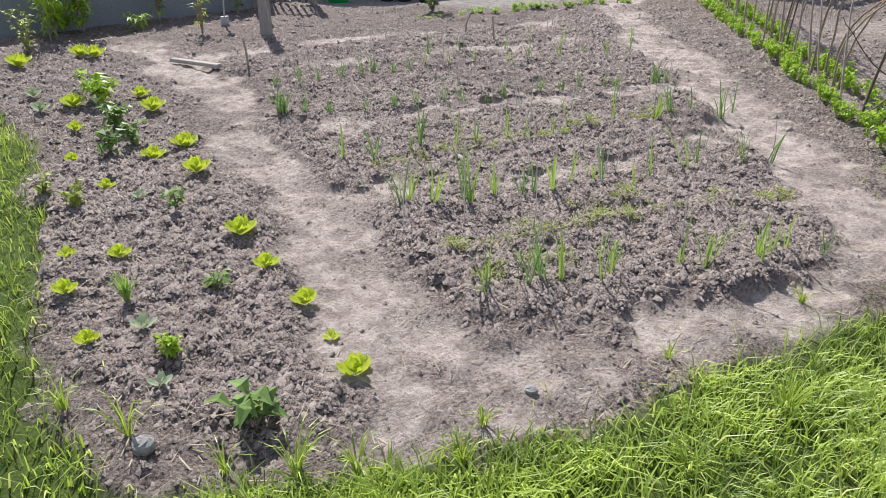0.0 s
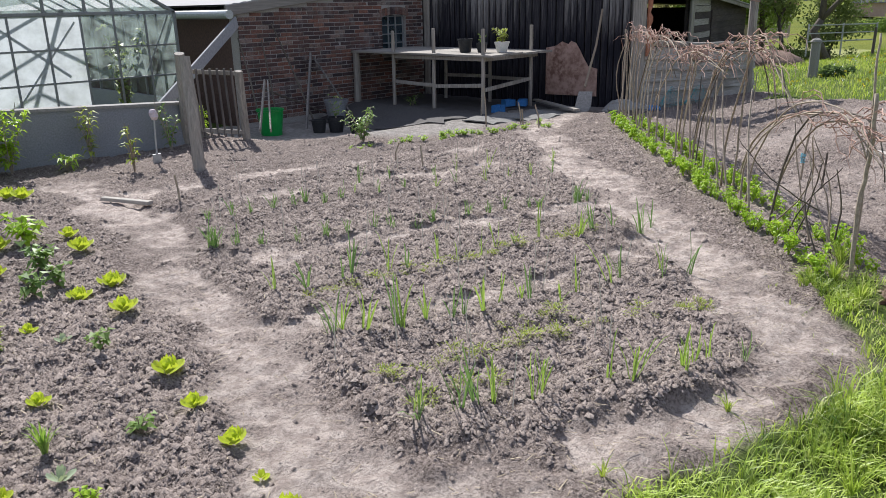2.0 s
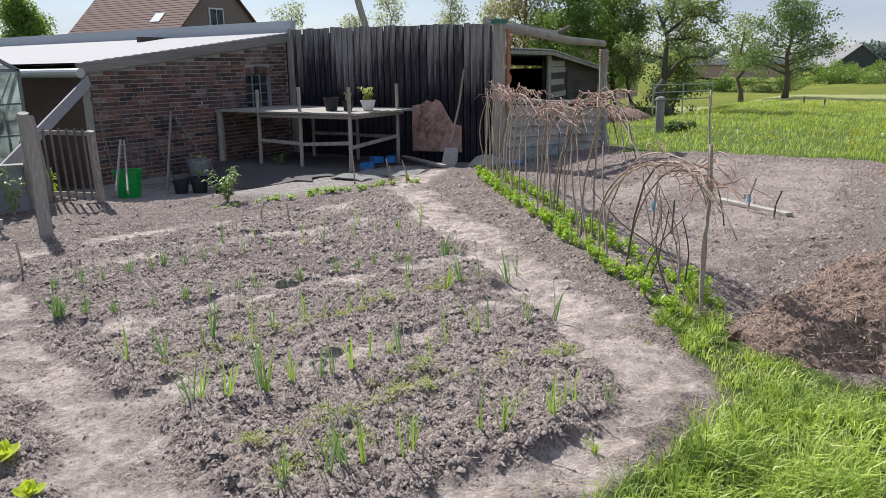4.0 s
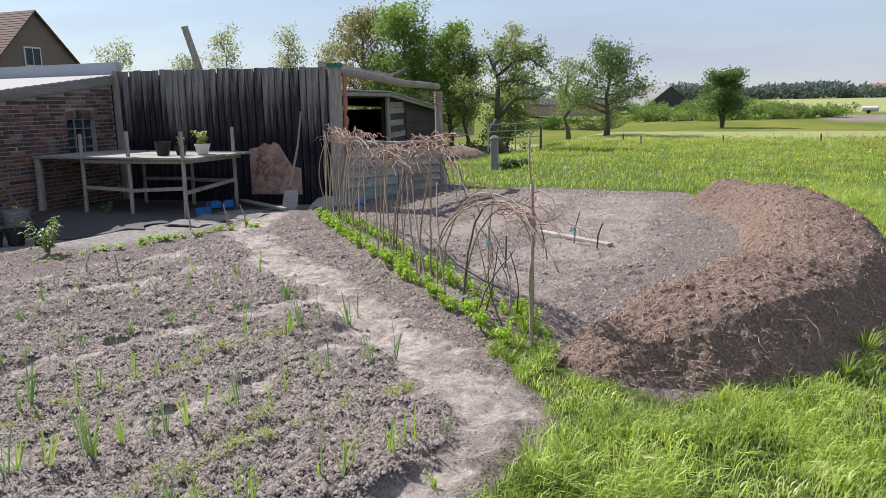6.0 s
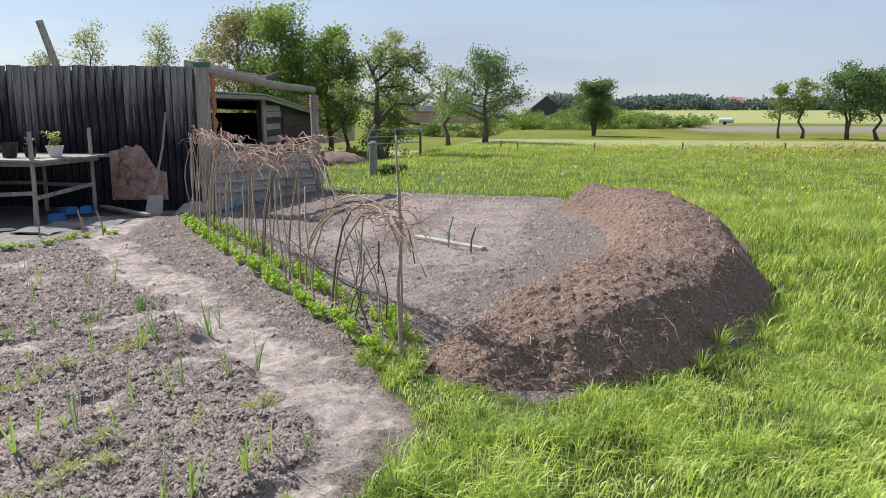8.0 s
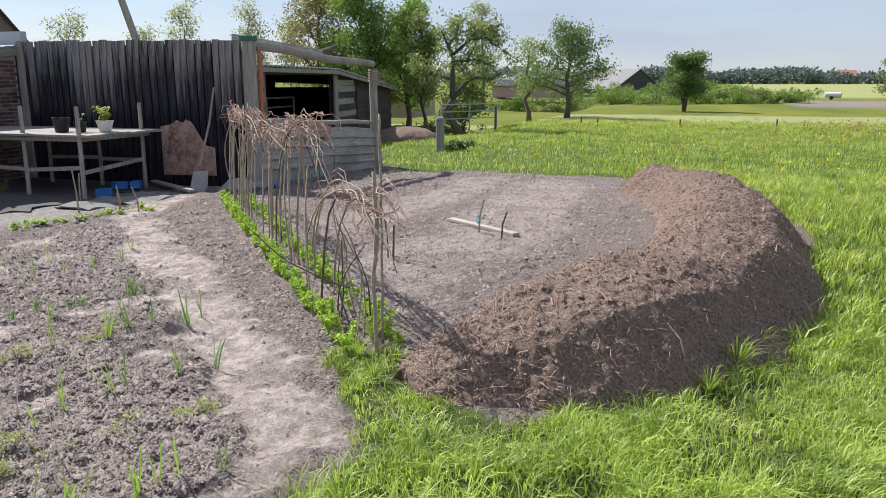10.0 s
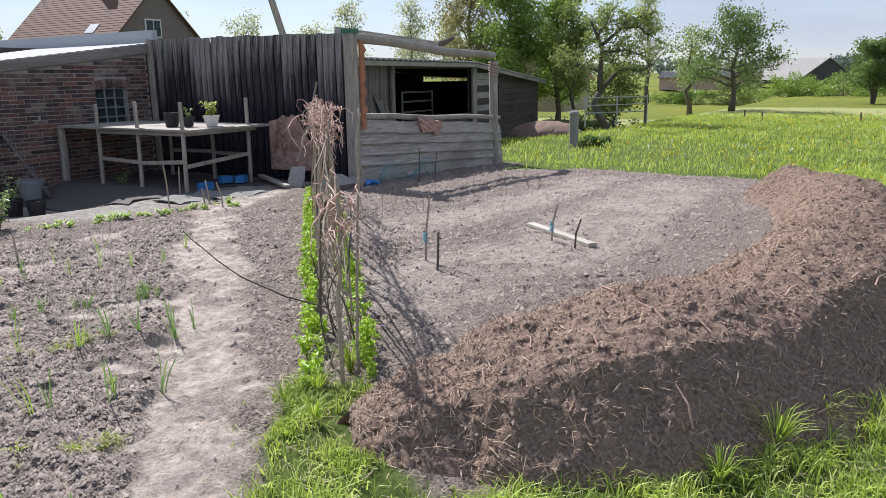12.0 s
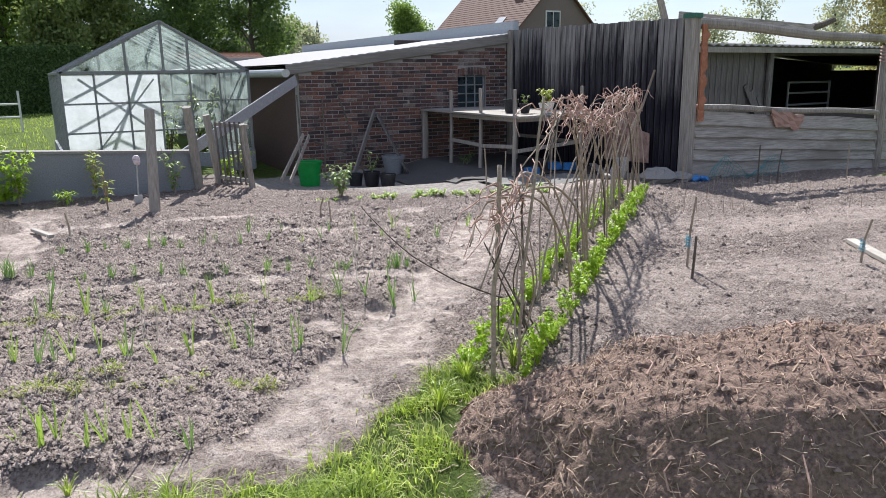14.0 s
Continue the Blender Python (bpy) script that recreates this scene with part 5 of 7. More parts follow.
# low crossing brush at the near end
for k in range(9):
    foot, run, zt = qr.uniform(0.05, 1.2), qr.choice((-1, 1)) * qr.uniform(0.2, 0.6), qr.uniform(0.35, 0.75)
    run = abs(run) if foot + run < 0.0 else run
    rod([on_row(foot, qr.gauss(0, 0.05), -0.04), on_row(foot + run * 0.6, qr.gauss(0, 0.05), zt * 0.5), on_row(foot + run, qr.gauss(0, 0.06), zt)], 0.006, 0.003, BARK if k % 2 else TWIG)
for k in range(5):
    foot = 5.9 + 0.09 * k
    rod([on_row(foot, qr.gauss(0, 0.05), -0.05), on_row(foot + 0.06, qr.gauss(0, 0.05), 0.6), on_row(foot + qr.uniform(0.0, 0.2), qr.gauss(0, 0.05), qr.uniform(1.0, 1.22))], 0.009, 0.005, TWIG)
for s0, zc, spread_, count in ((0.2, 0.84, 0.2, 26), (1.75, 1.18, 0.22, 30), (2.75, 1.08, 0.28, 26), (3.7, 1.0, 0.25, 22), (4.4, 1.15, 0.25, 28), (5.4, 1.15, 0.25, 26)):
    knot = thing("twig_knot", "reddish twigs twined round the rod tops", "twigs", tuple(on_row(s0, 0, zc)), group="twined twigs")
    back_to = knot.matrix_basis.inverted()
    for k in range(count):
        p = on_row(s0 + qr.gauss(0, spread_), qr.gauss(0, 0.05), zc + qr.uniform(-0.1, 0.05))
        pts, head = [back_to @ p], qr.choice((-1, -1, 1))
        for j in range(7):
            p = p + RD * head * qr.uniform(0.03, 0.1) + RN * qr.gauss(0, 0.025) + Vector((0, 0, 0.026 - 0.013 * j + qr.gauss(0, 0.02)))
            pts.append(back_to @ p)
        part("twig", Mesh().tube(pts, [0.0045, 0.0042, 0.004, 0.0036, 0.0032, 0.0028, 0.0022, 0.0014], 4, False), TENDRIL, knot)
rod([on_row(0.35, 0.05, 0.3), on_row(0.2, 0.25, 0.42), on_row(0.1, 0.5, 0.6), on_row(0.05, 0.68, 0.8)], 0.005, 0.002, BARK, "dark bare twig sticking out of the pea row")



def pea_plant(seed):
    q = random.Random(seed)
    m = Mesh()
    for k in range(5):
        a, h = q.uniform(0, 6.28), q.uniform(0.08, 0.19)
        top = Vector((0.05 * math.cos(a), 0.05 * math.sin(a), h))
        m.tube([(0, 0, -0.01), top * 0.5 + Vector((0.01, 0, 0)), top], [0.003, 0.0025, 0.0018], 4, False)
        for j in range(9):
            u = q.uniform(0.25, 1)
            b = q.uniform(0, 6.28)
            m.leaf(top * u, (math.cos(b), math.sin(b), q.uniform(0.0, 0.8)), q.uniform(0.03, 0.055), q.uniform(0.026, 0.04), bend=0.5, fold=0.25)
    return m.data("pea_plant")


pea_meshes = [pea_plant(s) for s in range(8)]
for i in range(150):
    side = 0.14 if i % 2 else -0.14
    s = (i // 2) / 75 * (RL - 0.1) + 0.02 + qr.uniform(-0.02, 0.02)
    if qr.random() < 0.12 or (side < 0 and 1.15 < s < 1.35):
        continue
    p = on_row(s, side + qr.gauss(0, 0.03))
    ob = part("pea_plant", pea_meshes[qr.randrange(8)], PEA)
    ob.matrix_basis = pose(*p, 0, 0, qr.uniform(0, 360)) @ Matrix.Scale(qr.uniform(0.45, 1.0), 4)
    tagged(ob, "young bright green pea plant in a dense row", "pea plant", "peas in the row")

# ---------------------------------------------------------------- bed plants
def blades(n, h, w, spread, seed, wide=0.006, droop=0.5):
    q = random.Random(seed)
    m = Mesh()
    for k in range(n):
        a = q.uniform(0, 6.28)
        hh, lean = h * q.uniform(0.6, 1.1), spread * q.uniform(0.3, 1.1)
        sx = Vector((-math.sin(a), math.cos(a), 0))
        o = Vector((math.cos(a), math.sin(a), 0))
        pts = [o * 0.006, o * lean * 0.3 + Vector((0, 0, hh * 0.5)), o * lean * 0.75 + Vector((0, 0, hh * 0.88)), o * lean * (1 + 0.3 * droop) + Vector((0, 0, hh * (1.0 - 0.1 * droop * q.random())))]
        ws = [wide * 0.9, wide, wide * 0.7, wide * 0.1]
        vs = []
        for p, w_ in zip(pts, ws):
            vs += [p - sx * w_, p + o * w_ * 0.5, p + sx * w_]
        fs = []
        for i in range(3):
            for j in range(2):
                b = i * 3 + j
                fs.append((b, b + 1, b + 4, b + 3))
        m.add(vs, fs)
    return m


leek_leaves = [blades(1, h, 0, sp, 200 + k_, 0.0045).data("leaf") for k_, (h, sp) in enumerate(((0.24, 0.06), (0.2, 0.08), (0.22, 0.04), (0.17, 0.05), (0.17, 0.09), (0.27, 0.05)))]
leek_pale = [me.copy() for me in leek_leaves]


def leek(pale, m):
    t = thing("leek", "young leek with upright yellowish green leaves" if pale else "young leek with upright narrow green leaves", "leek", group="leeks in rows")
    t.matrix_basis = m
    for k_ in range(qr.choice((3, 4, 5, 5, 6))):
        ob = part("leaf", (leek_pale if pale else leek_leaves)[qr.randrange(6)], LEEK_LIGHT if pale else LEEK, t)
        ob.matrix_basis = pose(qr.gauss(0, 0.006), qr.gauss(0, 0.006), 0, qr.uniform(-14, 14), qr.uniform(-14, 14), qr.uniform(0, 360))


chive_leaves = [blades(1, h, 0, sp, 50 + k_, 0.003).data("leaf") for k_, (h, sp) in enumerate(((0.16, 0.05), (0.14, 0.07), (0.18, 0.04), (0.15, 0.09)))]


def chives(count, m, label):
    t = thing("chive_clump", label, "chives", group="chives in rows")
    t.matrix_basis = m
    for k_ in range(count):
        ob = part("leaf", chive_leaves[qr.randrange(4)], LEEK, t)
        ob.matrix_basis = pose(qr.gauss(0, 0.01), qr.gauss(0, 0.01), 0, qr.uniform(-16, 16), qr.uniform(-16, 16), qr.uniform(0, 360)) @ Matrix.Scale(qr.uniform(0.6, 1.1), 4)


carrot_meshes = []
for s in range(4):
    q = random.Random(90 + s)
    m = Mesh()
    for k in range(40):
        a, rr_ = q.uniform(0, 6.28), q.uniform(0.0, 0.05)
        m.leaf((rr_ * math.cos(a), rr_ * math.sin(a), q.uniform(0.0, 0.035)), (math.cos(a), math.sin(a), q.uniform(0.2, 1.4)), q.uniform(0.012, 0.03), 0.006)
    carrot_meshes.append(m.data("seedling_tuft"))
rows = [((1.99, 1.65), (3.3, 0.98), 17, "leek"), ((2.27, 2.45), (4.2, 1.63), 22, "leek"), ((2.51, 3.16), (4.95, 2.26), 18, "leek"), ((2.68, 4.14), (5.25, 2.96), 17, "chives"), ((3.08, 4.83), (4.1, 4.55), 8, "chives"), ((4.2, 4.5), (5.9, 3.75), 9, "leek"), ((4.6, 4.9), (6.4, 4.2), 7, "leek")]
for (x0, y0), (x1, y1), cnt, kind in rows:
    for i in range(cnt):
        u = (i + qr.uniform(-0.3, 0.3)) / (cnt - 1)
        x, y_ = x0 + (x1 - x0) * u + qr.gauss(0, 0.015), y0 + (y1 - y0) * u + qr.gauss(0, 0.03)
        if kind == "leek" and qr.random() < 0.1:
            continue
        pale = kind == "leek" and qr.random() < 0.6
        m_ = pose(x, y_, at_ground(x, y_, -0.012), qr.uniform(-5, 5), qr.uniform(-5, 5), qr.uniform(0, 360)) @ Matrix.Scale(qr.uniform(0.75, 1.2) * (0.8 if y_ > 3.6 and kind == "leek" else 1), 4)
        if kind == "leek":
            leek(pale, m_)
        else:
            chives(qr.choice((9, 12, 15)), m_, "dark green clump of thin chive leaves")
for x, y_ in ((5.2, 3.0), (2.68, 4.14)):
    chives(30, pose(x, y_, at_ground(x, y_, -0.01)) @ Matrix.Scale(1.2, 4), "large dark green clump of thin chive leaves")
for (x0, y0), (x1, y1), cnt in (((2.15, 2.0), (3.8, 1.32), 34), ((2.5, 3.0), (4.7, 2.42), 44), ((2.0, 1.75), (2.5, 1.6), 8), ((2.9, 1.95), (3.2, 1.75), 8)):
    for i in range(cnt):
        u = qr.random()
        x, y_ = x0 + (x1 - x0) * u, y0 + (y1 - y0) * u + qr.gauss(0, 0.03)
        ob = part("seedling_tuft", carrot_meshes[qr.randrange(4)], CARROT)
        ob.matrix_basis = pose(x, y_, at_ground(x, y_, -0.003), 0, 0, qr.uniform(0, 360)) @ Matrix.Scale(qr.uniform(0.5, 1.2), 4)
        tagged(ob, "low feathery yellow-green seedling tuft in a row", "seedling", "seedlings in rows")
for i in range(85):
    x0, y0 = qr.uniform(2.1, 6.6), qr.uniform(1.1, 5.4)
    if inside(BED, np.array([x0]), np.array([y0]))[0] < 0.1:
        continue
    m = Mesh()
    h = qr.uniform(0.15, 0.32)
    m.tube([(0, 0, -0.02), (qr.gauss(0, 0.015), qr.gauss(0, 0.015), h)], [0.0026, 0.0018], 4)
    ob = part("thin_stick", m, PALE_STALK)
    ob.matrix_basis = pose(x0, y0, at_ground(x0, y0))
    tagged(ob, "thin pale dry stick standing in the bed", "stick", "thin sticks in the bed")
for x0, y0, h, lab in ((5.38, 4.86, 0.22, "short brown peg"), (5.42, 5.29, 0.2, "short brown peg"), (8.15, 5.5, 0.3, "short brown peg"), (7.95, 6.2, 0.5, "pale thin peg"), (8.68, 6.9, 0.4, "brown peg"), (8.02, 5.65, 0.22, "short brown peg"), (8.3, 5.9, 0.28, "short brown peg"), (3.15, 5.4, 0.22, "short brown peg"),
                       (8.19, 1.36, 0.34, "pale peg with blue string"), (8.09, 1.1, 0.26, "thin dark peg"), (7.05, 1.95, 0.52, "tall thin peg with blue string"), (6.86, 1.72, 0.3, "dark short peg"), (9.95, 4.85, 0.38, "whitish leaning peg"), (11.3, 4.84, 0.5, "thin dark peg"), (11.5, 4.7, 0.45, "thin dark peg"), (12.8, 4.6, 0.5, "thin grey peg")):
    t = thing("peg", lab + " stuck in the soil", "peg", (x0, y0, at_ground(x0, y0)), qr.uniform(0, 360), "pegs")
    m = Mesh()
    m.tube([(0, 0, -0.06), (0.01, 0, h * 0.5), (0.03 * qr.uniform(0, 2), 0, h)], [0.01, 0.009, 0.008], 6)
    part("peg_stick", m, TWIG if "dark" not in lab else BARK, t)
    if "string" in lab:
        m = Mesh()
        for k in range(7):
            m.tube([((0.014 + 0.008 * qr.random()) * math.cos(a + k), (0.014 + 0.008 * qr.random()) * math.sin(a + k), h * 0.28 + 0.012 * k + 0.01 * qr.random()) for a in np.linspace(0, 6.28, 9)], 0.003, 4)
        part("string", m, two_scale("blue_string", (0.08, 0.3, 0.42), (0.2, 0.48, 0.58), 50, 8), t, "tangled blue string")
for i in range(46):
    x0, y0 = qr.uniform(8.6, 12.0), qr.uniform(2.9, 5.1)
    m = Mesh()
    h = qr.uniform(0.08, 0.24)
    m.tube([(0, 0, -0.02), (qr.gauss(0, 0.012), qr.gauss(0, 0.012), h)], [0.003, 0.002], 4)
    ob = part("thin_stick", m, STRAW)
    ob.matrix_basis = pose(x0, y0, at_ground(x0, y0))
    tagged(ob, "thin pale dry stick standing in the bare plot", "stick", "thin sticks in the plot")
m = Mesh()
m.beam((8.85, 1.88, at_ground(8.85, 1.88) + 0.02), (8.2, 0.98, at_ground(8.2, 0.98) + 0.02), 0.085, 0.035)
tagged(part("board", m, plank_material("pale_board", (0.36, 0.33, 0.29), (0.58, 0.54, 0.48), (0.3, 0.27, 0.23), (0.3, 0.3, 1))), "pale weathered board lying on the bare plot", "board")
m = Mesh()
m.beam((2.86, 6.15, at_ground(2.86, 6.15) + 0.03), (3.0, 5.6, at_ground(3.0, 5.6) + 0.03), 0.05, 0.03)
tagged(part("stick_of_wood", m, bpy.data.materials["pale_board"]), "pale piece of wood lying at the bed's edge", "wood")
net = Mesh()
for i in range(26):
    x = 10.85 + i * 0.06
    net.tube([(x + 0.02 * math.sin(i + j), 5.3 - 0.02 * j + 0.01 * math.sin(i * 2 + j), at_ground(x, 5.2) + 0.05 * j * (0.6 + 0.4 * math.sin(i * 0.4)) + 0.01) for j in range(7)], 0.0028, 3, False)
for j in range(7):
    net.tube([(10.85 + i * 0.06 + 0.02 * math.sin(i + j), 5.3 - 0.02 * j, at_ground(10.85 + i * 0.06, 5.2) + 0.05 * j * (0.6 + 0.4 * math.sin(i * 0.4)) + 0.01) for i in range(26)], 0.0028, 3, False)
tagged(part("netting", net, two_scale("teal_netting", (0.03, 0.2, 0.22), (0.1, 0.36, 0.38), 40, 5)), "loose teal garden netting heaped before the fence", "netting")
m = Mesh()
m.lump((10.62, 5.3, at_ground(10.62, 5.3) + 0.05), 0.08, 0.6, 0.3, 5, 8)
m.lump((10.76, 5.26, at_ground(10.76, 5.26) + 0.04), 0.07, 0.6, 0.3, 5, 8)
tagged(part("plastic_bundle", m, BLUE), "crumpled blue plastic at the fence corner", "plastic")

# lettuces and other plants of the narrow bed
def lettuce(x, y_, size, mat, seed, label="young bright yellow-green lettuce with wavy leaves", name="lettuce", category="lettuce", long=1.0):
    q = random.Random(seed)
    t = thing(name, label, category, (x, y_, at_ground(x, y_, -0.004)), group="plants of the narrow bed")
    n = 9 if size > 0.05 else 6
    for k in range(n):
        a = 2.4 * k + q.uniform(-0.3, 0.3)
        tilt = 0.75 + 0.09 * k
        ln, w = size * (1.15 - 0.06 * k) * long, size * 0.75 * (1.1 - 0.05 * k)
        m = Mesh()
        vs = []
        for i in range(5):
            u = i / 4
            half = w * 0.5 * math.sin(math.pi * (0.12 + 0.76 * u ** 0.8))
            for j in range(5):
                v = (j - 2) / 2
                r = ln * u
                vs.append((r * math.cos(tilt * (0.6 + 0.5 * u)) + 0.004, half * v, ln * u * math.sin(tilt) * 0.9 - 0.25 * ln * u * u * (1 - 0.4 * tilt) + 0.12 * w * v * v + 0.13 * w * math.sin(6 * v + 5 * u + k) * u))
        m.add(vs, [(i * 5 + j, (i + 1) * 5 + j, (i + 1) * 5 + j + 1, i * 5 + j + 1) for i in range(4) for j in range(4)])
        ob = part("leaf", m, mat, t, "", True)
        ob.matrix_basis = pose(0, 0, 0.004 * k, 0, 0, math.degrees(a))


for i, (x, y_, s) in enumerate(((1.37, 1.57, 0.065), (1.43, 1.79, 0.03), (1.48, 2.03, 0.058), (1.5, 2.33, 0.055), (1.59, 2.7, 0.075), (1.78, 3.5, 0.08), (1.94, 3.99, 0.09), (2.09, 4.76, 0.09), (2.17, 5.14, 0.07), (2.38, 6.58, 0.1), (1.82, 6.69, 0.11),
                             (0.84, 2.64, 0.05), (0.79, 2.29, 0.045), (1.12, 2.85, 0.05), (1.37, 3.65, 0.045), (1.37, 4.14, 0.05), (1.73, 3.93, 0.075), (1.73, 5.18, 0.09), (2.32, 6.75, 0.1), (1.55, 4.6, 0.05), (0.96, 2.99, 0.04))):
    lettuce(x, y_, s * 1.2, LETTUCE, i)
for i, (x, y_, s) in enumerate(((0.96, 2.22, 0.06), (0.87, 1.89, 0.05), (1.62, 5.65, 0.08), (1.53, 5.19, 0.08), (1.42, 3.36, 0.05))):
    lettuce(x, y_, s * 0.7, SILVER, 60 + i, "small pale grey-green seedling with downy pointed leaves", "seedling", "seedling", 1.4)
for x, y_, h, w, n, lf, wd, mat, sd, lab in ((1.01, 1.56, 0.12, 0.085, 26, 0.085, 0.06, HERB, 70, "young raspberry plant with broad toothed green leaves"), (1.29, 2.34, 0.1, 0.06, 18, 0.05, 0.035, HERB, 71, "young leafy plant with drooping leaves"),
                                             (1.52, 3.18, 0.11, 0.07, 22, 0.06, 0.04, HERB, 72, "young leafy plant with drooping leaves"), (1.72, 4.19, 0.16, 0.09, 34, 0.07, 0.05, HERB, 73, "young raspberry plant with green leaves"), (1.56, 4.08, 0.14, 0.09, 34, 0.07, 0.05, HERB, 74, "young raspberry plant with reddish stems"),
                                             (1.78, 4.56, 0.2, 0.12, 50, 0.08, 0.06, HERB, 75, "young raspberry plant with green leaves"), (1.92, 5.19, 0.24, 0.14, 60, 0.09, 0.065, PEA, 76, "young raspberry plant with yellow-green leaves"), (1.16, 3.47, 0.1, 0.08, 46, 0.05, 0.03, CARROT, 77, "small bushy yellow-green weed"), (1.1, 3.7, 0.09, 0.07, 40, 0.05, 0.03, CARROT, 78, "small bushy yellow-green weed"),
                                             (0.97, 2.03, 0.09, 0.055, 90, 0.03, 0.02, PEA, 79, "curly green parsley plant"), (2.6, 8.0, 0.3, 0.3, 150, 0.1, 0.04, PEA, 80, "leafy green plant at the low wall"), (2.05, 7.2, 0.5, 0.18, 90, 0.06, 0.04, CARROT, 81, "tall bare-stemmed young shrub"), (2.35, 7.6, 0.7, 0.1, 90, 0.12, 0.03, PEA, 82, "tall leafy lily-like stem")):
    plant("young_plant", lab, "plant", (x, y_), h, w, n, lf, wd, mat, 0.003, sd, 6)
m = blades(40, 0.13, 0, 0.06, 99, 0.0035)
ob = part("grass_tuft", m, LEEK_LIGHT)
ob.matrix_basis = pose(1.0, 2.47, at_ground(1.0, 2.47, -0.01))
tagged(ob, "upright tuft of green grass leaves", "grass tuft")
for i, (x, y_, n_, h) in enumerate(((0.72, 1.78, 16, 0.16), (0.98, 1.3, 30, 0.14), (1.12, 1.22, 22, 0.12), (1.5, 1.12, 18, 0.08), (0.62, 2.0, 18, 0.12), (0.85, 1.45, 14, 0.1), (2.2, 0.95, 14, 0.07), (2.9, 0.82, 16, 0.08), (1.35, 1.05, 22, 0.1), (4.9, 1.0, 60, 0.16), (4.6, 0.95, 60, 0.15), (4.35, 0.75, 50, 0.14), (5.05, -0.98, 70, 0.2), (5.4, -1.1, 70, 0.18), (4.7, -0.85, 40, 0.15), (6.9, -1.75, 60, 0.2), (3.2, 0.35, 50, 0.17), (2.6, 0.3, 50, 0.16), (2.2, 0.55, 40, 0.14), (1.75, 0.6, 40, 0.13))):
    ob = part("grass_tuft", blades(n_, h, 0, h * 0.65, 500 + i, 0.0026, 1.0), GRASS)
    ob.matrix_basis = pose(x, y_, at_ground(x, y_, -0.01))
    tagged(ob, "loose tuft of long green grass at the soil's edge", "grass tuft", "grass tufts")
for i in range(34):
    u = qr.random()
    x, y_ = 5.7 + 2.7 * u + qr.gauss(0, 0.05), 6.3 - 0.72 * u + qr.gauss(0, 0.1)
    ob = part("strawberry_plant", pea_meshes[qr.randrange(8)], PEA)
    ob.matrix_basis = pose(x, y_, at_ground(x, y_, -0.01), 0, 0, qr.uniform(0, 360)) @ Matrix.Diagonal((0.8, 0.8, 0.4, 1)) @ Matrix.Scale(qr.uniform(0.5, 1.2), 4)
    tagged(ob, "low spreading green strawberry plant in a row", "strawberry", "low plants in the row")


# ---------------------------------------------------------------- trees
def leaf_cloud(centres, radius, per, size, seed, flat=0.8):
    """Many small pointed leaves round the given places, as one mesh."""
    g = np.random.default_rng(seed)
    c = np.repeat(np.asarray(centres, float), per, 0)
    n = len(c)
    off = g.normal(0, 1, (n, 3))
    off *= (radius * g.random((n, 1)) ** 0.5) / np.maximum(np.linalg.norm(off, axis=1, keepdims=True), 1e-6)
    off[:, 2] *= flat
    p = c + off
    d = g.normal(0, 1, (n, 3))
    d[:, 2] -= 0.3
    d /= np.linalg.norm(d, axis=1, keepdims=True)
    e = np.cross(d, g.normal(0, 1, (n, 3)))
    e /= np.maximum(np.linalg.norm(e, axis=1, keepdims=True), 1e-6)
    s = size * (0.6 + 0.8 * g.random((n, 1)))
    v = np.stack([p, p + d * s * 0.5 - e * s * 0.3, p + d * s, p + d * s * 0.5 + e * s * 0.3], 1).reshape(-1, 3)
    me = bpy.data.meshes.new("crown")
    me.vertices.add(4 * n)
    me.vertices.foreach_set("co", v.reshape(-1))
    me.loops.add(4 * n)
    me.loops.foreach_set("vertex_index", np.arange(4 * n, dtype=np.int32))
    me.polygons.add(n)
    me.polygons.foreach_set("loop_start", np.arange(0, 4 * n, 4, dtype=np.int32))
    me.update(calc_edges=True)
    return me


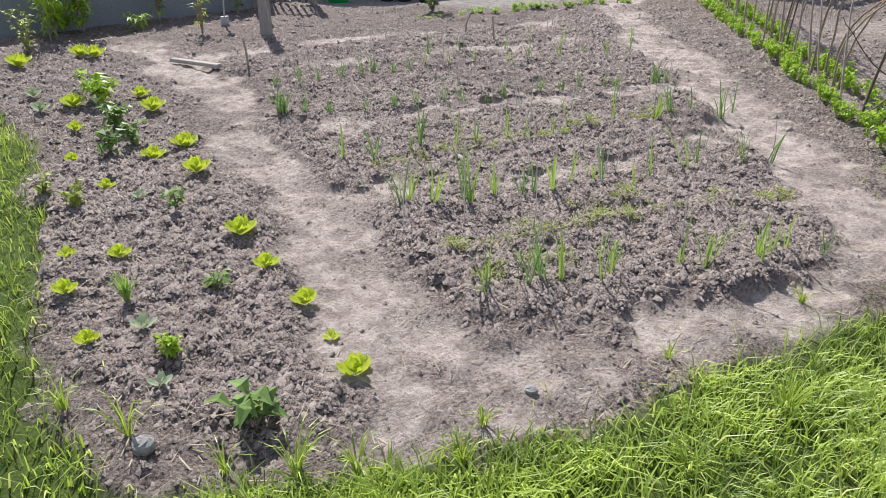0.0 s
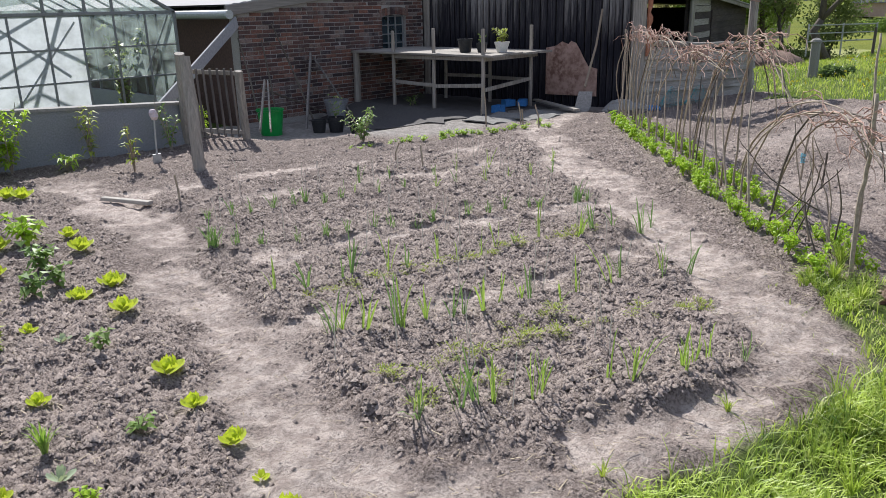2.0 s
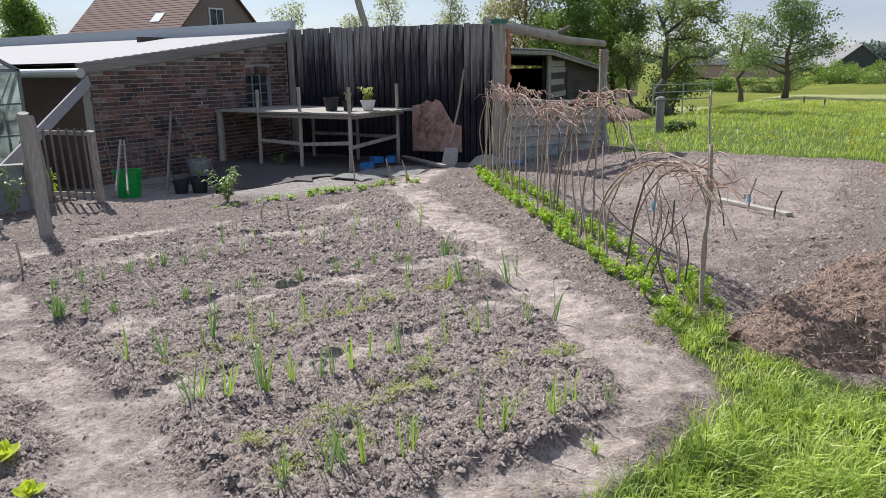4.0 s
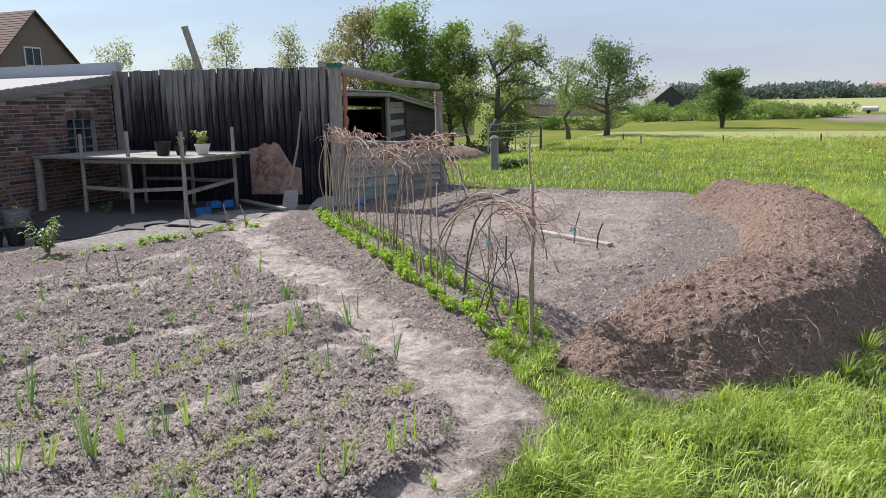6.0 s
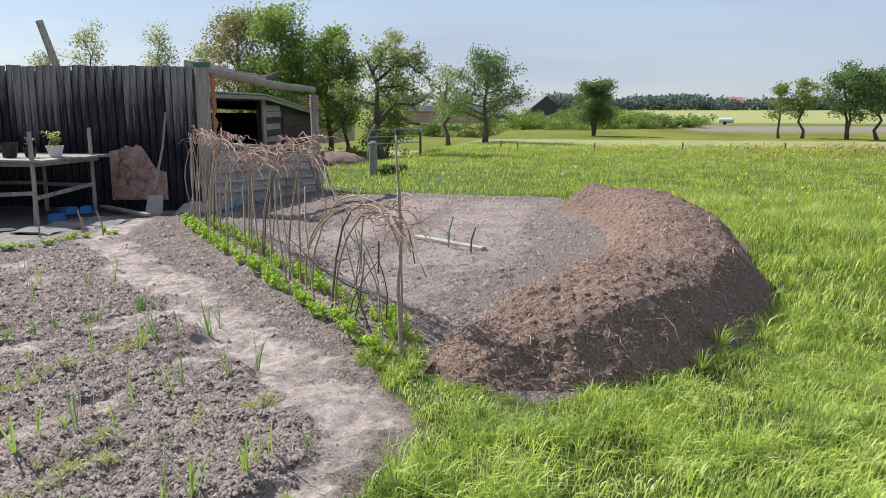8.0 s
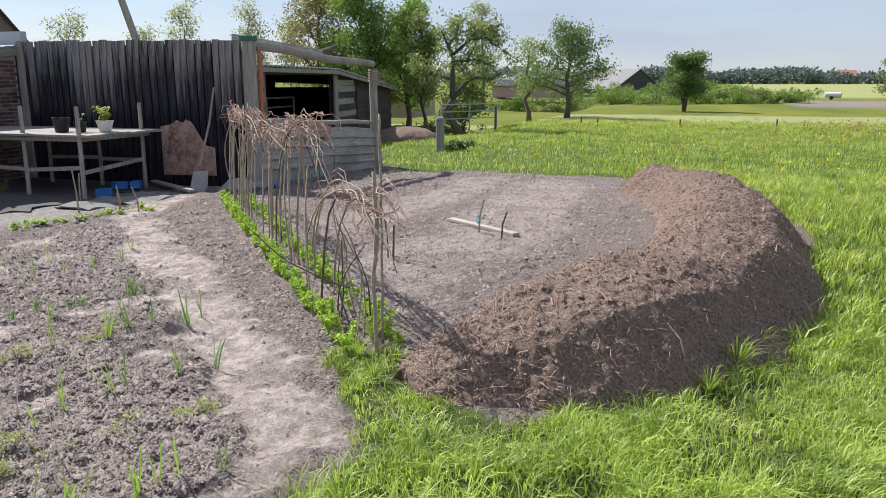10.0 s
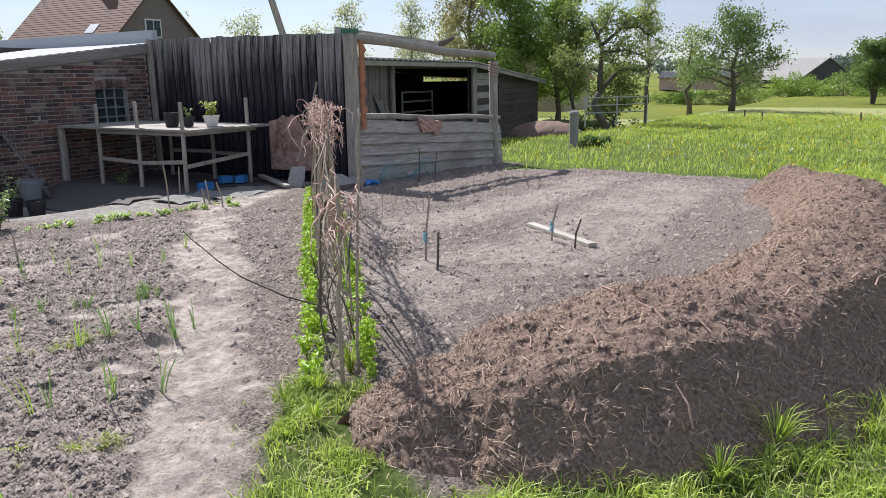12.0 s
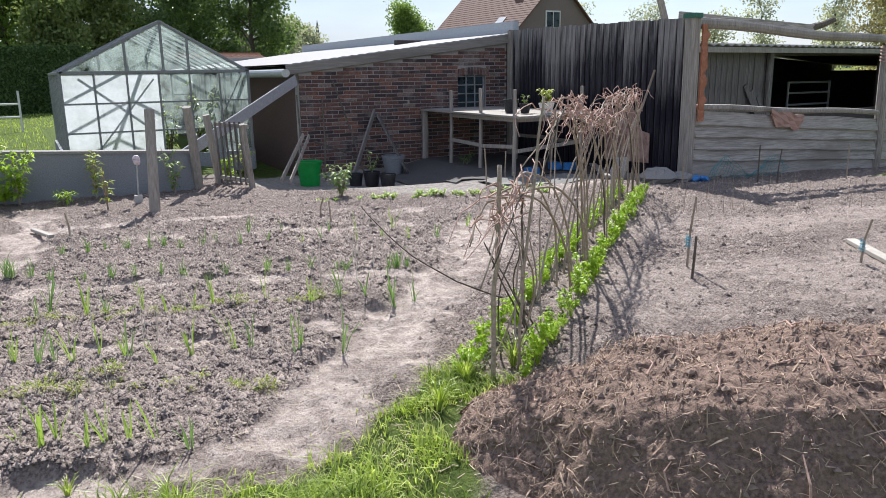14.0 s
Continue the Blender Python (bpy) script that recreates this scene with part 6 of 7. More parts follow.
def tree(label, at, h, spread, r, mat, seed, stems=1, first=0.3, twigs=5, per=26, size=0.09, clump=0.3, droop=0.0, bent=0.06, category="tree", limbs=9, bark=None):
    """A tapered trunk with limbs, side branches and clumps of leaves at their ends."""
    q = random.Random(seed)
    t = thing("tree", label, category, (at[0], at[1], float(lie(np.array([float(at[0])]), np.array([float(at[1])]))[0]) - 0.05 if len(at) == 2 else at[2]))
    wood, tips = Mesh(), []
    for st in range(stems):
        a0 = 6.28 * st / stems + q.random()
        lean = (0.0 if stems == 1 else spread * 0.35)
        pts, p = [], Vector((0.1 * st, 0, 0))
        for k in range(7):
            u = k / 6
            pts.append(Vector((lean * u * math.cos(a0) + q.gauss(0, bent * h * 0.35) * (k > 0), lean * u * math.sin(a0) + q.gauss(0, bent * h * 0.35) * (k > 0), h * 0.86 * u)))
        wood.tube(pts, [r * (1.25 if k == 0 else 1.0) * (1 - 0.8 * (k / 6)) for k in range(7)], 8)
        for b in range(limbs // stems + 1):
            u = first + (1 - first) * (b + q.random()) / (limbs // stems + 1)
            k = min(5, int(u * 6))
            o = pts[k].lerp(pts[k + 1], u * 6 - k)
            a = 2.4 * b + q.uniform(-0.5, 0.5) + a0
            reach = spread * (1.0 - 0.55 * max(0, u - 0.45) / 0.55) * q.uniform(0.65, 1.1)
            rise = h * q.uniform(0.04, 0.2) - droop * reach
            e = o + Vector((reach * math.cos(a), reach * math.sin(a), rise))
            mid = o.lerp(e, 0.5) + Vector((q.gauss(0, 0.06), q.gauss(0, 0.06), 0.08)) * reach
            rb = r * 0.42 * (1.15 - u)
            wood.tube([o, mid, e], [rb, rb * 0.65, rb * 0.25], 6)
            for s in range(twigs):
                w = 0.35 + 0.65 * (s + q.random()) / twigs
                f = o.lerp(mid, w * 2) if w < 0.5 else mid.lerp(e, w * 2 - 1)
                g = f + Vector((q.gauss(0, 0.22), q.gauss(0, 0.22), q.gauss(0.12, 0.14) - droop * 0.3)) * spread * 0.75
                wood.tube([f, f.lerp(g, 0.5) + Vector((0, 0, 0.03)), g], [rb * 0.3, rb * 0.2, rb * 0.1], 4, False)
                tips += [f.lerp(g, 0.6), g]
        tips += [pts[-1], pts[-1] + Vector((0, 0, h * 0.07))]
    part("trunk", wood, bark or BARK, t, smooth=True)
    part("crown", leaf_cloud([tuple(p) for p in tips], clump * 1.4, per, size * 0.9, seed), mat, t)
    return t


def apple_tree(at, k, seed):
    """A leaning, forked old fruit tree; limbs as (across, up) bends in the tree's own plane, k metres to the unit."""
    q = random.Random(seed)
    t = thing("tree", "gnarled old apple tree with a bent forked trunk", "tree", (at[0], at[1], float(lie(np.array([at[0]]), np.array([at[1]]))[0]) - 0.08))
    wood, tips = Mesh(), []
    across = Vector((0.3, -0.95, 0))
    into = Vector((0.95, 0.3, 0))
    limbs = [([(3, -2), (-40, 80), (-65, 130), (-40, 175)], 19, 15), ([(-40, 175), (-40, 280), (-35, 350), (-55, 400), (-85, 470)], 14, 4), ([(-40, 175), (15, 245), (55, 272), (135, 265), (180, 290)], 11, 3),
             ([(-36, 345), (15, 345), (65, 350), (145, 320)], 7, 3), ([(-40, 370), (35, 430), (65, 470), (175, 500)], 8, 3), ([(-45, 265), (-115, 285), (-155, 290), (-190, 320)], 6, 2), ([(-60, 405), (-20, 460), (0, 520)], 6, 2), ([(45, 440), (110, 440), (170, 400)], 5, 2)]
    for li, (line, r0, r1) in enumerate(limbs):
        depth = q.uniform(-60, 60) if li > 1 else 0
        pts = [(across * x + into * (depth * i / len(line)) + Vector((0, 0, z))) * k for i, (x, z) in enumerate(line)]
        n = len(pts)
        wood.tube(pts, [(r0 + (r1 - r0) * i / (n - 1)) * k for i in range(n)], 8)
        if li:
            for _ in range(15):
                w = q.uniform(0.35, 1.0) * (n - 1)
                i = min(n - 2, int(w))
                f = pts[i].lerp(pts[i + 1], w - i)
                g = f + Vector((q.gauss(0, 0.24), q.gauss(0, 0.24), q.gauss(0.12, 0.2)))
                e = g + Vector((q.gauss(0, 0.2), q.gauss(0, 0.2), q.gauss(0.05, 0.15)))
                wood.tube([f, g, e], [0.02, 0.012, 0.005], 4, False)
                tips += [tuple(g), tuple(e)]
    part("trunk", wood, BARK, t, smooth=True)
    part("crown", leaf_cloud(tips, 0.3, 24, 0.1, seed), CROWN_LIGHT, t)


apple_tree((28.6, 8.25), 0.0083, 3)
tree("small meadow tree with a slanting trunk", (40.0, 8.3), 4.3, 1.7, 0.13, CROWN_LIGHT, 4, 1, 0.35, 6, 20, 0.12, 0.34, 0.1, 0.1)
tree("round dark green meadow tree with airy crown", (38.6, 6.1), 4.6, 2.2, 0.14, CROWN_DARK, 5, 1, 0.2, 9, 26, 0.12, 0.34, 0.12, 0.04, limbs=19)
tree("many-stemmed low meadow tree", (47.8, 1.0), 3.3, 1.15, 0.08, CROWN_DARK, 6, 4, 0.2, 8, 30, 0.13, 0.34, 0.0, 0.06, limbs=20)
tree("slender meadow tree with thin crown", (46.5, -9.2), 3.2, 0.75, 0.08, CROWN_LIGHT, 7, 1, 0.35, 5, 20, 0.13, 0.26, 0.0, 0.06)
tree("slender meadow tree with thin crown", (46.3, -10.4), 3.4, 0.85, 0.09, CROWN_LIGHT, 8, 1, 0.35, 5, 20, 0.13, 0.26, 0.0, 0.06)
tree("spreading meadow tree with dark foliage", (45.3, -12.4), 3.8, 1.5, 0.1, CROWN_DARK, 9, 2, 0.35, 7, 28, 0.13, 0.3, 0.0, 0.06, limbs=15)
tree("spreading meadow tree with dark foliage", (45.0, -13.8), 3.7, 1.4, 0.1, CROWN_DARK, 10, 1, 0.35, 7, 28, 0.13, 0.3, 0.0, 0.08, limbs=14)
tree("tall tree with bright spring leaves behind the hut", (33.5, 16.8), 7.0, 2.1, 0.2, BUDDING, 11, 1, 0.2, 8, 46, 0.13, 0.5, 0.0, 0.04, limbs=17)
tree("tall leafy green tree behind the hut", (32.5, 14.2), 6.7, 1.9, 0.18, CROWN, 12, 1, 0.15, 9, 56, 0.14, 0.46, 0.0, 0.04, limbs=18)
tree("tall leafy green tree behind the hut", (34.5, 12.8), 6.2, 1.4, 0.15, CROWN, 13, 1, 0.2, 8, 46, 0.13, 0.42, 0.0, 0.04, limbs=15)
tree("slim light green tree behind the hut", (33.5, 11.6), 5.6, 0.9, 0.1, CROWN_LIGHT, 14, 1, 0.25, 6, 30, 0.14, 0.36, 0.0, 0.05, limbs=12)
tree("leafy young tree beside the old apple tree", (31.5, 9.0), 2.7, 1.0, 0.06, CROWN_LIGHT, 15, 1, 0.15, 6, 30, 0.12, 0.3, 0.0, 0.06, limbs=12)
tree("tall pale bare-twigged poplar far behind", (66.0, 18.5), 9.5, 1.6, 0.2, CROWN_PALE, 16, 1, 0.3, 6, 16, 0.2, 0.5, 0.0, 0.04, limbs=14)
for i, (x, y_, h, s) in enumerate(((50.0, 37.0, 8.6, 1.9), (53.0, 33.2, 8.8, 1.7), (43.0, 41.0, 7.0, 2.0), (46.0, 37.5, 6.2, 1.5), (51.5, 29.0, 7.2, 1.4), (40.5, 46.0, 7.2, 2.0), (56.0, 35.5, 6.6, 1.4))):
    tree("pale grey-green willow standing beyond the sheds", (x, y_), h * 0.9, s * 0.85, 0.12, CROWN_PALE, 20 + i, 1, 0.25, 6, 15, 0.2, 0.5, 0.15, 0.05, limbs=13)
for i, (x, y_, h, s, mat) in enumerate(((9.6, 39.5, 8.2, 2.6, CROWN_DARK), (14.2, 40.0, 8.0, 2.7, CROWN_DARK), (6.4, 38.5, 7.2, 1.9, CROWN_LIGHT), (2.5, 39.0, 7.6, 2.2, CROWN), (4.4, 36.2, 5.4, 1.1, CROWN_LIGHT), (-1.5, 40, 7.4, 2.4, CROWN_DARK), (29.2, 52.0, 6.6, 1.9, CROWN), (20.0, 56.0, 5.8, 2.0, CROWN_PALE), (23.0, 60.0, 6.0, 2.2, CROWN_PALE), (12.0, 44, 7.6, 2.4, CROWN_DARK))):
    tree("broad leafy garden tree behind the hedge" if i < 6 else "round green tree beyond the shed roof", (x, y_), h, s, 0.2, mat, 40 + i, 1, 0.12, 8, 60, 0.2, 0.6, 0.0, 0.04, limbs=17)

# a clipped hedge of small leaves over a solid dark green core
g = np.random.default_rng(5)
hx, hz, hy = g.uniform(-6, 5.6, 9000), g.uniform(0.05, 2.75, 9000), 34 + g.normal(0, 0.06, 9000)
hedge = thing("hedge", "tall clipped dark green garden hedge", "hedge")
# added filler box; its dark colour stands for shade between the leaves
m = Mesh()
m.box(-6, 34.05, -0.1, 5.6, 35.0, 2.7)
part("hedge_core", m, two_scale("hedge_inner_shade", (0.025, 0.05, 0.02), (0.07, 0.12, 0.04), 20, 3, 0.95), hedge)
part("crown", leaf_cloud(np.stack([hx, hy, hz], 1), 0.12, 2, 0.12, 6), CROWN_DARK, hedge)

# low bushes
for i, (x, y_, r_, mat, lab) in enumerate(((20.0, 5.55, 0.28, CROWN_DARK, "small dark bush at the foot of the concrete post"), (62, 3.5, 1.6, CROWN, "bushes on the bank before the field"), (64, 0.5, 1.5, CROWN, "bushes on the bank before the field"), (66, -3.0, 1.5, CROWN_LIGHT, "bushes on the bank before the field"),
                                           (68, -6.5, 1.3, CROWN, "bushes on the bank before the field"), (63, 7.0, 1.6, CROWN, "bushes on the bank before the field"), (32.5, 11.0, 0.8, CROWN_LIGHT, "leafy bush beside the hut"), (33.0, 9.8, 0.7, CROWN_LIGHT, "leafy bush beside the hut"), (64, 11, 1.5, CROWN_LIGHT, "bushes on the bank before the field"), (65, 15, 1.5, CROWN, "bushes on the bank before the field"), (63.5, 5.2, 1.3, CROWN_LIGHT, "bushes on the bank before the field"), (65.5, -1.2, 1.3, CROWN, "bushes on the bank before the field"), (67.5, -4.8, 1.1, CROWN, "bushes on the bank before the field"))):
    z0 = float(lie(np.array([float(x)]), np.array([float(y_)]))[0])
    q = random.Random(300 + i)
    pts = [(x + q.gauss(0, r_ * (0.8 if r_ > 1 else 0.3)), y_ + q.gauss(0, r_ * 0.8), z0 + abs(q.gauss(0.35, 0.25)) * r_) for _ in range(26)]
    t = thing("bush", lab, "bush", (0, 0, 0))
    st = Mesh()
    for p in pts[:8]:
        st.tube([(x, y_, z0 - 0.05), p], [0.02 * r_, 0.008 * r_], 4)
    part("stem", st, BARK, t)
    part("crown", leaf_cloud(pts, r_ * 0.36, 46 if r_ < 1 else 150, 0.06 + 0.05 * r_, 310 + i), mat, t)

# the far edge of the land: woods of many leaves, and single far trees
g = np.random.default_rng(9)
wood_pts = []
for d0, a0, a1, hh, n in ((330, -32, 8, 5.5, 1100), (420, 0, 75, 9.0, 800), (250, 60, 110, 8.0, 400)):
    a = np.radians(g.uniform(a0, a1, n))
    bumpy = 0.35 + 0.65 * vnoise(np.degrees(a) * 1.0, np.zeros(n), 1.6, 31)
    d = d0 * (1 + 0.15 * g.random(n))
    wood_pts.append(np.stack([d * np.cos(a), d * np.sin(a), 0.6 + hh * bumpy * g.random(n) ** 0.7], 1))
# distance haze is put into the leaf colour: greyed and bluish
ob = part("woods", leaf_cloud(np.concatenate(wood_pts), 2.6, 30, 1.5, 12, 0.7), leaf_material("haze_tinted_woods", (0.1, 0.14, 0.125), (0.18, 0.225, 0.205), None, 0.9, 0.2))
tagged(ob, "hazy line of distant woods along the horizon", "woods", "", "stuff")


# ---------------------------------------------------------------- houses
def house(label, x0, x1, y0, y1, eaves, ridge, wall, tiles, base=-0.4, along="y", name="house"):
    """A gabled house with walls, two roof slopes of tile courses, and a ridge."""
    t = thing(name, label, "house")
    w = Mesh()
    if along == "y":
        xm = (x0 + x1) / 2
        pr = [(x0, base), (x1, base), (x1, eaves), (xm, ridge), (x0, eaves)]
        w.add([(x, y0, z) for x, z in pr] + [(x, y1, z) for x, z in pr], [(0, 1, 2, 3, 4), (9, 8, 7, 6, 5)] + [(i, 5 + i, 5 + (i + 1) % 5, (i + 1) % 5) for i in (0, 1, 4)])
    else:
        ym = (y0 + y1) / 2
        pr = [(y0, base), (y1, base), (y1, eaves), (ym, ridge), (y0, eaves)]
        w.add([(x0, y, z) for y, z in pr] + [(x1, y, z) for y, z in pr], [(4, 3, 2, 1, 0), (5, 6, 7, 8, 9)] + [(i, (i + 1) % 5, 5 + (i + 1) % 5, 5 + i) for i in (0, 1, 4)])
    part("wall", w, wall, t)
    n = 34
    for sgn in (-1, 1):
        half = ((x1 - x0) if along == "y" else (y1 - y0)) / 2
        drop = (ridge - eaves) * 0.25 / half
        line = []
        for k in range(n):
            for u, lift in ((k / n, 0.0), ((k + 1) / n, 0.014)):
                line.append((sgn * (half + 0.25) * u, ridge + 0.06 + lift - (ridge - eaves + drop) * u))
        m = Mesh()
        for o, z in line:
            for e in (-0.2, 0.2):
                m.v.append(((x0 + x1) / 2 + o, (y0 if e < 0 else y1) + e, z) if along == "y" else ((x0 if e < 0 else x1) + e, (y0 + y1) / 2 + o, z))
        m.f = [(2 * i, 2 * i + 2, 2 * i + 3, 2 * i + 1) for i in range(len(line) - 1)]
        ob = part("roof", m, tiles, t)
        ob.modifiers.new("thick", "SOLIDIFY").thickness = 0.06
    return t


GREYBRICK = two_scale("grey_brown_brick", (0.13, 0.1, 0.092), (0.26, 0.205, 0.185), 20, 2, 0.9)
ho = house("brick house with brown-red tiled roof and gable window", 22.6, 30.2, 29.5, 38.0, 1.9, 5.75, GREYBRICK, TILES)
win = Mesh()
win.box(25.66, 29.44, 3.4, 26.54, 29.49, 4.25)
wf = part("window", win, WHITE, ho, "white-framed gable window")
for a, b in ((25.73, 26.07), (26.13, 26.47)):
    m = Mesh()
    m.box(a, 29.42, 3.47, b, 29.438, 4.18)
    part("pane", m, WINDOW, wf)
m = Mesh()
m.box(26.05, 32.6, 5.2, 26.75, 33.3, 6.6, b=0.05)
part("chimney", m, GREYBRICK, ho)
sk = Mesh()
p0 = [(24.55, 31.2), (24.55, 31.9), (24.15, 31.9), (24.15, 31.2)]
slope = lambda x: 5.75 - (26.4 - x) * (5.75 - 1.9) / 3.8 + 0.13
sk.add([(x, y, slope(x) + dz) for dz in (0, 0.05) for x, y in p0], [(0, 1, 2, 3), (7, 6, 5, 4), (0, 4, 5, 1), (1, 5, 6, 2), (2, 6, 7, 3), (3, 7, 4, 0)])
part("skylight", sk, METAL, ho, "small pale skylight")
house("small brick outhouse with orange tiled roof", 38.5, 42.0, 14.2, 17.0, 1.4, 2.9, two_scale("pale_brick", (0.24, 0.2, 0.16), (0.38, 0.33, 0.28), 20, 2), two_scale("orange_tiles", (0.26, 0.13, 0.085), (0.42, 0.24, 0.17), 20, 2), along="x")
house("low barn with wide grey roof and dark gable across the fields", 0, 9, 0, 14, 0.3, 3.1, two_scale("dark_barn_wall", (0.04, 0.04, 0.045), (0.09, 0.09, 0.095), 5, 1), two_scale("grey_barn_roof", (0.2, 0.19, 0.19), (0.3, 0.29, 0.285), 3, 0.5), name="barn").matrix_basis = pose(117.5, 13.6, 0, 0, 0, -45)
house("long low pale red shed across the fields", 88, 92, 14, 24.0, 0.9, 1.5, two_scale("pale_red_wall", (0.4, 0.26, 0.22), (0.5, 0.36, 0.31), 5, 1), two_scale("dark_slates", (0.12, 0.12, 0.13), (0.2, 0.2, 0.21), 3, 0.5), name="shed")
for x, y_, w in ((350, -20, 7), (345, -52, 6), (352, -78, 7), (340, 4, 6), (355, -112, 7)):
    house("far red-roofed village house", x, x + 8, y_, y_ + w, 2.8, 5.2, GREYBRICK, bpy.data.materials["orange_tiles"], 0.5)
ch = thing("church", "far church with a slender dark spire", "church", (69, 185, 0.8))
m = Mesh()
m.box(-1.5, -1.5, 0, 1.5, 1.5, 7)
part("tower", m, GREYBRICK, ch)
m = Mesh()
m.lathe([(1.6, 7), (0.7, 9), (0.08, 13.5)], 8)
part("spire", m, bpy.data.materials["dark_slates"], ch)
house("dark-roofed house among garden trees", 16.6, 21.5, 62, 70, 2.5, 5.2, GREYBRICK, bpy.data.materials["dark_slates"])
house("low tiled annexe behind the brick shed", 7.6, 10.6, 23.5, 30, 1.5, 2.1, BRICK, bpy.data.materials["orange_tiles"], along="x")

# poles, posts and odds and ends about the meadow
m = Mesh()
m.tube([(20.3, 15.3, -0.4), (20.1, 15.4, 2.0), (19.6, 15.65, 3.9)], [0.12, 0.11, 0.1], 9)
tagged(part("leaning_pole", m, UPRIGHT), "thick grey leaning pole behind the shed", "pole")
cp = thing("concrete_post", "old grey concrete fence post with rounded top", "post", (19.7, 5.9, -0.32))
m = Mesh()
m.box(-0.1, -0.09, -0.1, 0.1, 0.09, 0.8, b=0.03)
m.lump((0, 0, 0.84), 0.13, 0.7, 0.1, 6, 9)
part("post", m, STONE, cp)
for x, y_, h in ((28.2, 6.8, 0.85), (31, 3.5, 0.5), (32, 0.5, 0.45), (33, -3, 0.45), (33.5, -7, 0.45), (33.2, 4.5, 0.45)):
    m = Mesh()
    m.tube([(x, y_, -0.4), (x + 0.02, y_, -0.28 + h * (1.0 if h > 0.6 else 0.7))], [0.05 if h > 0.6 else 0.035, 0.04 if h > 0.6 else 0.03], 7)
    tagged(part("meadow_post", m, BARK), "dark wooden fence post in the meadow", "post", "meadow posts")
fence = thing("metal_gate", "grey tubular metal gate behind the old tree", "gate", (26.5, 8.3, -0.28))
for z in (0.45, 0.7, 0.95):
    m = Mesh()
    m.tube([(0, 0, z), (2.2, -1.4, z)], 0.02, 6)
    part("bar", m, METAL, fence)
for u in (0, 0.5, 1):
    m = Mesh()
    m.tube([(2.2 * u, -1.4 * u, 0), (2.2 * u, -1.4 * u, 1.0)], 0.025, 6)
    part("upright", m, METAL, fence)
hp = Mesh()
hp.lump((24.6, 8.9, -0.5), 1.2, 0.42, 0.07, 16, 34)
tagged(part("compost_mound", hp, MANURE, None, "", True), "low brown compost heap beside the hut", "compost")
tk = thing("tank_trailer", "small white tank trailer in the far field", "trailer", (78, -10.5, -0.25), 80)
tk.scale = (0.32, 0.32, 0.32)
m = Mesh()
m.tube([(-2.2, 0, 1.3), (-2.0, 0, 1.3), (1.9, 0, 1.3), (2.1, 0, 1.3)], [0.5, 0.75, 0.75, 0.5], 14)
part("tank", m, WHITE, tk)
for s in (-0.7, 0.7):
    m = Mesh()
    m.tube([(0.3, s - 0.12, 0.5), (0.3, s + 0.12, 0.5)], 0.5, 14)
    part("wheel", m, BLACK, tk)
sw = thing("drying_rack", "white metal drying rack on the lawn", "rack", (1.2, 22.0, 0))
for a, b in (((0, 0, 0), (0, 0, 1.1)), ((1.6, 0, 0), (1.6, 0, 1.1)), ((0, 0, 0.75), (1.6, 0, 0.75)), ((0, 0, 0.4), (1.6, 0, 0.4))):
    m = Mesh()
    m.tube([a, b], 0.03, 7)
    part("bar", m, WHITE, sw)


# ---------------------------------------------------------------- window of the brick shed
wi = thing("window_1", "small arched iron window with pale bars in the brick wall", "window")
tagged(wi, kind="structure")
for x in np.linspace(WX0 + 0.02, WX1 - 0.02, 4):
    m = Mesh()
    m.beam((x, BY + 0.06, WZ0), (x, BY + 0.06, WZ1 + (0.03 if WX0 + 0.1 < x < WX1 - 0.1 else -0.03)), 0.018, 0.03, (0, 1, 0))
    part("window_frame", m, METAL, wi)
for z in np.linspace(WZ0 + 0.015, WZ1 - 0.02, 5):
    m = Mesh()
    m.beam((WX0, BY + 0.06, z), (WX1, BY + 0.06, z), 0.03, 0.018)
    part("window_frame", m, METAL, wi)
m = Mesh()
m.box(WX0, BY + 0.08, WZ0, WX1, BY + 0.086, WZ1)
part("pane", m, WINDOW, wi)
m = Mesh()
m.box(WX0 - 0.04, BY - 0.02, WZ0 - 0.05, WX1 + 0.04, BY + 0.02, WZ0 - 0.002, b=0.006)
part("window_sill", m, STONE, wi)

# ---------------------------------------------------------------- loose soil, straw and grass
def clod_field(n, area, low, high, seed, keep, flat=0.65):
    """Angular crumbs of soil, six corners each, lying on the ground."""
    g = np.random.default_rng(seed)
    x, y = g.uniform(area[0], area[1], n), g.uniform(area[2], area[3], n)
    ok = keep(x, y, g)
    x, y = x[ok], y[ok]
    z = height(x, y)
    n = len(x)
    r = low * (high / low) ** (g.random(n) ** 2.2)
    a = g.uniform(0, 6.28, n)
    ca, sa = np.cos(a), np.sin(a)
    base = np.array([(1, 0, -0.5), (0, 1, -0.5), (-1, 0, -0.5), (0, -1, -0.5), (0.15, 0.1, 1)], float)
    v = base[None] * (0.6 + 0.8 * g.random((n, 5, 1))) + g.normal(0, 0.2, (n, 5, 3))
    v *= r[:, None, None]
    v[:, :, 2] *= flat
    vx = v[:, :, 0] * ca[:, None] - v[:, :, 1] * sa[:, None] + x[:, None]
    vy = v[:, :, 0] * sa[:, None] + v[:, :, 1] * ca[:, None] + y[:, None]
    vz = v[:, :, 2] + (z + r * flat * 0.25)[:, None]
    tri = np.array([(0, 1, 4), (1, 2, 4), (2, 3, 4), (3, 0, 4)])
    f = (tri[None] + 5 * np.arange(n)[:, None, None]).reshape(-1, 3)
    return soup("soil_crumbs", np.stack([vx, vy, vz], -1).reshape(-1, 3), f)


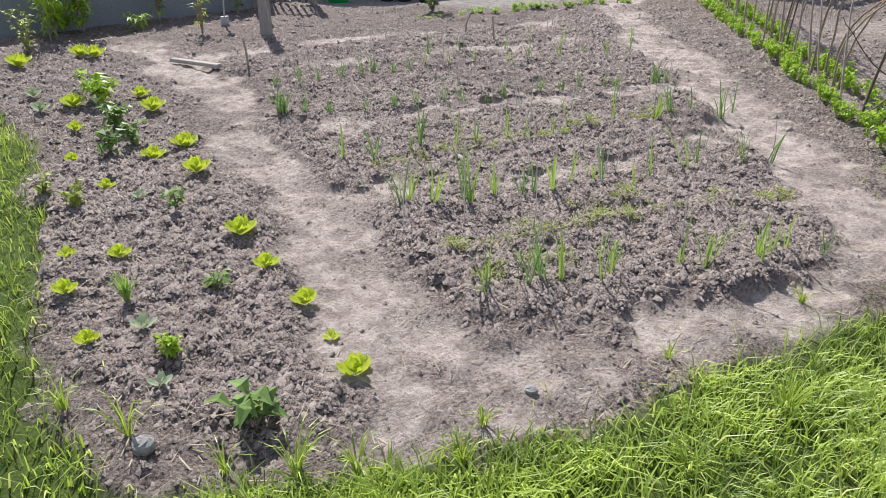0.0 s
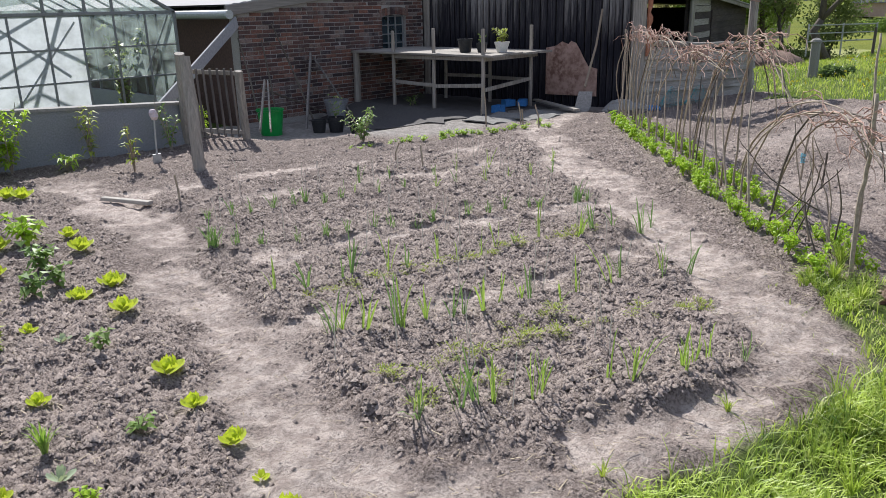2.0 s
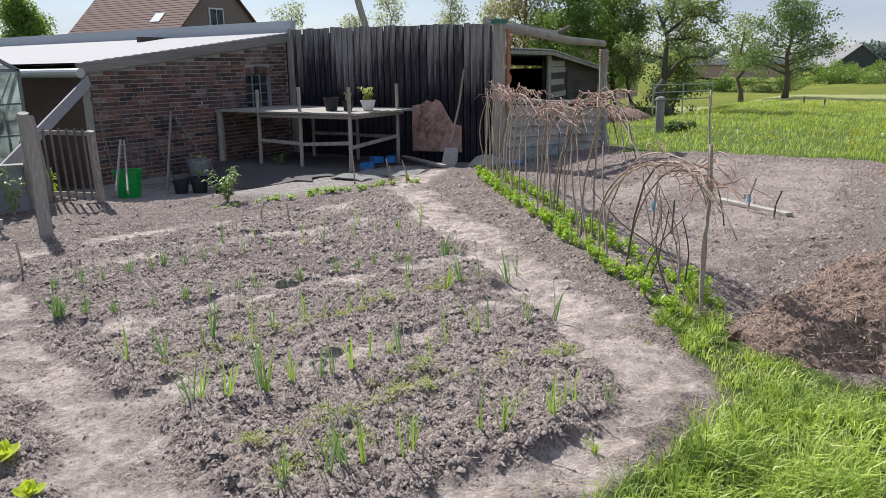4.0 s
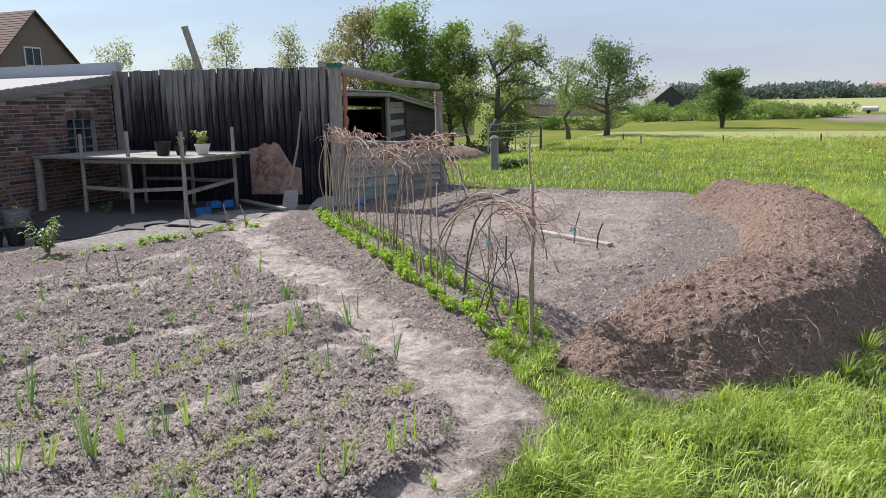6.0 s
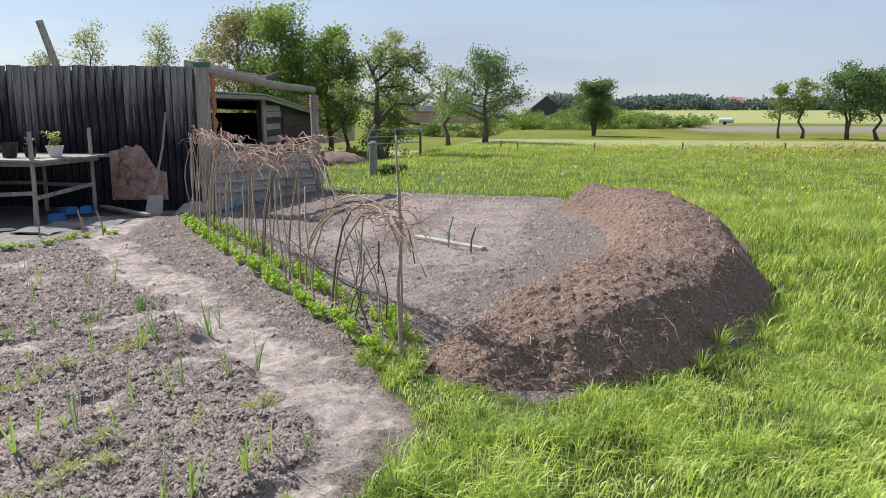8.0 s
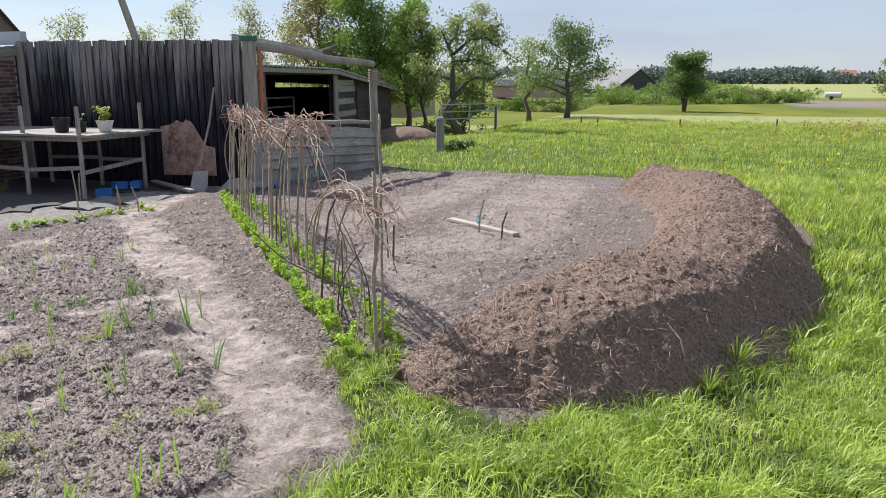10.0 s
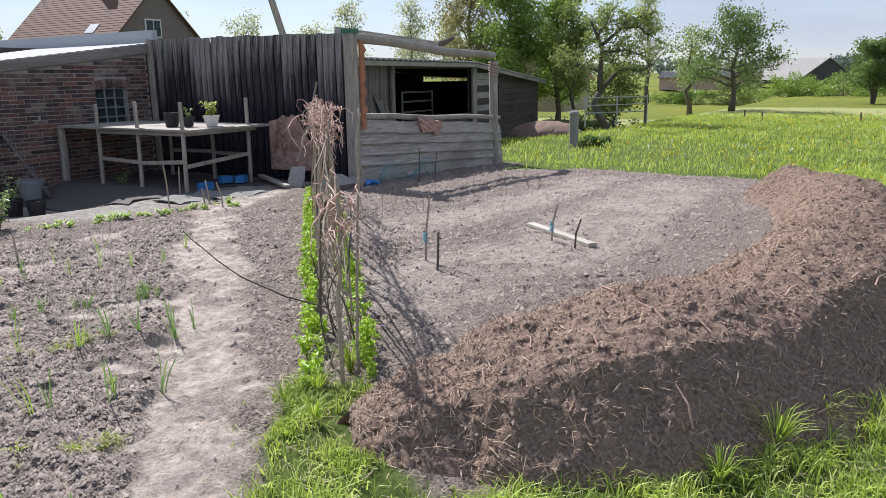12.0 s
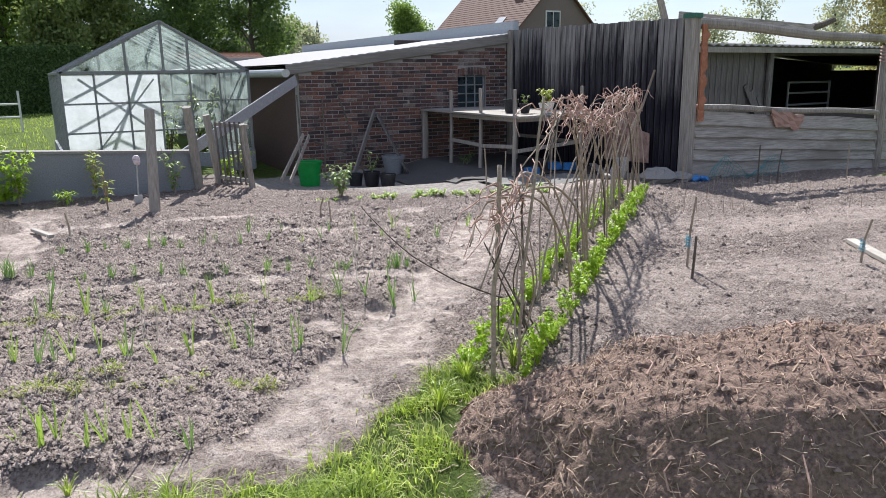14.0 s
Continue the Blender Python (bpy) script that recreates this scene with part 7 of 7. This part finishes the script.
def soup(name, v, f):
    me = bpy.data.meshes.new(name)
    k = f.shape[1]
    me.vertices.add(len(v))
    me.vertices.foreach_set("co", np.ascontiguousarray(v).reshape(-1))
    me.loops.add(f.size)
    me.loops.foreach_set("vertex_index", f.reshape(-1).astype(np.int32))
    me.polygons.add(len(f))
    me.polygons.foreach_set("loop_start", np.arange(0, f.size, k, dtype=np.int32))
    me.update(calc_edges=True)
    return me


def tilled(x, y, g):
    soil, path, bed, yard, far, mown, plough = layers(x, y)
    return g.random(len(x)) < soil * (1 - np.clip(1.25 * path, 0, 0.93)) * (1 - yard) * (0.3 + 0.7 * bed)


for n, area, lo, hi, sd in ((170000, (0.5, 4.2, 0.8, 4.2), 0.0025, 0.015, 1), (110000, (0.8, 8.5, 0.9, 8.2), 0.005, 0.022, 2), (90000, (4.8, 15.0, -0.5, 5.6), 0.006, 0.028, 3)):
    tagged(part("soil_crumbs", clod_field(n, area, lo, hi, sd, tilled), CLOD), "loose crumbs and clods of dry grey-brown soil", "soil", "", "stuff")


def blade_field(name, n, area, keep, tall, wide, seed, bend=0.6, clumpy=0.0):
    """Grass blades of three facets, bent over at random."""
    g = np.random.default_rng(seed)
    x, y = g.uniform(area[0], area[1], n), g.uniform(area[2], area[3], n)
    p = keep(x, y)
    if clumpy:
        p = p * (1 - clumpy + clumpy * 1.6 * step(vnoise(x, y, 0.22, 41), 0.25, 0.75))
    ok = g.random(n) < p
    x, y = x[ok], y[ok]
    n = len(x)
    z = height(x, y) - 0.006
    patch = 0.3 + 0.75 * vnoise(x, y, 0.45, 42) + 0.75 * vnoise(x, y, 0.13, 46) ** 2
    patch = patch * (0.75 + 0.25 * step(near_line([(q_[0], q_[1]) for q_ in MOUND], x, y), 0.85, 2.0))
    h = tall * patch * (0.45 + 0.75 * g.random(n))
    w = wide * (0.6 + 0.7 * g.random(n))
    a = g.uniform(0, 6.28, n)
    wind = vnoise(x, y, 0.8, 43) * 6.28
    a = np.where(g.random(n) < 0.82, a, wind)
    o = np.stack([np.cos(a), np.sin(a), 0 * a], 1)
    s = np.stack([-np.sin(a), np.cos(a), 0 * a], 1)
    up = np.array([0, 0, 1.0])[None]
    b = (bend * (0.3 + g.random(n)))[:, None]
    r0 = np.stack([x, y, z], 1)
    m1 = r0 + up * (h * 0.55)[:, None] + o * h[:, None] * b * 0.28
    tp = r0 + up * (h * (1 - 0.28 * b[:, 0]))[:, None] + o * h[:, None] * b * 0.9
    W = w[:, None]
    v = np.stack([r0 - s * W, r0 + s * W, m1 - s * W * 0.8, m1 + s * W * 0.8, tp], 1).reshape(-1, 3)
    k = 5 * np.arange(n)[:, None]
    f = np.concatenate([np.array([[0, 1, 3]]) + k, np.array([[0, 3, 2]]) + k, np.array([[2, 3, 4]]) + k])
    return soup(name, v, f)


def lawn(x, y):
    soil = layers(x, y)[0]
    heap_d = near_line([(q_[0], q_[1]) for q_ in MOUND], x, y)
    return (1 - soil) * step(heap_d + 0.5 * (vnoise(x, y, 0.2, 47) - 0.5), 0.4, 0.75)


def verge_tufts(x, y):
    soil, path = layers(x, y)[:2]
    d = inside(SOIL, x, y)
    return ((d > -0.02) & (d < 0.22)) * 0.1 * step(vnoise(x, y, 0.15, 44), 0.5, 0.8)


tagged(part("grass", blade_field("grass", 200000, (0.0, 6.2, -2.3, 1.4), lawn, 0.125, 0.0028, 11, 1.1, 0.75), GRASS), "lush bright green lawn grass", "grass", "", "stuff")
tagged(part("grass", blade_field("grass", 30000, (-1.2, 1.6, 0.6, 6.5), lawn, 0.1, 0.0028, 12, 1.0, 0.6), GRASS), "lush bright green lawn grass", "grass", "", "stuff")
tagged(part("grass", blade_field("grass", 40000, (0.3, 5.2, 0.0, 6.0), verge_tufts, 0.08, 0.002, 13, 1.1), GRASS), "stray grass creeping into the trodden soil", "grass", "", "stuff")
tagged(part("grass", blade_field("grass", 110000, (5.5, 16.0, -6.5, 0.5), lawn, 0.19, 0.0055, 14, 0.9, 0.65), MEADOW), "tall green meadow grass beside the heap", "grass", "", "stuff")
tagged(part("grass", blade_field("grass", 190000, (9.0, 36.0, -15.0, 9.0), lambda x, y: lawn(x, y) * (x + 0.4 * y > 8) * np.where((x < 22) & (y > 1.5), 0.5, 1.0), 0.14, 0.0055, 15, 0.7, 0.2), MEADOW), "tall green meadow grass", "grass", "", "stuff")
tagged(part("grass", blade_field("grass", 25000, (-3.0, 14.0, 10.5, 33.0), lambda x, y: lawn(x, y) * ((x < 3.3) | (y > 23)), 0.1, 0.008, 16, 0.7, 0.3), GRASS), "garden lawn beyond the greenhouse", "grass", "", "stuff")


def straws(n, area, seed, keep):
    g = np.random.default_rng(seed)
    x, y = g.uniform(area[0], area[1], n), g.uniform(area[2], area[3], n)
    ok = g.random(n) < keep(x, y)
    x, y = x[ok], y[ok]
    n = len(x)
    z = height(x, y) + 0.004
    a, ln, w = g.uniform(0, 6.28, n), 0.02 + 0.07 * g.random(n) ** 2, 0.0008 + 0.0012 * g.random(n)
    o = np.stack([np.cos(a), np.sin(a), g.normal(0, 0.12, n)], 1) * ln[:, None]
    s = np.stack([-np.sin(a), np.cos(a), 0 * a], 1) * w[:, None]
    r0 = np.stack([x, y, z], 1)
    up = np.array([0, 0, 0.002])
    v = np.stack([r0 - s, r0 + s, r0 + o + s + up, r0 + o - s + up], 1).reshape(-1, 3)
    return soup("straw_litter", v, np.arange(4 * n).reshape(-1, 4))


tagged(part("straw_litter", straws(5000, (0.6, 5.0, 0.6, 4.0), 21, lambda x, y: layers(x, y)[0] * (0.25 + 0.4 * step(-inside(SOIL, x, y), -0.6, -0.1))), STRAW), "scattered bits of straw, roots and dry grass", "litter", "", "stuff")
tagged(part("straw_litter", straws(2500, (4.0, 12.0, -0.5, 6.0), 22, lambda x, y: layers(x, y)[0] * 0.5), STRAW), "scattered bits of straw and roots", "litter", "", "stuff")

tagged(part("straw_litter", straws(16000, (3.6, 13.0, -3.0, 1.0), 23, lambda x, y: (1 - layers(x, y)[0]) * 0.9 * (1 - step(near_line([(q_[0], q_[1]) for q_ in MOUND], x, y), 0.95, 1.6)) + 0.4 * step(-inside(SOIL, x, y), -0.05, 0.0) * (1 - step(-inside(SOIL, x, y), 0.0, 0.2))), STRAW), "dry cut grass lying round the foot of the bank", "litter", "", "stuff")

# buttercups and sorrel of the meadow
g = np.random.default_rng(30)
for nm, col, cnt, lo, hi, lab in (("buttercup", ((0.55, 0.45, 0.02), (0.75, 0.62, 0.05)), 1500, 0.12, 0.26, "yellow buttercups in the meadow"), ("dandelion_clock", ((0.6, 0.6, 0.58), (0.78, 0.78, 0.76)), 260, 0.1, 0.2, "white dandelion clocks in the meadow"), ("sorrel", ((0.24, 0.1, 0.055), (0.42, 0.2, 0.11)), 3000, 0.2, 0.34, "reddish sorrel stalks in the meadow")):
    x, y = g.uniform(9, 33, cnt), g.uniform(-13, 7, cnt)
    ok = (lawn(x, y) > 0.9) & (vnoise(x, y, 3.0, 45 + cnt) > 0.45)
    x, y = x[ok], y[ok]
    if nm == "sorrel":
        x, y = 33.5 - np.abs(g.normal(0, 6.0, cnt)), 2.0 - 22.0 * np.sqrt(g.random(cnt))
        ok = (lawn(x, y) > 0.9) & (x > 15) & (g.random(cnt) < 0.3 + 0.7 * vnoise(x, y, 1.5, 48))
        x, y = x[ok], y[ok]
    z = height(x, y) + g.uniform(lo, hi, len(x))
    me = leaf_cloud(np.stack([x, y, z], 1), 0.03 if nm != "sorrel" else 0.09, 5, 0.045, 31 + cnt)
    tagged(part(nm, me, two_scale(nm + "_heads", col[0], col[1], 30, 5, 0.8)), lab, "flowers", "", "stuff")

# ---------------------------------------------------------------- bricks of the shed wall
brick_meshes = []
for s in range(6):
    q = random.Random(400 + s)
    m = Mesh()
    L_, H_, D_ = 0.205, 0.052, 0.03
    c = 0.005
    j = lambda: q.uniform(-0.005, 0.005)
    front = [(c + j(), -0.007 + j(), c + j()), (L_ - c + j(), -0.007 + j(), c + j()), (L_ - c + j(), -0.007 + j(), H_ - c + j()), (c + j(), -0.007 + j(), H_ - c + j())]
    back_ = [(0, D_ - 0.012, 0), (L_, D_ - 0.012, 0), (L_, D_ - 0.012, H_), (0, D_ - 0.012, H_)]
    rim = [(0, -0.003, 0), (L_, -0.003, 0), (L_, -0.003, H_), (0, -0.003, H_)]
    m.add(front + rim + back_, [(0, 1, 2, 3)] + [(4 + i, 4 + (i + 1) % 4, (i + 1) % 4, i) for i in range(4)] + [(8 + i, 8 + (i + 1) % 4, 4 + (i + 1) % 4, 4 + i) for i in range(4)])
    brick_meshes.append(m.data("brick"))
spots = []
row = 0
z = -0.16
while z < 1.98:
    x = BX0 + (0.0 if row % 2 else -0.108)
    while x < BX1:
        a, b = max(x, BX0), min(x + 0.205, BX1)
        top = z + 0.056
        hole = b > WX0 and a < WX1 and top > WZ0 - 0.05 and z < WZ1 + 0.13
        if hole and a < WX0 and b - 0.04 > WX0 - 0.1:
            b = WX0 - 0.004
            hole = b - a < 0.05
        elif hole and b > WX1 and a < WX1:
            a = WX1 + 0.004
            hole = b - a < 0.05
        if not hole and b - a > 0.04 and top < eave((a + b) / 2) - 0.005:
            spots.append((a, b, z))
        x += 0.216
    z += 0.0625
    row += 1
qb = random.Random(5)
rest = []
for i, (a, b, z) in enumerate(spots):
    if (a > 7.3 and z > 0.55) and len(wall_brick.children) < 300:
        ob = part("brick", brick_meshes[qb.randrange(6)], BRICK, wall_brick)
        ob.matrix_basis = Matrix.Translation((a, BY + qb.uniform(-0.004, 0.003), z + qb.uniform(-0.002, 0.002))) @ Matrix.Diagonal(((b - a) / 0.205, 1, 1, 1))
    else:
        rest.append((a, b, z))
m = Mesh()
for a, b, z in rest:
    src = brick_meshes[qb.randrange(6)]
    dy = qb.uniform(-0.004, 0.003)
    m.add([(a + v.co.x * (b - a) / 0.205, BY + dy + v.co.y, z + v.co.z) for v in src.vertices], [tuple(p.vertices) for p in src.polygons])
BRICK_REST = brick_material("old_brick_rest", True)
tagged(part("bricks", m, BRICK_REST, wall_brick), kind="stuff")
arch = 11
for i in range(arch):
    u = (i + 0.5) / arch - 0.5
    ob = part("brick", brick_meshes[i % 6], BRICK, wall_brick)
    ob.matrix_basis = pose((WX0 + WX1) / 2 + u * 0.66 + 0.027, BY - 0.006, WZ1 + 0.01 - 0.16 * u * u, 0, -90 + u * 26, 0) @ Matrix.Diagonal((0.62, 1, 1, 1))
